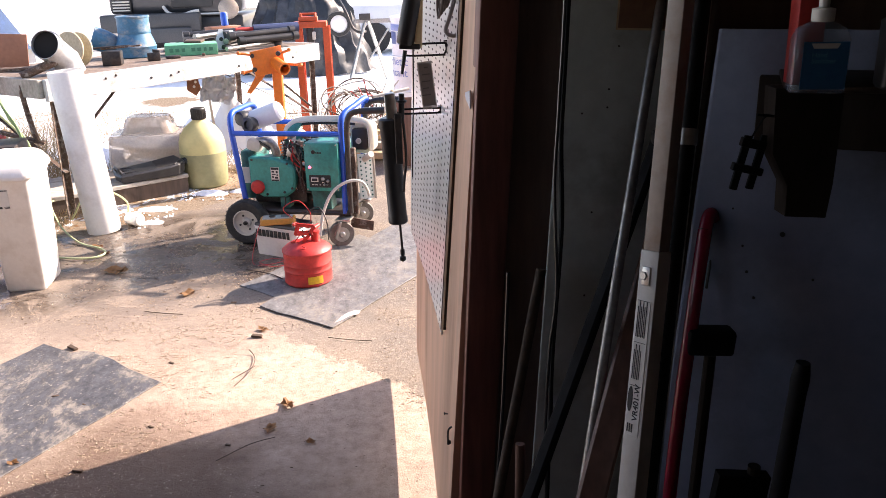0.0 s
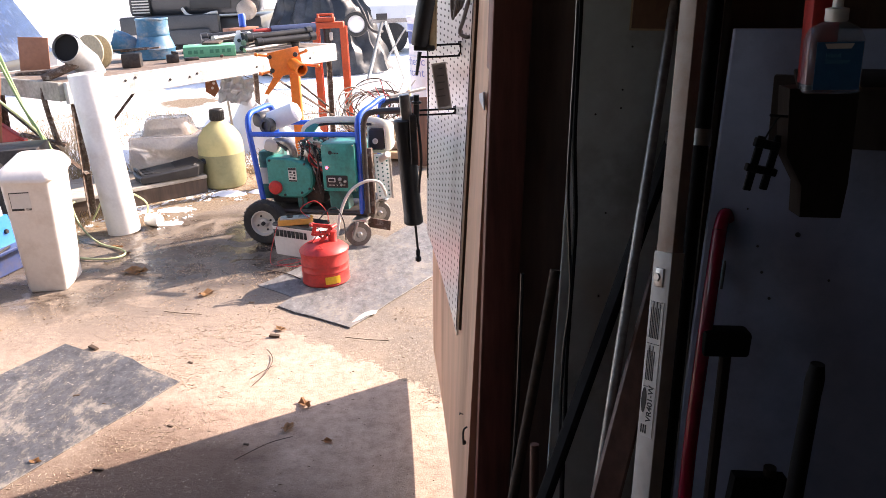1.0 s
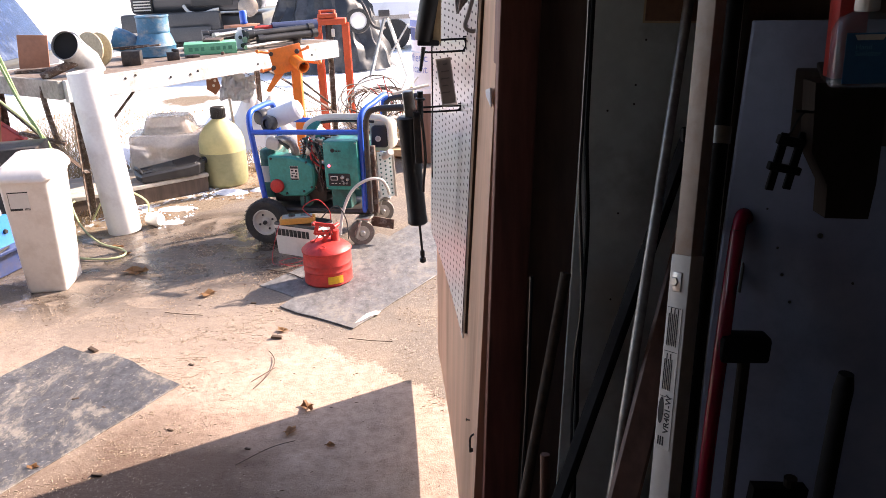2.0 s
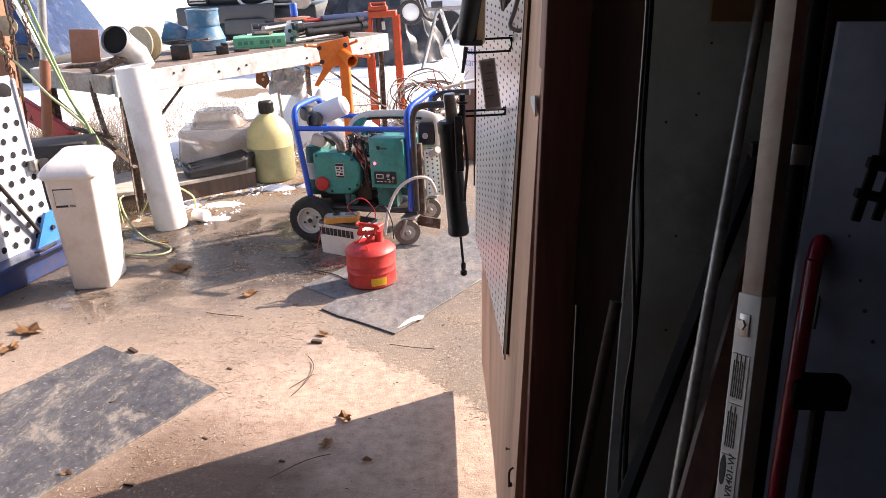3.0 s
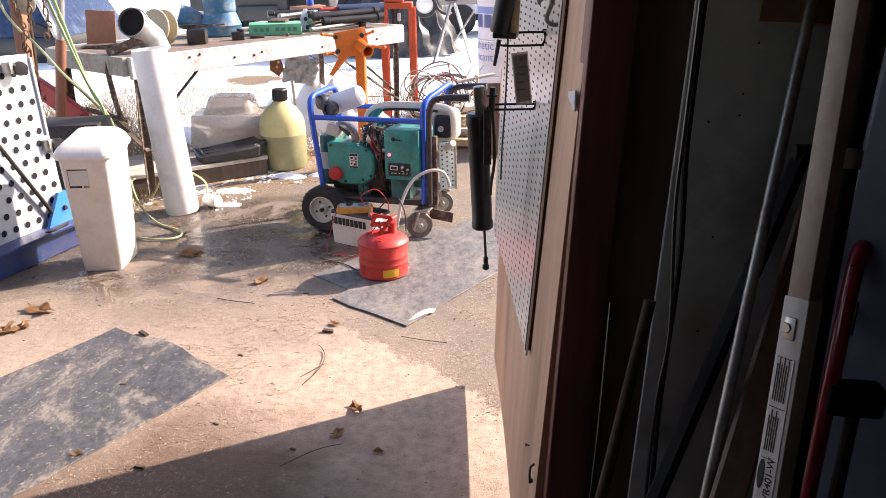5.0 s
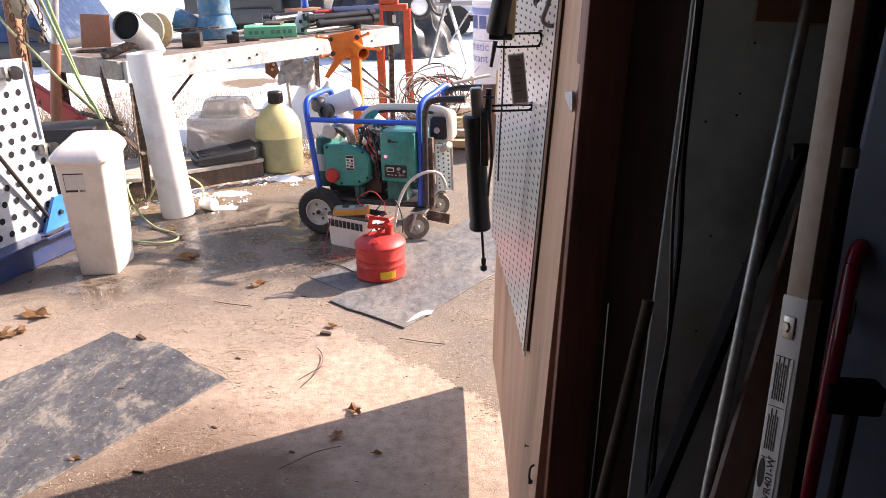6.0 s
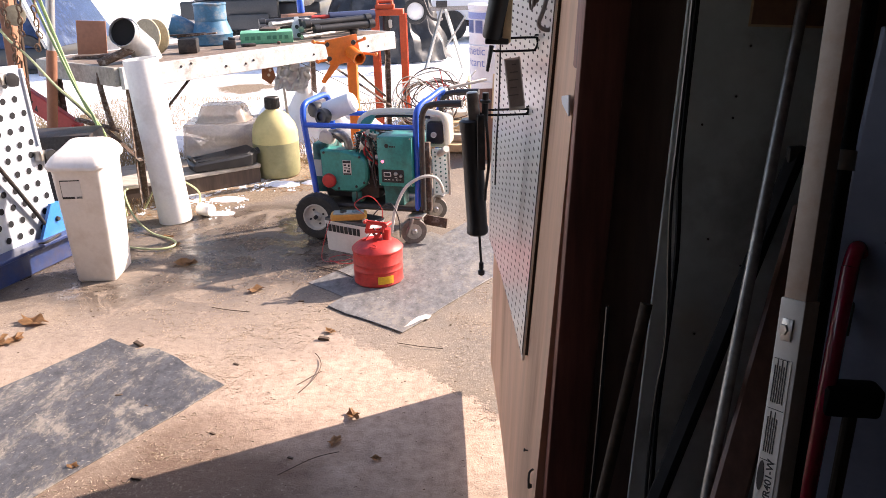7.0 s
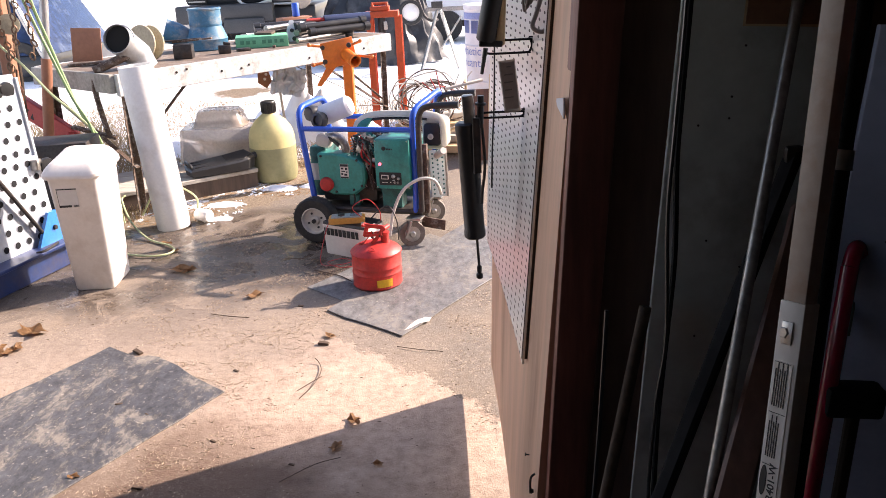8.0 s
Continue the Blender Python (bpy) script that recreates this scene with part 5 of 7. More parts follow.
def make_bench():
    o = B0.copy()
    t = thing("work_bench", o, "long outdoor work bench with whitewashed timber edge and rusty steel legs", "work bench")
    P = lambda u, v, z: on_bench(u, v, z) - o
    n = 6
    for k in range(n):
        v = BW * (k + 0.5) / n
        part("top_board", beam(P(0.0, v, -0.012), P(BL, v, -0.012), BW / n - 0.004, 0.022, 0.003), M_TOP, t)
    part("front_edge", beam(P(-0.01, -0.022, -0.07), P(BL + 0.01, -0.022, -0.07), 0.04, 0.14, 0.004), M_TABLE, t, "whitewashed timber front edge")
    part("back_edge", beam(P(0, BW + 0.022, -0.06), P(BL, BW + 0.022, -0.06), 0.04, 0.12, 0.004), M_TABLE, t, "whitewashed timber edge")
    part("end_edge", beam(P(-0.022, 0.0, -0.06), P(-0.022, BW, -0.06), 0.04, 0.12, 0.004), M_TABLESHADED, t, "stained timber edge, greyed for its shaded side")
    part("end_edge", beam(P(BL + 0.022, 0.0, -0.06), P(BL + 0.022, BW, -0.06), 0.04, 0.12, 0.004), M_TABLE, t, "whitewashed timber edge")
    for u in (0.05, BL - 0.05):
        for v in (0.03, BW - 0.05):
            bm = beam(P(u, v, -0.03), P(u, v, -TZ - 0.02) + V(-0.02, 0.0, 0), 0.045, 0.006)
            beam(P(u, v, -0.03) + V(0.02, 0.02, 0), P(u, v, -TZ - 0.02) + V(0.0, 0.02, 0), 0.006, 0.045, 0.002, bm)
            part("leg", bm, M_RUST, t)
    for u0, u1 in ((0.05, 0.55), (BL - 0.05, BL - 0.60)):
        part("brace", beam(P(u0, 0.05, -0.55), P(u1, 0.05, -0.13), 0.035, 0.006), M_RUST, t, "rusty diagonal brace")
        part("brace", beam(P(u0, 0.0, -0.62), P(u0, BW, -0.18), 0.035, 0.006), M_RUST, t, "rusty diagonal brace")
    part("brace", beam(P(BL - 0.05, 0.1, -0.6), P(BL - 0.75, 0.5, -0.15), 0.03, 0.006), M_RUST, t, "rusty diagonal brace")
    part("brace", beam(P(BL - 0.05, 0.05, -0.6), P(BL - 0.9, 0.05, -0.5), 0.03, 0.006), M_RUST, t, "rusty cross bar")
    for u in (0.42, 0.5, 0.78, 0.95, 1.02, 1.6, 2.2):
        part("bolt_head", ring_disc(P(u, -0.042, -0.06 - 0.03 * math.sin(u * 9)), (BD.cross(V(0, 0, 1))), [(0.009, 0), (0.008, 0.006), (0.004, 0.008)], 8), M_IRON, t)


make_bench()


M_MOUTHSHADE = mat("mouth_shade", (0.006, 0.006, 0.006), 0.9, bump=0)


def make_elbow():
    t = thing("stove_pipe_elbow", (-2.255, 5.50, TZ), "galvanised stove pipe elbow with a dark open mouth", "pipe elbow")
    c = V(0.0, 0.0, 0.205)
    ax = V(-0.05, -0.93, 0.28).normalized()
    line = [c + ax * 0.0, c - ax * 0.05 + V(0.003, 0, -0.003), c - ax * 0.10 + V(0.018, 0, -0.035), V(0.062, 0.15, 0.085), V(0.085, 0.165, -0.005)]
    bm = bmesh.new()
    secs = []
    for i, p in enumerate(line):
        d = (line[min(i + 1, 4)] - line[max(i - 1, 0)]).normalized()
        q = frame_of(d)
        r = 0.094 if i % 2 == 0 else 0.092
        secs.append([p + (q @ V(r * math.cos(2 * math.pi * k / 28), r * math.sin(2 * math.pi * k / 28), 0)) for k in range(28)])
    first = secs[0]
    inner = [[p - ax * 0.001 + (c - p) * 0.04 for p in first], [p - ax * 0.09 + (c - p) * 0.08 for p in first]]
    loft(inner[::-1] + secs, bm)
    part("elbow", bm, M_GALV, t)
    # black disc closes the mouth and paints the shade inside the elbow
    part("inside", ring_disc(c - ax * 0.035, ax, [(0.0875, 0), (0.0875, 0.004)], 28), M_MOUTHSHADE, t, "black disc for the shade inside the mouth")
    part("collar", tube([c - ax * 0.05 + frame_of(ax) @ V(0.096 * math.cos(a), 0.096 * math.sin(a), 0) for a in np.linspace(0, 2 * math.pi, 25)], 0.005, 6, 1), M_GALV, t)


make_elbow()


def make_vise_handle():
    bm = rod((-2.42, 5.45, TZ + 0.01), (-2.20, 5.56, TZ + 0.10), 0.028, 14)
    tube([(-2.42, 5.45, TZ - 0.01), (-2.425, 5.43, TZ - 0.12), (-2.40, 5.43, TZ - 0.33), (-2.38, 5.43, TZ - 0.42)], 0.018, 8, bm=bm)
    beam((-2.62, 5.42, TZ - 0.34), (-2.34, 5.44, TZ - 0.43), 0.05, 0.02, 0.003, bm)
    solo("bent_pipe", bm, M_RUST, "rusty bent pipe hooked over the bench end", "pipe")


make_vise_handle()


def make_plate():
    solo("steel_plate", box(0.20, 0.012, 0.24, (-2.70, 6.02, TZ + 0.125), pose(0, 0, 0, -8, 4, 12), 0.003), M_RUSTPLATE, "rust-brown square steel plate standing on the bench", "steel plate")
    solo("steel_offcut", box(0.34, 0.12, 0.02, (-2.62, 5.92, TZ + 0.012), pose(0, 0, 0, 0, 0, 14), 0.004), M_RUST, "rusty flat steel offcut on the bench", "steel offcut")


M_RUSTPLATE = mat("red_brown_plate", (0.30, 0.13, 0.075), 0.7, var=0.15, scale=4, bump=0.15, dirt=(0.16, 0.075, 0.05), dirt_amount=0.5)
make_plate()


def make_spool():
    t = thing("cable_spool", (-2.27, 6.02, TZ), "weathered pale wooden cable spool on its rim", "spool")
    ax = V(-0.35, -0.92, 0.12).normalized()
    c = V(0, 0, 0.125)
    for s in (-0.045, 0.045):
        part("flange", ring_disc(c + ax * s, ax, [(0.02, -0.009), (0.118, -0.009), (0.122, -0.004), (0.122, 0.006), (0.118, 0.009), (0.02, 0.009)], 32), M_SPOOL, t)
    part("core", ring_disc(c, ax, [(0.05, -0.04), (0.05, 0.04)], 24), M_SPOOL, t)
    # black disc on the flange paints the shade inside the bore
    part("bore", ring_disc(c + ax * 0.05, ax, [(0.018, 0), (0.018, 0.006)], 16), M_INK, t)


M_SPOOL = mat("pale_grey_wood", (0.44, 0.385, 0.27), 0.8, var=0.2, bump=0.3)
make_spool()


def make_drums():
    prof = [(0.155, 0), (0.165, 0.01), (0.165, 0.10), (0.170, 0.11), (0.164, 0.12), (0.13, 0.24), (0.134, 0.25), (0.132, 0.27), (0.132, 0.40), (0.138, 0.405), (0.138, 0.42), (0.128, 0.425), (0.124, 0.38)]
    t = thing("blue_keg", Matrix.Translation((-2.03, 6.66, TZ)) @ Matrix.Diagonal((0.93, 0.93, 0.74, 1)), "worn blue metal keg standing on the bench", "keg")
    part("shell", lathe(prof, 36), M_BLUEWORN, t)
    # flat black disc over the closed top paints the keg's dark inside
    part("opening", lathe([(0.12, 0.385), (0.12, 0.39)], 30), M_INK, t, "black disc for the shaded inside")
    t = thing("blue_hopper", pose(-2.22, 6.66, TZ + 0.015, 0, -68, 20) @ Matrix.Diagonal((0.72, 0.72, 0.8, 1)), "worn blue metal cone lying on the bench", "hopper")
    part("shell", lathe([(0.06, -0.05), (0.10, 0.02), (0.12, 0.1), (0.125, 0.22), (0.118, 0.222), (0.115, 0.12)], 30, Matrix.Translation((0.12, 0, 0))), M_BLUEWORN, t)


make_drums()


def make_bench_things():
    t = thing("iron_block", (-2.03, 6.08, TZ), "dark iron block with a bent bar on top", "iron block")
    part("block", box(0.13, 0.11, 0.10, (0, 0, 0.05), pose(0, 0, 0, 0, 0, 8), 0.006), M_IRON, t)
    part("bar", beam((-0.08, 0.03, 0.112), (0.22, -0.02, 0.135), 0.03, 0.012), M_RUST, t)
    part("bar", beam((-0.12, -0.02, 0.125), (0.12, 0.05, 0.13), 0.02, 0.012), M_IRON, t)
    bm = box(0.09, 0.07, 0.06, (0, 0, 0.03), None, 0.006)
    box(0.05, 0.05, 0.02, (0.02, 0, 0.07), pose(0, 0, 0, 0, 12, 0), 0.004, bm)
    solo("iron_offcut", bm, M_IRON, "small black iron offcut on the bench", "iron offcut", m=pose(-1.80, 6.30, TZ, 0, 0, 20))
    solo("iron_offcut", box(0.10, 0.06, 0.022, (0, 0, 0.011), None, 0.004), M_IRON, "small flat black iron offcut on the bench", "iron offcut", m=pose(-1.69, 6.42, TZ, 0, 0, 30))
    t = thing("green_tool_box", pose(-1.62, 6.72, TZ, 0, 0, 14), "green painted steel tool box with worn lettering bars", "tool box")
    part("body", box(0.40, 0.26, 0.085, (0, 0, 0.0425), None, 0.004), M_GREEN, t)
    part("lid_insert", box(0.14, 0.10, 0.02, (0.03, 0.05, 0.095), pose(0, 0, 0, 6, 0, -20), 0.002), M_DARKWOOD, t, "dark wooden offcut on top")
    for i, w in enumerate((0.03, 0.03, 0.026, 0.03, 0.03, 0.022, 0.03)):
        part("print", box(w, 0.002, 0.028, (-0.15 + i * 0.045 + (0.03 if i > 2 else 0), -0.1305, 0.045)), M_GREENDARK, t, "worn dark green bar")
    # pile of dark tubes and drawbar parts
    r = random.Random(3)
    for i in range(13):
        u, v = 2.02 + r.uniform(-0.15, 0.10), 0.14 + 0.05 * i
        a = on_bench(u - 0.36 + r.uniform(-0.12, 0.2), v + r.uniform(-0.18, 0.18), 0.035 + 0.04 * (i % 3))
        b = on_bench(u + 0.36 + r.uniform(-0.22, 0.08), v - 0.10 + r.uniform(-0.15, 0.25), 0.04 + 0.045 * (i % 3))
        rad = r.choice((0.014, 0.02, 0.028))
        d = (b - a).normalized()
        bm = rod(a, b, rad, 14)
        ring_disc(a, d, [(rad * 1.3, -0.01), (rad * 1.3, 0.04), (rad, 0.045)], 14, bm)
        ring_disc(b, d, [(rad * 1.3, -0.04), (rad * 1.3, 0.01), (rad * 0.6, 0.015)], 14, bm)
        solo("steel_tube", bm, M_BLACK if i % 4 else M_ROD, "black steel tube in a pile on the bench", "steel tube", "steel tubes on the bench")
    bm = rod(on_bench(2.10, 0.30, 0.15), on_bench(2.47, 0.14, 0.14), 0.034, 18, None, 0.044)
    solo("tool_handle", bm, M_BLUEDARK, "thick dark blue sleeve lying across the pile", "sleeve")
    bm = rod(on_bench(1.96, 0.36, 0.15), on_bench(2.11, 0.295, 0.15), 0.017, 12)
    solo("crowbar", bm, M_RED, "red crowbar end beside the blue sleeve", "crowbar")
    for u in (2.18, 2.28):
        bm = lathe([(0.03, 0), (0.032, 0.04), (0.045, 0.05), (0.045, 0.085), (0.03, 0.10), (0.01, 0.102)], 18, Matrix.Translation(on_bench(u, 0.10 + (u - 2.18), 0)))
        solo("ball_joint", bm, M_IRON, "dark iron ball fitting on the bench", "fitting")
    out = [(-0.035, 0), (0.035, 0), (0.05, 0.09), (0.02, 0.17), (-0.01, 0.17), (-0.045, 0.09)]
    t = thing("white_bracket", on_bench(1.80, 0.36, 0.0), "small white steel bracket with a hole", "bracket")
    part("plate", slab(out, -0.006, 0.006, pose(0, 0, 0, 82, 0, 28)), M_DRUMW, t)
    # black disc on the solid plate stands for the hole's dark inside
    part("hole", ring_disc((0, -0.012, 0.09), (0, -1, 0.1), [(0.016, 0), (0.016, 0.004)], 14), M_INK, t)
    t = thing("drink_can", on_bench(2.38, 0.97, 0.145), "blue drink can on the bench", "can")
    part("can", lathe([(0.026, 0), (0.033, 0.006), (0.033, 0.108), (0.026, 0.118)], 20), M_BLUE, t)
    part("can_base", box(0.30, 0.14, 0.14, (-0.02, 0, -0.0735), pose(0, 0, 0, 0, 0, 40), 0.005), M_RUSTPLATE, t, "rusty steel box under the can")
    bm = bmesh.new()
    for i in range(10):
        p = on_bench(r.uniform(1.1, 2.4), r.uniform(0.1, 0.9), 0.012)
        box(r.uniform(0.03, 0.10), r.uniform(0.02, 0.05), 0.02, p, pose(0, 0, 0, 0, 0, r.uniform(0, 180)), 0.004, bm)
    solo("scrap", bm, M_RUST, "small rusty scrap strewn on the bench", "scrap", kind="stuff")


M_GREENDARK = mat("dark_green_print", (0.05, 0.22, 0.13), 0.6, bump=0)
M_BLUEDARK = mat("dark_blue_sleeve", (0.03, 0.045, 0.11), 0.4, bump=0.1)
make_bench_things()


# ---------------------------------------------------------------- stands behind the generator
def make_engine_stand():
    t = thing("engine_stand", (-0.905, 6.2, 0.0), "orange engine stand with a round rotating tube", "engine stand")
    part("upright", beam((0.02, 0, 0.05), (0.03, 0, 0.92), 0.085, 0.07, 0.006), M_ORANGE, t)
    part("base", beam((0.0, -0.42, 0.06), (0.0, 0.45, 0.06), 0.07, 0.06, 0.005), M_ORANGE, t)
    part("base", beam((-0.35, 0.42, 0.06), (0.35, 0.42, 0.06), 0.06, 0.06, 0.005), M_ORANGE, t)
    part("mounting_plate", box(0.235, 0.016, 0.185, (-0.022, -0.06, 0.935), pose(0, 0, 0, 0, -9, 18), 0.004), M_ORANGE, t)
    part("rotating_tube", ring_disc((0.02, -0.03, 0.925), (0.62, -0.9, -0.30), [(0.044, -0.02), (0.044, 0.13), (0.047, 0.135), (0.047, 0.16), (0.036, 0.16), (0.034, 0.04)], 24), M_ORANGE, t)
    part("gusset", slab([(0, 0), (-0.14, -0.16), (-0.17, -0.15), (-0.06, 0.02)], -0.01, 0.01, Matrix.Translation((-0.03, -0.06, 0.86)) @ pose(0, 0, 0, 90, 0, 0)), M_ORANGE, t)
    for dx, dz in ((-0.10, 0.05), (0.09, 0.06), (-0.09, -0.05), (0.13, -0.02)):
        a = V(dx - 0.01, -0.065, 0.93 + dz)
        bm = rod(a, a + V(dx * 0.9 - 0.02, -0.04, dz * 0.4), 0.009, 10)
        ring_disc(a + V(dx * 0.9 - 0.02, -0.04, dz * 0.4), (dx, -0.3, 0.1), [(0.013, 0), (0.013, 0.02), (0.007, 0.024)], 10, bm)
        part("arm", bm, M_ORANGE, t)
        part("bolt", ring_disc(a + V(-0.02, -0.025, 0), (0, -1, 0), [(0.019, 0), (0.017, 0.014), (0.008, 0.016)], 10), M_IRON, t)
    for x in (-0.34, 0.34):
        part("castor", ring_disc((x, 0.42, 0.03), (1, 0, 0), [(0.03, -0.012), (0.033, 0), (0.03, 0.012)], 16), M_BLACK, t)
    part("castor", ring_disc((0.12, -0.38, 0.05), (1, 0, 0), [(0.05, -0.012), (0.053, 0), (0.05, 0.012)], 20), M_BLACK, t)


make_engine_stand()


def make_press():
    t = thing("shop_press", (-0.735, 7.75, 0.0), "red-orange steel press frame behind the bench", "press frame")
    for x in (-0.17, 0.085):
        bm = beam((x, 0, 0.0), (x, 0, 1.07), 0.012, 0.11, 0.003)
        for y in (-0.05, 0.05):
            beam((x + 0.024, y, 0.0), (x + 0.024, y, 1.07), 0.062, 0.012, 0.003, bm)
        part("upright", bm, M_ORANGERED, t, "red-orange steel channel")
    part("crossbar", box(0.30, 0.14, 0.055, (-0.035, 0, 1.085), None, 0.006), M_ORANGERED, t)
    bm = box(0.17, 0.09, 0.04, (-0.05, -0.01, 1.135), None, 0.006)
    for x in (-0.115, 0.015):
        box(0.018, 0.08, 0.05, (x, -0.01, 1.16), None, 0.004, bm)
    rod((-0.125, -0.01, 1.178), (0.025, -0.01, 1.178), 0.012, 10, bm)
    part("head", bm, M_ORANGERED, t)
    part("jack", ring_disc((-0.04, -0.02, 0.80), (0, 0, 1), [(0.035, 0), (0.035, 0.26)], 18), M_IRON, t, "dark jack cylinder")
    part("foot_rail", beam((-0.19, -0.22, 0.03), (-0.19, 0.25, 0.03), 0.06, 0.06, 0.004), M_ORANGERED, t)
    part("foot_rail", beam((0.09, -0.22, 0.03), (0.09, 0.25, 0.03), 0.06, 0.06, 0.004), M_ORANGERED, t)
    part("grip", box(0.03, 0.03, 0.07, (0.0, -0.09, 0.99), None, 0.006), M_WHITESTEEL, t)


make_press()

# ---------------------------------------------------------------- lift with the perforated deck, at the yard's side
def make_lift():
    a, b = V(-2.36, 4.50, 0.0), V(-2.66, 3.45, 0.0)
    d = (b - a).normalized()
    n = V(-d.y, d.x, 0) if V(-d.y, d.x, 0).x > 0 else V(d.y, -d.x, 0)
    up = (V(0, 0, 1) - n * 0.05).normalized()
    t = thing("folding_lift", a, "folded lift with a perforated silver deck on a blue steel base", "lift")
    L = lambda u, w, z: d * u + n * w + up * z
    part("base_beam", beam(L(-0.02, 0.03, 0.075), L(1.1, 0.03, 0.075), 0.15, 0.10, 0.006, roll=90), M_BLUESTEEL, t, "blue painted steel base beam")
    part("base_plate", beam(L(-0.02, 0.085, 0.15), L(1.1, 0.085, 0.15), 0.02, 0.12, 0.004, roll=90), M_BLUESTEEL, t, "blue painted steel plate")
    m = Matrix((
        (d.x, up.x, n.x, 0), (d.y, up.y, n.y, 0), (d.z, up.z, n.z, 0), (0, 0, 0, 1)))
    part("gusset", slab([(0.0, 0.15), (0.22, 0.15), (0.10, 0.33), (0.04, 0.33)], 0.055, 0.075, m), M_BLUEBRIGHT, t, "bright blue triangular gusset")
    part("gusset_bolt", ring_disc(L(0.08, 0.076, 0.24), n, [(0.015, 0), (0.012, 0.012)], 10), M_IRON, t)
    for z0, z1, w in ((0.16, 0.64, 0.02), (0.62, 1.08, 0.0)):
        deck = part("deck_sheet", slab([(0.02, z0), (1.1, z0), (1.1, z1 + 0.05), (0.04, z1)], w, w + 0.012, m), M_ALU, t, "silver perforated deck sheet")
        for i in range(13):
            for j in range(6):
                u, z = 0.075 + i * 0.08 + (j % 2) * 0.04, z0 + 0.05 + j * 0.08
                if u > 1.06 or z > z1 - 0.02:
                    continue
                c = L(u, w + 0.012, z)
                part("deck_rim", ring_disc(c, n, [(0.022, 0), (0.020, 0.0025), (0.018, 0.0025)], 14), M_ALU, deck)
                # dark disc on the solid sheet paints the shade inside a hole
                part("deck_hole_shade", ring_disc(c, n, [(0.018, 0.001), (0.018, 0.0032)], 14), M_HOLESHADE, deck)
    part("deck_edge", beam(L(0.03, 0.0, 0.14), L(0.03, 0.0, 1.06), 0.02, 0.05, 0.003), M_ALU, t, "folded silver edge")
    part("strut_bar", rod(L(0.14, 0.06, 0.20), L(0.62, 0.09, 1.02), 0.011, 10), M_IRON, t, "black steel strut")
    for z, u in ((0.585, 0.02), (1.02, 0.16)):
        c = part("castor", ring_disc(L(u, 0.07, z), d * 0.4 + n, [(0.012, -0.02), (0.034, -0.018), (0.038, 0), (0.034, 0.018), (0.012, 0.02)], 22), M_BLACK, t, "dark castor wheel")
        part("fork", box(0.05, 0.05, 0.06, L(u + 0.05, 0.045, z + 0.01), None, 0.008), M_STEEL, c)
    part("pull_ring", tube([L(0.12, 0.11, 0.165), L(0.2, 0.14, 0.17), L(0.26, 0.14, 0.165), L(0.28, 0.11, 0.16)], 0.007), M_IRON, t)


M_BLUEBRIGHT = mat("bright_blue_paint", (0.02, 0.20, 0.60), 0.4, var=0.1, bump=0.05, coat=0.2)
M_HOLESHADE = mat("hole_shade", (0.016, 0.017, 0.020), 0.8, bump=0, spec=0.2)
make_lift()


M_REDPALE = mat("sun_bleached_red", (0.50, 0.16, 0.14), 0.5, var=0.1, bump=0.05)


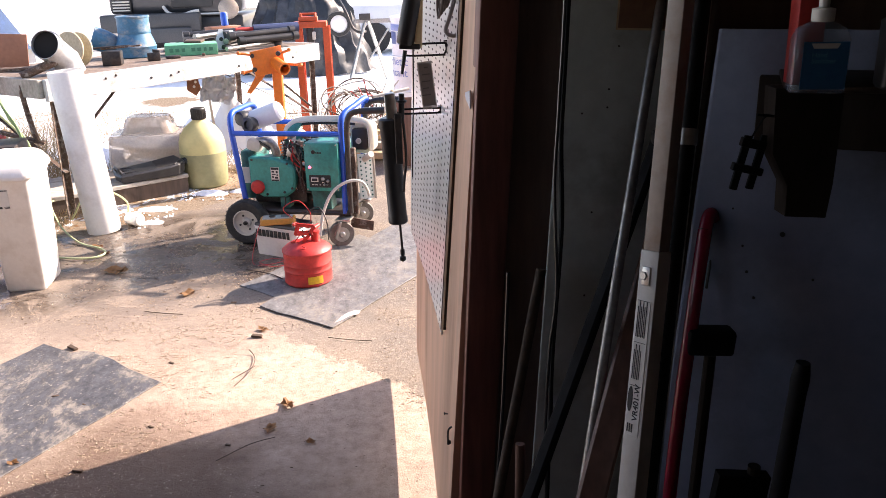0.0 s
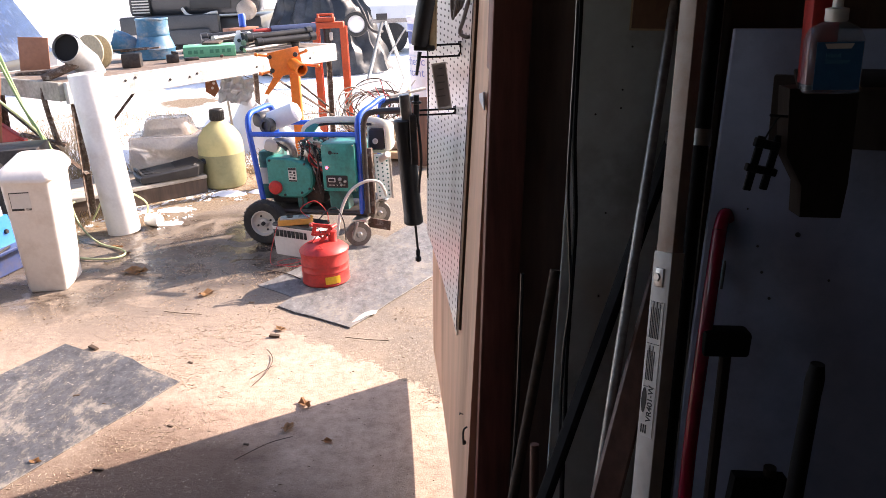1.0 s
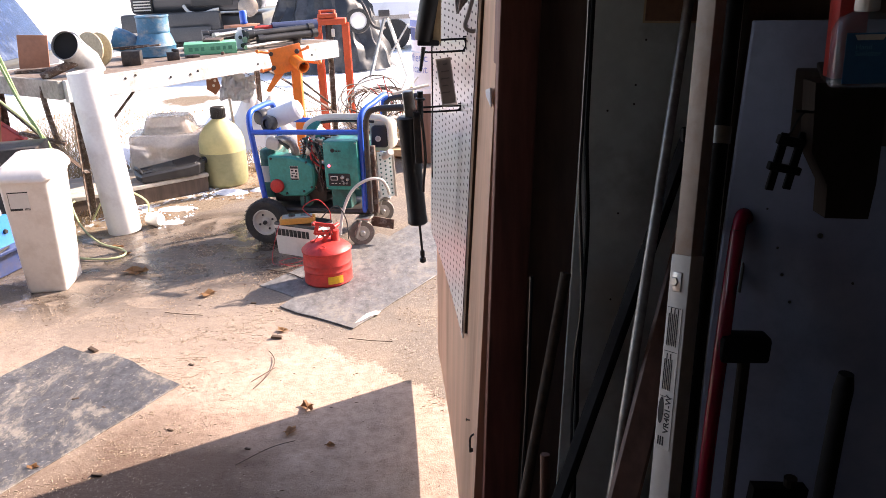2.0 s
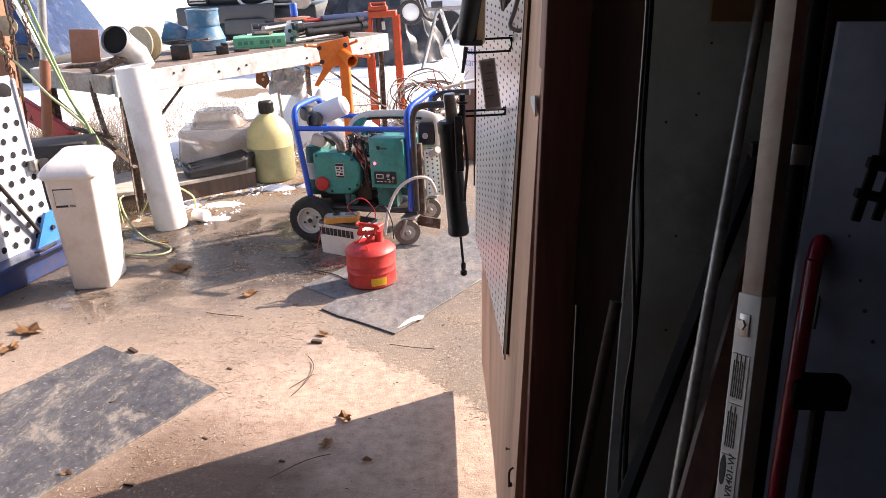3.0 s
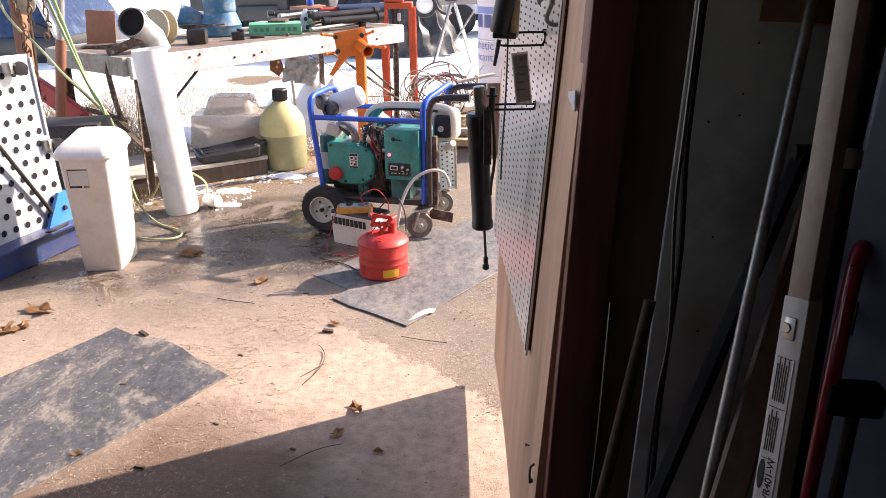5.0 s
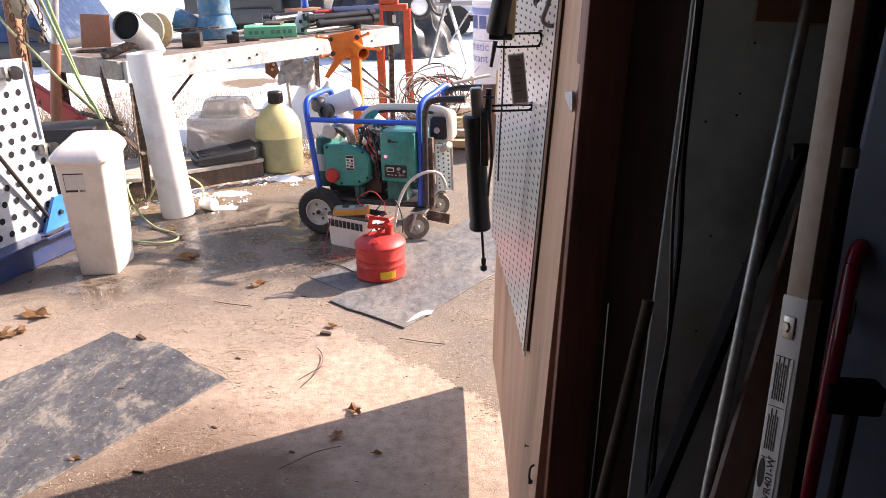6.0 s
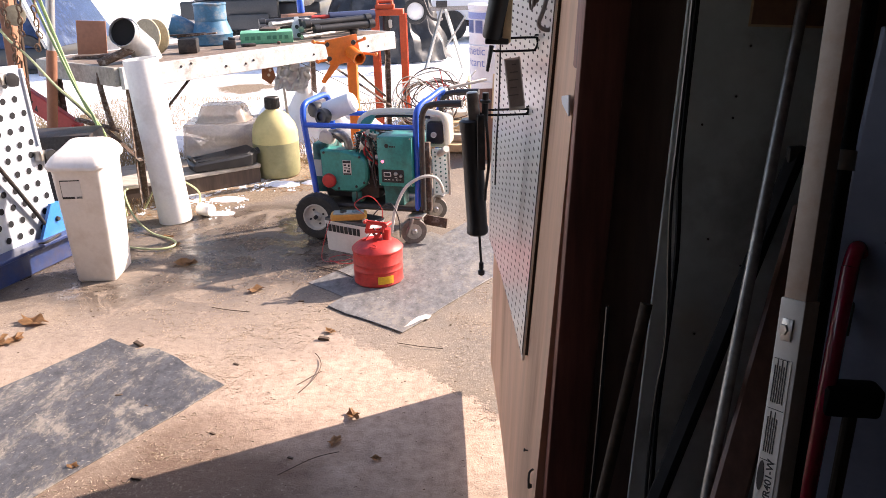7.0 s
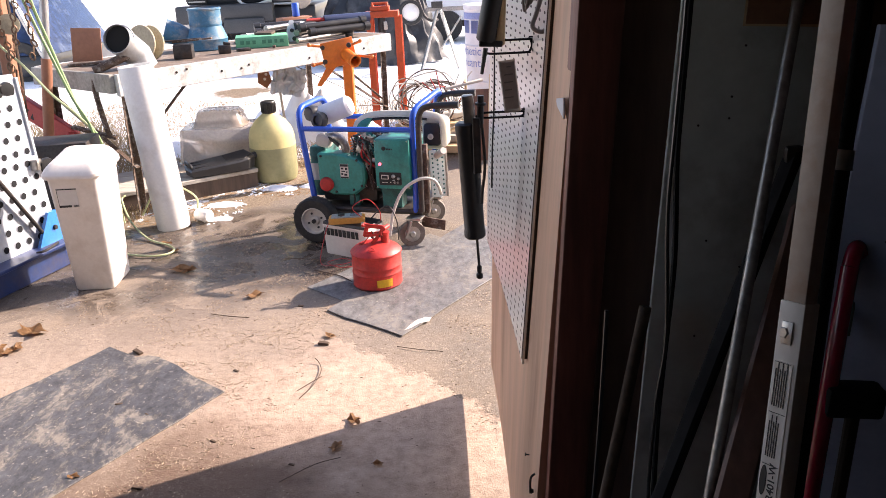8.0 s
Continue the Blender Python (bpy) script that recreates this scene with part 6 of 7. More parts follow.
def make_side_yard():
    # red implement frame
    t = thing("tractor_implement", (-2.95, 5.85, 0.0), "faded red tractor implement with a sloping arm", "implement")
    part("arm", beam((-0.45, 0.05, 0.86), (0.12, 0.0, 0.44), 0.06, 0.13, 0.008), M_REDTRACTOR, t)
    part("bracket", box(0.10, 0.10, 0.14, (0.11, -0.02, 0.42), pose(0, 0, 0, 0, 30, 0), 0.008), M_REDTRACTOR, t)
    part("fender", slab([(-0.42, 0.0), (0.02, 0.0), (-0.06, 0.16), (-0.22, 0.38), (-0.42, 0.5)], -0.012, 0.012, Matrix.Translation((0, -0.06, 0.12)) @ pose(0, 0, 0, 80, 0, 0)), M_REDPALE, t, "pale red curved guard")
    part("frame_foot", box(0.12, 0.12, 0.36, (0.10, 0.0, 0.19), None, 0.006), M_REDTRACTOR, t)
    bm = bmesh.new()
    for i in range(4):
        box(0.035, 0.003, 0.05, (-0.20 + i * 0.055, -0.005, 0.655 - i * 0.04), pose(0, 0, 0, 0, 36, 0), 0, bm)
    part("print", bm, M_IRON, t, "dark painted bars")
    # upright rusty pole with a galvanised sleeve
    t = thing("steel_post", (-2.93, 5.5, 0.0), "rusty steel post with a galvanised sleeve", "post")
    part("pole", rod((0, 0, 0), (0.19, 0, 1.05), 0.034, 16), M_RUSTPLATE, t)
    part("sleeve", rod((0.16, 0, 0.88), (0.33, 0, 1.9), 0.027, 16), M_GALV, t, "galvanised sleeve")
    part("sapling", tube([(-0.12, 0.05, 0.0), (-0.06, 0.03, 0.5), (0.0, 0.0, 1.0), (0.0, 0.02, 1.5)], 0.012, 6), M_BARK, t)
    # chains hung from an out-of-view beam: two strands
    hang = thing("chain_hoist", (-2.66, 5.0, 0.86), "rusty chains and hook hanging from a post", "chain hoist")
    r = random.Random(5)
    for x0, x1, z0, z1 in ((0.05, -0.10, 0.62, 0.10), (-0.06, -0.02, 0.60, 0.12), (0.13, 0.10, 0.62, 0.22)):
        n = int((z0 - z1) / 0.034)
        for i in range(n):
            k = i / n
            c = V(x0 + (x1 - x0) * k * k, 0.02 * math.sin(i), z0 + (z1 - z0) * k)
            rot = pose(0, 0, 0, 8, 10 - 20 * (i % 3), 90 * (i % 2) + 30)
            pts = [c + (rot @ V(0.013 * math.cos(a), 0, 0.024 * math.sin(a))) for a in np.linspace(0, 2 * math.pi, 9)]
            part("chain_link", tube(pts, 0.0055, 5, 1), M_CHAIN, hang)
    part("hook", tube([(-0.07, 0, 0.12), (-0.065, 0, 0.06), (-0.04, 0, 0.03), (-0.015, 0, 0.05), (-0.02, 0, 0.08)], 0.014, 8), M_RUSTPLATE, hang, "rusty steel hook")
    part("sheave", ring_disc((-0.03, 0.05, 0.44), (0.5, -1, 0.1), [(0.02, -0.02), (0.06, -0.018), (0.052, 0), (0.06, 0.018), (0.02, 0.02)], 24), M_SPOOL, hang, "pale pulley sheave")
    part("hanger_post", beam((-0.15, 0.10, -0.86), (-0.07, 0.10, 1.3), 0.07, 0.07, 0.006), M_RUSTPLATE, hang, "red-brown timber hanger post")
    # hoses from above
    for pts, r_, m_, lb in (
        ([(-2.56, 5.05, 1.6), (-2.54, 5.08, 1.39), (-2.50, 5.1, 1.18), (-2.43, 5.1, 0.90), (-2.38, 5.1, 0.74), (-2.30, 5.1, 0.58), (-2.28, 5.12, 0.35), (-2.30, 5.1, 0.02)], 0.010, M_HOSE, "green hose hanging down to the ground"),
        ([(-2.58, 5.0, 1.6), (-2.55, 5.02, 1.40), (-2.47, 5.04, 1.10), (-2.40, 5.06, 0.85), (-2.33, 5.08, 0.66), (-2.31, 5.08, 0.4), (-2.34, 5.06, 0.02)], 0.009, M_HOSE, "green hose hanging beside another"),
        ([(-2.82, 4.95, 1.6), (-2.80, 4.98, 1.32), (-2.74, 5.0, 1.18), (-2.64, 5.02, 1.06), (-2.52, 5.05, 0.88), (-2.40, 5.08, 0.74), (-2.32, 5.1, 0.60), (-2.27, 5.12, 0.30), (-2.26, 5.14, 0.02)], 0.008, M_CORD, "pale cord sagging across the bench end")):
        solo("garden_hose", tube(pts, r_, 7, 8), m_, lb, "hose")
    # low dark trough behind the bin
    bm = box(0.62, 0.30, 0.18, (0, 0, 0.55), None, 0.01)
    box(0.58, 0.26, 0.46, (0, 0, 0.23), None, 0.01, bm)
    solo("steel_cabinet", bm, M_IRON, "low dark steel box behind the bin", "steel box", m=pose(-2.55, 5.02 - 0.18, 0, 0, 0, 10))
    # vehicle with a blue side window
    t = thing("parked_vehicle", (-7.52, 12.5, 0.0), "parked blue vehicle with a tinted window", "vehicle")
    part("body", box(2.35, 2.6, 0.34, (-0.05, 1.3, 0.24), None, 0.08), M_TRUCK, t)
    secs = [[V(x + sh, y + 1.3, z) for x, y in rounded(w, d, 0.12, 4)] for w, d, z, sh in ((2.3, 2.5, 0.38, -0.03), (1.75, 2.0, 1.45, -0.28), (1.6, 1.9, 1.55, -0.3))]
    part("cab", loft(secs), M_GLASS, t, "blue tinted cab glass")
    for sx in (-1, 1):
        part("pillar", beam((1.12 * sx - 0.03, 0.05, 0.38), (0.84 * sx - 0.28, 0.28, 1.48), 0.07, 0.07, 0.01), M_STEEL, t, "grey window pillar")
    for x in (-0.8, 0.75):
        part("wheel", ring_disc((x, 0.15, 0.30), (0, -1, 0), [(0.15, -0.1), (0.29, -0.1), (0.30, 0), (0.29, 0.1), (0.15, 0.1), (0.12, 0.06)], 32), M_RUBBER, t)


make_side_yard()


# ---------------------------------------------------------------- beyond the bench
def make_truck():
    t = thing("parked_truck", (-3.2, 13.0, 0.0), "dark parked truck behind the bench with a grey bumper", "truck")
    part("bumper", box(1.45, 0.20, 0.26, (-0.48, -0.14, 0.86), pose(0, 0, 0, 0, 0, 4), 0.03), M_GREYMETAL, t, "grey steel bumper")
    part("front", box(1.98, 0.6, 0.62, (-0.14, 0.30, 1.28), None, 0.08), M_TRUCK, t)
    part("chassis", box(1.9, 2.2, 0.40, (-0.14, 1.4, 0.72), None, 0.05), M_TRUCK, t)
    part("bonnet", box(1.9, 2.0, 0.36, (-0.14, 1.4, 1.62), None, 0.14), M_TRUCK, t)
    gr = part("grille", box(0.28, 0.05, 0.34, (-0.92, -0.02, 1.17), None, 0.01), M_INK, t, "black slatted grille")
    for i in range(7):
        part("grille_slat", box(0.25, 0.03, 0.019, (-0.92, -0.05, 1.04 + i * 0.042), None, 0.003), M_WHITESTEEL, gr)
    # black slab on the solid front paints the shade of an opening
    part("opening", box(0.62, 0.03, 0.20, (0.12, -0.015, 1.16), None, 0.03), M_INK, t)
    part("hose", tube([(-0.30, -0.06, 1.08), (-0.20, -0.12, 0.98), (0.0, -0.14, 0.965), (0.14, -0.10, 1.0), (0.23, -0.08, 1.01)], 0.025), M_GREYCABLE, t, "pale rubber hose")
    part("lower_panel", box(0.62, 0.06, 0.22, (-0.18, -0.26, 0.68), None, 0.03), M_GREYMETAL, t, "dark grey steel panel")
    part("lamp", ring_disc((0.66, -0.02, 1.02), (0.1, -1, 0.2), [(0.15, 0), (0.15, 0.05), (0.11, 0.09), (0.05, 0.11)], 24), M_CLEAR, t, "round clear headlamp")
    for x in (-0.85, 0.55):
        part("wheel", ring_disc((x, 0.75, 0.40), (0, -1, 0), [(0.2, -0.12), (0.38, -0.12), (0.40, 0), (0.38, 0.12), (0.2, 0.12), (0.15, 0.05)], 32), M_RUBBER, t)
    part("mudguard", slab([(0, 0), (0.7, 0.02), (0.7, 0.45), (0.5, 0.48)], -0.01, 0.01, Matrix.Translation((-1.6, -0.2, 0.45)) @ pose(0, 0, 0, 90, 0, 0)), M_WHITESTEEL, t, "pale mudguard")


make_truck()


def make_tarp():
    t = thing("tarp_covered_mower", (-1.36, 13.0, 0.0), "machine covered by a crumpled black tarp with one pale wheel showing", "covered machine")
    bm = bmesh.new()
    nx, nz = 34, 22
    rows = []
    for j in range(nz + 1):
        k = j / nz
        row = []
        for i in range(nx + 1):
            a = math.pi * (i / nx)
            r = 0.48 + 0.36 * (1 - k) ** 0.8 + 0.07 * noise.noise(V(i * 0.35, j * 0.25, 2)) + 0.03 * math.sin(i * 1.7)
            z = 0.02 + 1.15 * k + 0.05 * noise.noise(V(i * 0.4, j * 0.4, 8))
            row.append(bm.verts.new((-r * 1.25 * math.cos(a) - 0.10, -r * math.sin(a) * 0.9 + 0.35, z)))
        rows.append(row)
    for a, b in zip(rows, rows[1:]):
        for i in range(nx):
            bm.faces.new((a[i], a[i + 1], b[i + 1], b[i]))
    bm.faces.new(rows[-1])
    part("tarp", bm, M_TARP, t)
    w = part("wheel", ring_disc((0.51, -0.70, 0.79), (0.15, -1, 0.1), [(0.08, -0.03), (0.12, -0.03), (0.124, 0.014), (0.04, 0.04), (0.01, 0.05)], 28), M_WHITE, t, "pale plastic wheel disc")
    part("tyre", ring_disc((0.51, -0.70, 0.79), (0.15, -1, 0.1), [(0.124, -0.04), (0.17, -0.04), (0.18, 0), (0.17, 0.035), (0.124, 0.035), (0.124, -0.04)], 28, None, (False, False)), M_RUBBER, w)
    part("strut", tube([(0.50, -0.30, 1.12), (0.62, -0.66, 0.95), (0.70, -0.68, 0.74), (0.80, -0.66, 0.66), (0.88, -0.5, 0.66)], 0.02), M_IRON, t)
    part("body", box(0.9, 0.6, 0.8, (-0.05, 0.4, 0.45), None, 0.05), M_IRON, t)
    t = thing("white_trailer", (0.25, 16.0, 0.0), "low white trailer box in the snow", "trailer")
    part("box", box(2.7, 1.2, 0.50, (0, 0.6, 0.62), None, 0.02), M_DRUMW, t)
    part("skirt", box(2.2, 1.0, 0.2, (0, 0.6, 0.35), None, 0.02), M_IRON, t)
    for x in (-0.7, 0.7):
        part("wheel", ring_disc((x, 0.0, 0.28), (0, -1, 0), [(0.14, -0.08), (0.27, -0.08), (0.28, 0), (0.27, 0.08), (0.14, 0.08)], 28), M_RUBBER, t)


make_tarp()


def make_sawhorse():
    t = thing("sawhorse", (-0.37, 12.3, 0.0), "grey steel sawhorse standing in the snow", "sawhorse")
    part("top_bar", beam((-0.26, 0, 0.82), (0.30, 0, 0.82), 0.04, 0.06, 0.004), M_ROD, t)
    part("block", box(0.16, 0.08, 0.09, (-0.10, 0, 0.88), None, 0.008), M_IRON, t)
    for x0, x1 in ((-0.05, -0.30), (0.0, 0.24)):
        for y in (-0.22, 0.22):
            part("leg", beam((x0 - 0.05, y * 0.2, 0.81), (x1 - 0.05, y, 0.0), 0.045, 0.03, 0.004), M_STEEL, t)
    part("brace", beam((-0.05, -0.2, 0.30), (0.24, -0.1, 0.72), 0.03, 0.02, 0.003), M_STEEL, t)


make_sawhorse()


def text_mesh(text, size, bold=0.0):
    cu = bpy.data.curves.new("lettering", "FONT")
    cu.body, cu.size = text, size
    cu.fill_mode, cu.offset = "FRONT", bold
    ob = bpy.data.objects.new("lettering", cu)
    scene.collection.objects.link(ob)
    bpy.context.view_layer.update()
    me = bpy.data.meshes.new_from_object(ob.evaluated_get(bpy.context.evaluated_depsgraph_get()))
    bm = bmesh.new()
    bm.from_mesh(me)
    bpy.data.objects.remove(ob)
    bpy.data.curves.remove(cu)
    bpy.data.meshes.remove(me)
    return bm


def make_drum():
    t = thing("oil_drum", (0.245, 8.5, 0.0), "white steel oil drum with a blue band and lettering", "drum")
    R = 0.29
    part("shell", lathe([(R, 0.0), (R + 0.006, 0.01), (R, 0.02), (R, 0.36), (R + 0.01, 0.37), (R, 0.38), (R, 0.70), (R + 0.01, 0.71), (R, 0.72), (R, 1.04), (R + 0.008, 1.05), (R + 0.008, 1.09), (R - 0.01, 1.09), (R - 0.012, 1.07)], 48), M_DRUMW, t)
    part("band", lathe([(R + 0.002, 0.96), (R + 0.003, 0.962), (R + 0.003, 1.02), (R + 0.002, 1.022)], 48, cap=(False, False)), M_DRUMBLUE, t, "blue painted band")

    def wrap(bm, z, a0, grow=1.0):
        for v in bm.verts:
            a = radians(a0) + v.co.x * grow / R
            v.co = V((R + 0.004) * math.cos(a), (R + 0.004) * math.sin(a), z + v.co.y)
        return bm

    part("lettering", wrap(text_mesh("synthetic", 0.115), 0.625, -199), M_DRUMBLUE, t, "blue lettering")
    part("lettering", wrap(text_mesh("lubricant", 0.115), 0.515, -199), M_DRUMBLUE, t, "blue lettering")
    bm = bmesh.new()
    x = 0.0
    for w in (0.12, 0.09, 0.09, 0.035, 0.035):
        for k in range(4):
            box(w / 4, 0.12, 0.0005, (x + w * (k + 0.5) / 4, 0.06, 0), None, 0, bm)
        x += w + 0.03
    part("emblem_bars", wrap(bm, 0.83, -170), M_DRUMBLUE, t, "blue bars in place of a maker's name")


make_drum()


def make_wire_heap():
    t = thing("wire_coil", (-0.36, 7.0, 0.0), "tangled coil of rusty fence wire heaped on boards", "wire coil")
    r = random.Random(11)
    for i in range(13):
        c = V(r.uniform(-0.08, 0.1), r.uniform(-0.1, 0.1), 0.42 + r.uniform(-0.05, 0.06))
        rx, ry = r.uniform(0.2, 0.30), r.uniform(0.18, 0.27)
        rot = pose(0, 0, 0, r.uniform(25, 62), r.uniform(-20, 20), r.uniform(-30, 30))
        pts = [c + rot @ V(rx * math.cos(a), ry * math.sin(a), 0.02 * math.sin(3 * a + i)) for a in np.linspace(0, 2 * math.pi * 0.97, 22)]
        part("wire_loop", tube(pts, 0.006, 5, 2), M_RUST if i % 3 else M_GREYCABLE, t)
    for i in range(7):
        a = V(r.uniform(-0.1, 0.4), r.uniform(-0.1, 0.1), 0.35)
        part("wire_end", tube([a, a + V(r.uniform(-0.1, 0.1), 0, 0.12), a + V(r.uniform(-0.15, 0.15), -0.05, r.uniform(0.2, 0.32))], 0.005, 5), M_GREYCABLE if i % 2 else M_REDTRACTOR, t)
    for i in range(4):
        part("board", box(0.62, 0.16, 0.06, (0.03, 0.06 * i - 0.1, 0.05 + 0.075 * i), pose(0, 0, 0, 0, 3 * (i % 2), 12 * i - 15), 0.006), M_PLANK if i % 2 else M_CARD, t, "grey weathered board")
    t = thing("plywood_crate", (0.08, 6.55, 0.0), "tan plywood crate beside the wire", "crate")
    for x in (-0.11, 0.11):
        part("side", box(0.02, 0.32, 0.62, (x, 0.1, 0.33), pose(0, 0, 0, 0, 0, 0), 0.003), M_CARD, t)
    part("front", box(0.24, 0.02, 0.56, (0, -0.06, 0.30), None, 0.003), M_BOARD, t, "brown plywood front")
    part("stake", box(0.09, 0.02, 0.34, (0.11, -0.075, 0.52), pose(0, 0, 0, 0, 3, 0), 0.003), M_CARD, t)
    part("lath", box(0.30, 0.05, 0.018, (-0.12, -0.05, 0.62), pose(0, 0, 0, 0, -8, 20), 0.003), M_PLANK, t)


make_wire_heap()


def make_fender():
    t = thing("scrap_fender", (-1.62, 6.98, 0.0), "rusty scrap bracket and crumpled plastic sheet under the bench", "scrap metal")
    bm = slab([(-0.06, 0.02), (0.01, -0.03), (0.055, 0.03), (0.03, 0.13), (-0.05, 0.15)], -0.012, 0.012, Matrix.Translation((-0.08, 0, 0.61)) @ pose(0, 0, 0, 80, 0, 10))
    br = part("bracket", bm, M_RUSTPLATE, t)
    for p in ((-0.075, -0.02, 0.66), (-0.10, -0.02, 0.72), (-0.06, -0.02, 0.70)):
        part("hole", ring_disc(p, (0, -1, 0.15), [(0.012, 0), (0.012, 0.003)], 12), M_WHITE, br)
    bm = bmesh.new()
    rows = []
    for j in range(15):
        row = []
        for i in range(17):
            q = V(i * 0.33, j * 0.33, 4.0)
            row.append(bm.verts.new((-0.05 + 0.017 * i + 0.004 * j + 0.03 * noise.noise(q), 0.09 * noise.noise(q + V(7, 1, 0)) - 0.02 * (i % 5 == 2), 0.545 + 0.0155 * j + 0.03 * noise.noise(q + V(0, 9, 0)) - 0.003 * i)))
        rows.append(row)
    for a, b in zip(rows, rows[1:]):
        for i in range(16):
            bm.faces.new((a[i], a[i + 1], b[i + 1], b[i]))
    bmesh.ops.solidify(bm, geom=bm.faces[:], thickness=0.003)
    # light grey crumpled plastic, given the white drum paint
    part("crumpled_sheet", bm, M_DRUMW, t, "crumpled light grey plastic sheet", smooth=20)
    part("support", rod((0.05, 0.06, 0.0), (0.02, 0.05, 0.60), 0.012, 10), M_STEEL, t, "thin steel stake")


make_fender()


def make_mounds():
    def mound(cx, cy, rx, ry, h, seed, material, name, label, cat):
        bm = bmesh.new()
        n, m_ = 26, 12
        rows = []
        for j in range(m_):
            k = j / (m_ - 1)
            row = []
            for i in range(n):
                a = 2 * math.pi * i / n
                q = V(math.cos(a) * k * 1.5, math.sin(a) * k * 1.5, seed)
                rr = 1 + 0.35 * noise.noise(V(math.cos(a) * 1.3, math.sin(a) * 1.3, seed))
                z = h * (1 - k * k) ** 1.2 * (1 + 0.6 * noise.noise(q * 1.7)) + 0.02 * h * noise.noise(q * 9) - 0.012 * k
                row.append(bm.verts.new((cx + rx * k * rr * math.cos(a), cy + ry * k * rr * math.sin(a), max(z, -0.02))))
            rows.append(row)
        for a, b in zip(rows, rows[1:]):
            for i in range(n):
                bm.faces.new((a[i], a[(i + 1) % n], b[(i + 1) % n], b[i]))
        bmesh.ops.remove_doubles(bm, verts=bm.verts[:], dist=0.0005)
        solo(name, bm, material, label, cat, "patches of snow", smooth=60)

    for i, (x, y, rx, ry, h) in enumerate(((-1.50, 7.62, 0.50, 0.36, 0.42), (-1.18, 7.50, 0.42, 0.3, 0.30), (-1.80, 7.72, 0.40, 0.3, 0.26), (-1.72, 5.55, 0.20, 0.10, 0.02), (-1.66, 5.22, 0.16, 0.07, 0.014), (-1.42, 5.92, 0.2, 0.1, 0.03),
                                         (-1.18, 5.95, 0.12, 0.07, 0.025), (-2.9, 7.3, 0.7, 0.4, 0.10), (-2.1, 8.0, 0.8, 0.5, 0.12), (-3.2, 6.5, 0.45, 0.25, 0.06), (0.3, 7.4, 0.5, 0.3, 0.05), (-1.0, 10.4, 1.0, 0.6, 0.08))):
        mound(x, y, rx, ry, h, i * 3.1 + 1, M_SNOW, "snow_patch", "patch of old white snow on the ground" if h < 0.1 else "heap of old white snow beside the bench", "snow")


make_mounds()


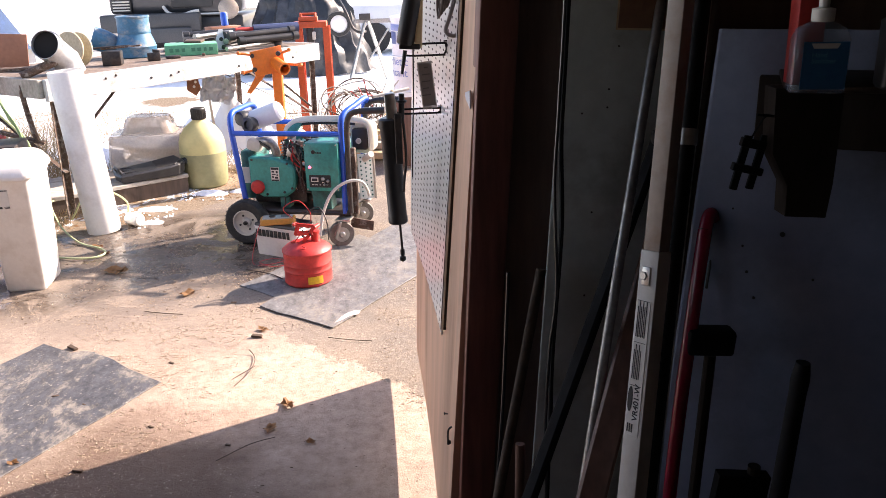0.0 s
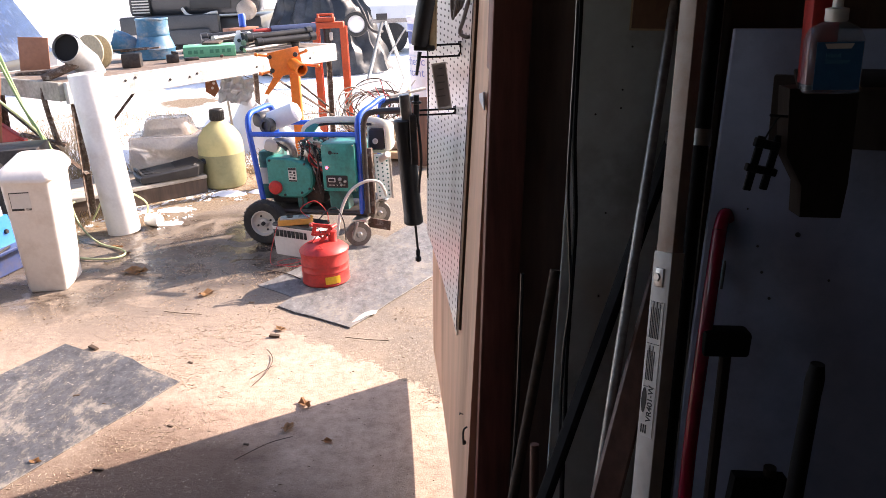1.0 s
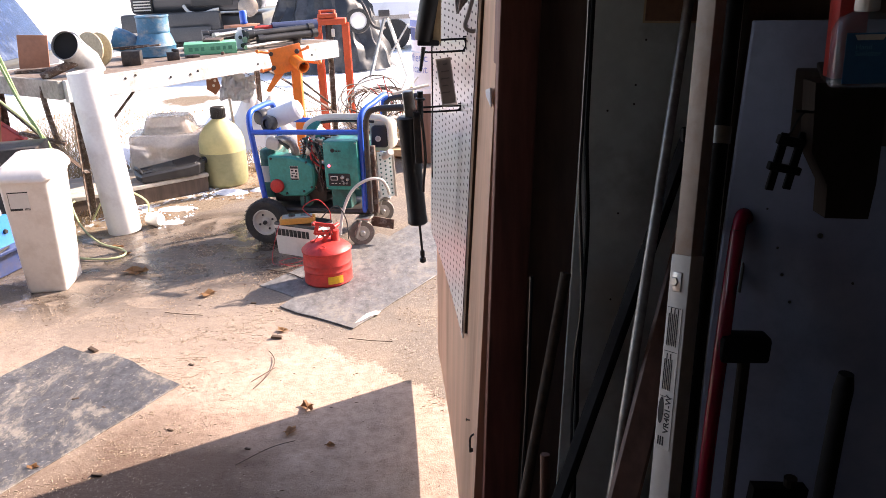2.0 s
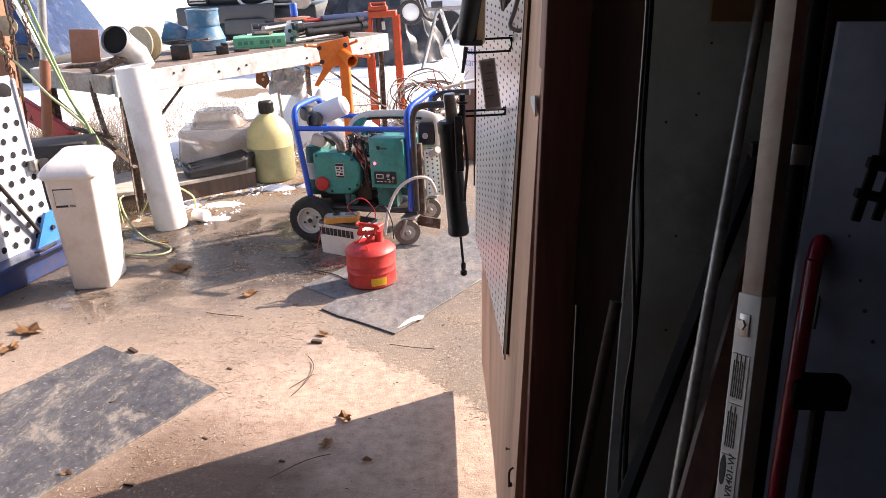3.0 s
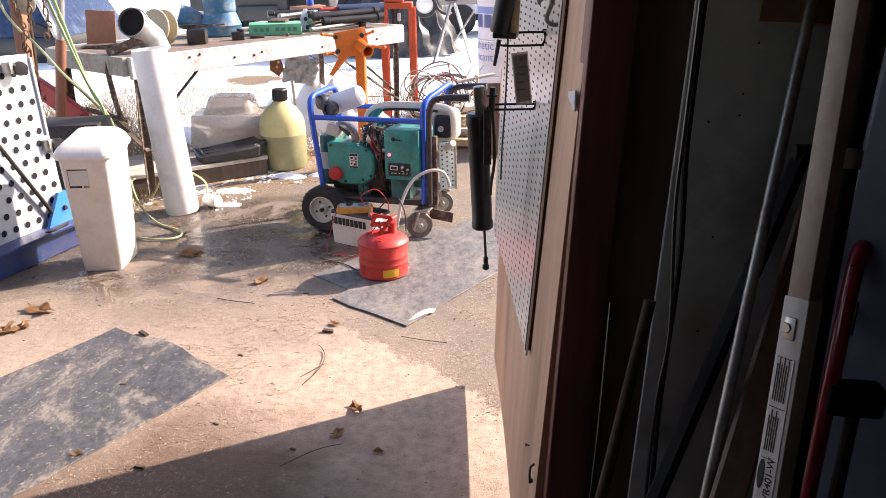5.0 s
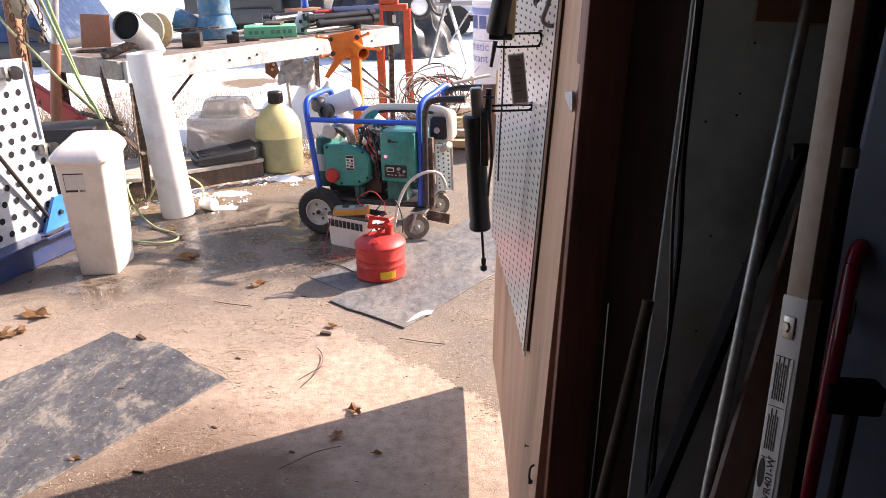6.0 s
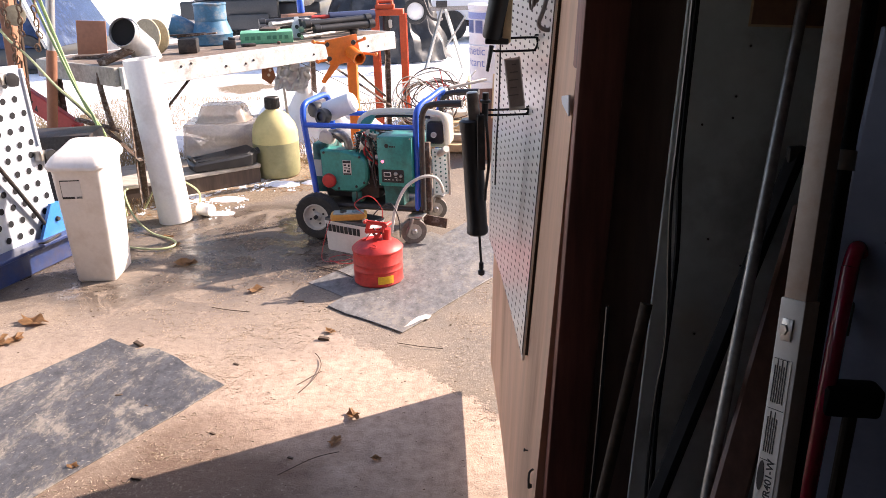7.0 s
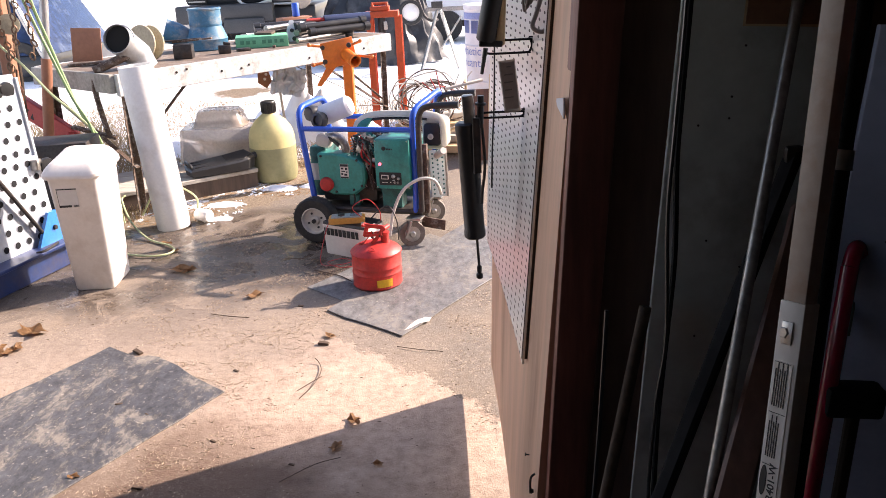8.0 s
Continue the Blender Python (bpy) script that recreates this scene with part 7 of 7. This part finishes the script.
# ---------------------------------------------------------------- tools leaning inside
def make_inside():
    # steel rod leaning on the wall
    a, b = V(0.246, 0.942, 0.12), V(0.553, 1.446, 1.49)
    d = (b - a).normalized()
    solo("steel_rod", rod(a - d * 0.12, b + d * 0.06, 0.0095, 16), M_ROD, "dull steel rod leaning against the shed wall", "rod")
    # telescoping support pole with its label
    o = V(0.317, 0.857, 0.0)
    up = V(0.112, 0.223, 1.0).normalized()
    xax = V(0.52, -0.85, 0)
    xax = (xax - up * xax.dot(up)).normalized()
    nax = up.cross(xax).normalized()
    if nax.y > 0:
        nax = -nax
    m = Matrix(((xax.x, nax.x, up.x, o.x), (xax.y, nax.y, up.y, o.y), (xax.z, nax.z, up.z, o.z), (0, 0, 0, 1)))
    t = thing("support_pole", m, "white steel support pole with a bolted sleeve and printed label", "support pole")
    zs = 1.175
    part("sleeve", box(0.037, 0.03, zs, (0.0185, -0.012, zs / 2), None, 0.0015), M_WHITESTEEL, t, "white painted lower sleeve")
    part("inner_pole", box(0.0325, 0.025, 1.05, (0.0185, -0.012, zs + 0.50), None, 0.0015), M_CREAMRUST, t, "cream upper pole with rust at the edge")
    bolt = part("bolt", ring_disc((0.0125, 0.003, 1.134), (0, 1, 0), [(0.0075, 0), (0.0075, 0.004), (0.0065, 0.005)], 6), M_STEEL, t, "hexagonal steel bolt")
    part("clip", box(0.016, 0.003, 0.030, (0.0165, 0.004, 1.134), None, 0.001), M_STEEL, bolt)
    lb = part("label", box(0.0255, 0.001, 0.222, (0.018, 0.0036, 0.984), None, 0), M_PAPER, t, "long printed paper label")
    bm = bmesh.new()
    for z0, n, h in ((1.060, 6, 0.062), (0.990, 5, 0.06)):
        for i in range(n):
            box(0.0014, 0.0006, h * (0.95 if i % 2 else 0.8), (0.0075 + i * 0.0034, 0.0044, z0 + (0.004 if i % 2 else 0)), None, 0, bm)
    for z in (1.094, 1.026, 0.955):
        box(0.024, 0.0006, 0.0008, (0.0165, 0.0044, z), None, 0, bm)
    ring_disc((0.0085, 0.0040, 0.932), (0, 1, 0), [(0.005, 0), (0.005, 0.0008)], 20, bm)
    for v in bm.verts:
        if abs(v.co.x - 0.0085) < 0.0052 and abs(v.co.z - 0.932) < 0.0052 and v.co.y > 0.0039 and abs((v.co.x - 0.0085) ** 2 + (v.co.z - 0.932) ** 2 - 0.000025) < 1e-6:
            v.co.z = 0.932 + (v.co.z - 0.932) * 4.2
    for i in range(3):
        box(0.0022, 0.0006, 0.014, (0.0085 + i * 0.0045, 0.0044, 0.885), None, 0, bm)
    part("print", bm, M_INK, lb, "black print bars and emblem")
    bm = text_mesh("VR401-W", 0.0145, 0.00035)
    q = Matrix(((0, -1, 0, 0.0262), (0, 0, 1, 0.0046), (1, 0, 0, 0.898), (0, 0, 0, 1)))
    for v in bm.verts:
        v.co = q @ V(v.co.x * 1.02, v.co.y, 0)
    part("lettering", bm, M_INK, lb, "black model number lettering")
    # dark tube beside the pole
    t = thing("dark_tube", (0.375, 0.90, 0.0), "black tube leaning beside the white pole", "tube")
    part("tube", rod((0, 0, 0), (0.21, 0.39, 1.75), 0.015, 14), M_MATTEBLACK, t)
    part("end_cap", rod((0.206, 0.383, 1.72), (0.211, 0.392, 1.76), 0.017, 14), M_BLACK, t)
    part("clamp", rod((0.155, 0.288, 1.29), (0.158, 0.294, 1.316), 0.018, 14), M_STEEL, t, "small steel clamp")
    solo("grey_strip", beam((0.405, 0.955, 0.0), (0.60, 1.315, 1.75), 0.02, 0.006, 0.001), M_STEEL, "thin grey metal strip leaning on the wall", "strip")
    # dark plank between rod and pole
    bm = beam((0.058, 0.61, 0.02), (0.585, 1.405, 1.17), 0.05, 0.018, 0.005, roll=20)
    solo("wooden_plank", bm, M_BOARD, "dark brown wooden plank leaning against the wall", "plank")
    # black strut and thin sticks
    t = thing("black_strut", (0.02, 1.0, 0.01), "black steel strut leaning across the wall", "strut")
    part("bar", beam((0, 0, 0), (0.535, 0.40, 1.26), 0.026, 0.02, 0.004), M_MATTEBLACK, t)
    part("lug", box(0.03, 0.02, 0.03, (0.53, 0.395, 1.25), None, 0.006), M_IRON, t)
    solo("spade_shaft", rod((0.11, 1.18, 0.0), (0.332, 1.41, 1.0), 0.0105, 12), M_BARK, "dark wooden tool shaft leaning in the corner", "tool shaft")
    solo("spade_shaft", rod((0.252, 1.17, 0.0), (0.269, 1.255, 0.70), 0.011, 12, None, 0.009), M_BOARD, "pale-tipped wooden stick leaning in the corner", "stick")
    # cables hanging along the wall
    solo("black_cable", tube([(0.36, 1.33, 2.3), (0.359, 1.32, 1.6), (0.356, 1.31, 1.52), (0.35, 1.31, 1.36), (0.348, 1.31, 1.27), (0.352, 1.31, 1.12), (0.343, 1.31, 0.94), (0.338, 1.31, 0.83), (0.337, 1.31, 0.70), (0.333, 1.31, 0.53), (0.33, 1.31, 0.0)], 0.0045, 8), M_MATTEBLACK, "black cable hanging down the wall", "cable")
    solo("black_cable", tube([(0.358, 1.30, 2.3), (0.35, 1.30, 1.6), (0.34, 1.295, 1.34), (0.335, 1.295, 1.20), (0.342, 1.295, 1.0), (0.331, 1.295, 0.88), (0.325, 1.295, 0.72), (0.328, 1.295, 0.55), (0.32, 1.295, 0.0)], 0.003, 7), M_CABLE, "thin black cable hanging down the wall", "cable")
    solo("black_cable", tube([(0.265, 1.40, 1.0), (0.252, 1.38, 0.75), (0.238, 1.36, 0.58), (0.222, 1.34, 0.42), (0.20, 1.32, 0.0)], 0.004, 7), M_CABLE, "thin black cable by the post", "cable")
    # faded print on the board
    t = thing("faded_print", (0.545, 1.448, 1.455), "faded brown print pinned to the painted board", "print")
    part("sheet", box(0.15, 0.002, 0.20, (0.012, 0.001, 0.10), pose(0, 0, 0, 0, 3, 0)), M_PHOTO, t)
    part("border", box(0.156, 0.0015, 0.206, (0.012, 0.004, 0.099), pose(0, 0, 0, 0, 3, 0)), M_CARD, t)
    bm = box(0.06, 0.001, 0.02, (0.03, -0.005, 0.06), pose(0, 0, 0, 0, 3, 0), 0.004)
    box(0.012, 0.001, 0.018, (0.012, -0.004, 0.042), None, 0, bm)
    part("ink", bm, M_INK, t)
    for x, z in ((0.482, 1.425), (0.466, 1.345), (0.464, 1.31), (0.415, 1.30), (0.44, 1.10), (0.5, 1.05), (0.43, 0.92)):
        solo("nail_head", ring_disc((x + LEAN * (z - 1.0) * 0, 1.456, z), (0, -1, 0), [(0.0021, 0), (0.0017, 0.002)], 8), M_IRON, "dark nail head in the painted board", "nail", "nails in the boards")
    for x, z, r_ in ((0.748, 1.10, 0.005), (0.69, 1.07, 0.0025), (0.70, 1.02, 0.003), (0.715, 0.97, 0.003), (0.67, 1.14, 0.002), (0.80, 1.02, 0.0025)):
        solo("nail_head", ring_disc((x, 1.356 - 0.55 * (x - 0.605) - 0.0075, z), (-0.55, -1, 0), [(r_, 0), (r_ * 0.8, 0.002)], 10), M_INK, "dark nail head in the painted board", "nail", "nails in the boards")
    # red bar, with a thin stick
    t = thing("pry_bar", (0.505, 1.09, 0.02), "glossy dark red pry bar leaning on the board", "pry bar")
    part("shaft", tube([(0, 0, 0), (0.045, 0.11, 0.58), (0.089, 0.18, 0.93), (0.117, 0.225, 1.08)], 0.0135, 12, 5), M_REDBAR, t)
    part("hooked_end", tube([(0.117, 0.225, 1.08), (0.124, 0.233, 1.10), (0.131, 0.239, 1.106), (0.139, 0.245, 1.095)], 0.0128, 12, 5), M_REDBAR, t)
    solo("thin_stick", rod((0.635, 1.32, 0.98), (0.660, 1.355, 1.14), 0.0028, 8), M_INK, "thin black stick beside the pry bar", "stick")
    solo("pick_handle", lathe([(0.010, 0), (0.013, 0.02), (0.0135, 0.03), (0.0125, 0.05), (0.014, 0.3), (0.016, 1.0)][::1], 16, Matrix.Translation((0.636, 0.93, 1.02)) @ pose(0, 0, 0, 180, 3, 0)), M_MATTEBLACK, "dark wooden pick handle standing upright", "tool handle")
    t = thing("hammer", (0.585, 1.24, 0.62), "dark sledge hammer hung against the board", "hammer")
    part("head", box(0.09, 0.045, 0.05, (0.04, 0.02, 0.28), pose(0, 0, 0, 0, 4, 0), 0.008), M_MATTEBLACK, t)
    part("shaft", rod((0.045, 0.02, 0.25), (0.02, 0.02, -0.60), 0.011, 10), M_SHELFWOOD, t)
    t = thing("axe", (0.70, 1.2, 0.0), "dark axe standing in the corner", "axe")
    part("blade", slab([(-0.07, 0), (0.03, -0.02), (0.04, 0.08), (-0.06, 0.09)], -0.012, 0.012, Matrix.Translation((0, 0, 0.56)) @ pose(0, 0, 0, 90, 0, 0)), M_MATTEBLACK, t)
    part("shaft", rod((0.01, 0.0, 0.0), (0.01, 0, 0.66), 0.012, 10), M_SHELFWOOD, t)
    # corner shelf with bottles
    t = thing("corner_shelf", (0.672, 1.09, 1.186), "small dark wooden bracket shelf", "shelf")
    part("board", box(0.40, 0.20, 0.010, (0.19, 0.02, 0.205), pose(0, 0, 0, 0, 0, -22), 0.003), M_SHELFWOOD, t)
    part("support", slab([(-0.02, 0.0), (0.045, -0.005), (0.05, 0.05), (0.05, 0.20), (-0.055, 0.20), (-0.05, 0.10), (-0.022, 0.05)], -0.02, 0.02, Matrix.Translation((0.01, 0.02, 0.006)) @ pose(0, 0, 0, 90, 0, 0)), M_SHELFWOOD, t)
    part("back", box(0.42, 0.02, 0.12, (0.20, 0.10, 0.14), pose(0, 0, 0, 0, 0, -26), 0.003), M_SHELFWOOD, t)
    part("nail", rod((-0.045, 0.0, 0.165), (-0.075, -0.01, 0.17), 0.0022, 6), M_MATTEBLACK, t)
    t = thing("chain_clip", (0.603, 1.116, 1.212), "small black steel roller clip hanging on a nail", "clip")
    for x in (-0.012, 0.014):
        part("side", beam((x + 0.012, 0, 0.105), (x - 0.006, 0, 0.02), 0.006, 0.012, 0.001), M_MATTEBLACK, t)
    part("crossbar", box(0.05, 0.012, 0.012, (0.002, 0, 0.052), pose(0, 0, 0, 0, 14, 0), 0.002), M_MATTEBLACK, t)
    part("crossbar", box(0.04, 0.012, 0.014, (0.008, 0, 0.092), pose(0, 0, 0, 0, 14, 0), 0.002), M_MATTEBLACK, t)
    part("wire", tube([(0.004, 0, 0.10), (0.02, 0, 0.13), (0.035, 0.0, 0.14)], 0.0015, 5), M_MATTEBLACK, t)
    # pump bottle of blue gel
    t = thing("pump_bottle", pose(0.655, 1.03, 1.395, 0, 0, -12) @ Matrix.Diagonal((0.9, 0.9, 0.86, 1)), "clear pump bottle of blue gel with a white pump", "bottle")
    secs = [[V(x, y, z) for x, y in rounded(w, d, 0.014, 4)] for w, d, z in ((0.078, 0.042, 0), (0.084, 0.046, 0.004), (0.084, 0.046, 0.085), (0.070, 0.04, 0.102), (0.036, 0.03, 0.112), (0.026, 0.026, 0.116))]
    part("bottle", loft(secs), M_CLEARPLASTIC, t)
    part("label", box(0.066, 0.001, 0.075, (0.004, -0.0236, 0.045), None, 0), M_GEL, t, "blue printed label")
    part("print", slab([(-0.014, 0.072), (0.020, 0.072), (0.024, 0.080), (-0.018, 0.080)], 0.0238, 0.0244, pose(0, 0, 0, 90, 0, 0)), M_PAPER, t, "white emblem shape")
    for word, z in (("Hand", 0.0585), ("Sanitizer", 0.049)):
        bm = text_mesh(word, 0.0105)
        for v in bm.verts:
            v.co = V(-0.016 + v.co.x, -0.0244, z + v.co.y)
        part("lettering", bm, M_GELTEXT, t, "pale blue lettering")
    part("pump", lathe([(0.016, 0.112), (0.017, 0.114), (0.017, 0.132), (0.008, 0.134), (0.008, 0.15), (0.014, 0.152), (0.014, 0.17)], 18), M_WHITE, t, "white pump top")
    t = thing("dark_bottle", pose(0.768, 1.0, 1.401, 0, 0, -12), "dark plastic bottle with pale label on the shelf", "bottle")
    part("bottle", loft([[V(x, y, z) for x, y in rounded(w, d, 0.012, 4)] for w, d, z in ((0.07, 0.05, 0), (0.075, 0.055, 0.004), (0.075, 0.055, 0.09), (0.03, 0.03, 0.11), (0.028, 0.028, 0.13))]), M_BLACK, t)
    part("label", box(0.05, 0.001, 0.025, (0, -0.0283, 0.045), None, 0), M_GREYMETAL, t, "grey label")
    solo("red_carton", box(0.04, 0.04, 0.16, (0, 0, 0.08), None, 0.003), M_RED, "red carton behind the bottle on the shelf", "carton", m=pose(0.672, 1.11, 1.395, 0, 0, -6))


M_CREAMRUST = mat("cream_paint_with_rust", (0.36, 0.285, 0.235), 0.5, 0.0, var=0.1, scale=6, bump=0.1, dirt=(0.28, 0.12, 0.05), dirt_amount=0.5, dirt_scale=7)
make_inside()


# ---------------------------------------------------------------- litter
def dead_leaf(x, y, s, seed, label="curled brown dead leaf on the ground"):
    r = random.Random(seed)
    bm = bmesh.new()
    n = 14
    out = []
    for i in range(n):
        a = 2 * math.pi * i / n
        rr = s * (0.55 + 0.45 * (0.5 + 0.5 * math.cos(5 * a + seed)) * r.uniform(0.7, 1.1))
        out.append(V(rr * math.cos(a) * 1.3, rr * math.sin(a) * 0.8, 0.002 + s * 0.55 * abs(math.sin(a * 1.5 + seed)) * r.uniform(0.3, 1.0)))
    mid = [bm.verts.new(p * 0.5 + V(0, 0, s * 0.08)) for p in out]
    rim = [bm.verts.new(p) for p in out]
    c = bm.verts.new((0, 0, s * 0.06))
    for i in range(n):
        bm.faces.new((c, mid[i], mid[(i + 1) % n]))
        bm.faces.new((mid[i], rim[i], rim[(i + 1) % n], mid[(i + 1) % n]))
    bmesh.ops.solidify(bm, geom=bm.faces[:], thickness=0.0012)
    solo("dead_leaf", bm, M_LEAF, label, "leaf", "dead leaves on the apron", m=pose(x, y, 0.002, 0, 0, r.uniform(0, 360)))


for i, (x, y, s) in enumerate(((-2.05, 3.53, 0.075), (-2.10, 3.30, 0.06), (-2.04, 3.34, 0.05), (-1.60, 4.28, 0.06), (-1.55, 4.27, 0.045), (-1.085, 3.89, 0.045), (-0.466, 2.525, 0.032), (-0.425, 2.69, 0.035), (-0.63, 3.40, 0.03),
                               (-1.75, 4.60, 0.03), (-1.84, 4.75, 0.035), (-1.32, 2.38, 0.022), (-0.31, 2.42, 0.02))):
    dead_leaf(x, y, s, i + 1)


def bark(x, y, s, seed):
    r = random.Random(seed)
    bm = box(s * 2.2, s, s * 0.5, (0, 0, s * 0.25), pose(0, 0, 0, 4, 5, 0), s * 0.15, None, 1)
    for v in bm.verts:
        v.co += V(r.uniform(-1, 1), r.uniform(-1, 1), r.uniform(0, 1)) * s * 0.12
    solo("bark_chip", bm, M_BARK, "dark chip of bark on the apron", "bark", "bark chips on the apron", m=pose(x, y, 0.0, 0, 0, r.uniform(-40, 20)))


for i, (x, y, s) in enumerate(((-0.645, 3.325, 0.022), (-1.455, 3.29, 0.024), (-1.08, 2.315, 0.016), (-0.91, 2.58, 0.010), (-0.97, 3.10, 0.011), (-1.36, 2.85, 0.013), (-1.22, 2.77, 0.010), (-0.83, 3.75, 0.012), (-0.60, 2.43, 0.009))):
    bark(x, y, s, i)


def twig(pts, r, label="thin dry twig on the sawdust"):
    solo("twig", tube(pts, r, 5, 4), M_BARK, label, "twig", "twigs on the apron")


twig([(-0.66, 2.86, 0.004), (-0.62, 2.95, 0.012), (-0.61, 3.06, 0.01), (-0.63, 3.14, 0.006), (-0.65, 3.16, 0.02)], 0.0018)
twig([(-0.68, 2.92, 0.004), (-0.63, 2.99, 0.006), (-0.60, 3.02, 0.01)], 0.0013)
twig([(-0.62, 2.33, 0.005), (-0.52, 2.42, 0.008), (-0.44, 2.46, 0.006)], 0.0013)
twig([(-0.32, 3.28, 0.005), (-0.22, 3.24, 0.008), (-0.12, 3.22, 0.006)], 0.0015)
twig([(-1.25, 3.68, 0.005), (-1.15, 3.64, 0.008), (-1.05, 3.62, 0.006)], 0.0018)
twig([(-0.85, 4.22, 0.005), (-0.70, 4.12, 0.010), (-0.62, 4.04, 0.006)], 0.0030)
twig([(-1.05, 4.42, 0.005), (-0.92, 4.38, 0.012), (-0.80, 4.36, 0.006)], 0.0024)


def scatter(name, count, boxes, size, material, label, category, seed, tall=False, clumpy=False, lump=1):
    """Many small slivers in one object."""
    r = random.Random(seed)
    verts, faces = [], []
    for i in range(count):
        x0, x1, y0, y1 = boxes[i % len(boxes)]
        x, y = r.uniform(x0, x1), r.uniform(y0, y1)
        if clumpy and noise.fractal(Vector((x * 4.5, y * 4.5, seed)), 0.6, 2.2, 5) < r.uniform(-0.25, 0.75):
            continue
        z = max(0.0, ground_height(x, y))
        a, l, w = r.uniform(0, math.pi), size * (0.3 + r.random() ** 3 * 1.9), size * r.uniform(0.12, 0.3) * (1 + (lump > 1) * 2)
        k = len(verts)
        if tall:
            h = size * r.uniform(0.6, 1.4)
            dx, dy = r.uniform(-0.95, 0.95) * h, r.uniform(-0.95, 0.95) * h
            w = 0.0026
            verts += [(x - w, y, z - 0.01), (x + w, y, z - 0.01), (x + dx * 0.5 + w * 0.7, y + dy * 0.5, z + h * 0.6), (x + dx * 0.5 - w * 0.7, y + dy * 0.5, z + h * 0.6), (x + dx, y + dy, z + h * 0.9)]
            faces += [(k, k + 1, k + 2, k + 3), (k + 3, k + 2, k + 4)]
            continue
        c, s, t = math.cos(a), math.sin(a), r.uniform(0.001, 0.004) * lump
        top = z + 0.0008 + t * 0.5
        for u, v, hh in ((-1, -1, 0.0005), (1, -1, 0.0005), (1, 1, 0.0005), (-1, 1, 0.0005), (-0.8, -0.7, 1), (0.8, -0.7, 1), (0.8, 0.7, 1), (-0.8, 0.7, 1)):
            verts.append((x + u * l / 2 * c - v * w / 2 * s, y + u * l / 2 * s + v * w / 2 * c, z + 0.0005 if hh < 1 else top))
        faces += [(k + 4, k + 5, k + 6, k + 7), (k, k + 1, k + 5, k + 4), (k + 1, k + 2, k + 6, k + 5), (k + 2, k + 3, k + 7, k + 6), (k + 3, k, k + 4, k + 7)]
    me = bpy.data.meshes.new(name)
    me.from_pydata(verts, [], faces)
    me.materials.append(material)
    tagged(new(name, me), label, category, kind="stuff")


M_CHIPDARK = mat("dark_wood_chips", (0.14, 0.09, 0.055), 0.8, var=0.3, bump=0)
scatter("wood_shavings", 36000, [(-1.3, -0.7, 2.4, 3.6), (-1.5, -0.3, 3.3, 4.4), (-2.0, -0.6, 3.4, 5.0), (-1.6, -0.9, 2.1, 3.4), (-0.1, 0.4, 2.6, 4.6)], 0.0066, M_CHIP, "pale wood shavings strewn over the apron", "wood shavings", 21, clumpy=True)
scatter("bark_crumbs", 2200, [(-2.2, 0.3, 2.0, 5.1), (-2.1, -0.5, 3.6, 5.2)], 0.0062, M_CHIPDARK, "dark crumbs of bark and grit on the apron", "bark crumbs", 22)
scatter("dead_grass", 15000, [(-3.6, -1.9, 6.3, 7.6), (-1.9, -0.7, 6.5, 9.5), (-0.6, 0.6, 7.4, 9.5), (-3.5, -2.2, 5.2, 6.2), (-4.5, -2.5, 7, 10)], 0.05, M_STRAW, "dry yellow dead grass along the yard", "dead grass", 23, True)
scatter("leaf_litter", 1400, [(-2.6, -1.7, 5.15, 5.9), (-1.7, -0.9, 5.7, 6.6)], 0.022, M_LEAF, "brown leaf litter beside the apron", "leaf litter", 24)
scatter("dry_weeds", 2000, [(-4.2, -2.75, 6.0, 7.4), (-3.6, -2.9, 5.6, 6.4)], 0.42, M_STRAW, "tall dry yellow weeds at the yard's edge", "weeds", 25, True)
scatter("snow_crumbs", 620, [(-1.60, -1.28, 5.74, 5.98), (-1.60, -1.28, 5.74, 5.98), (-1.9, -1.55, 5.1, 5.65)], 0.018, M_SNOW, "loose icy crumbs of old snow on the ground", "snow crumbs", 26, clumpy=True, lump=4)
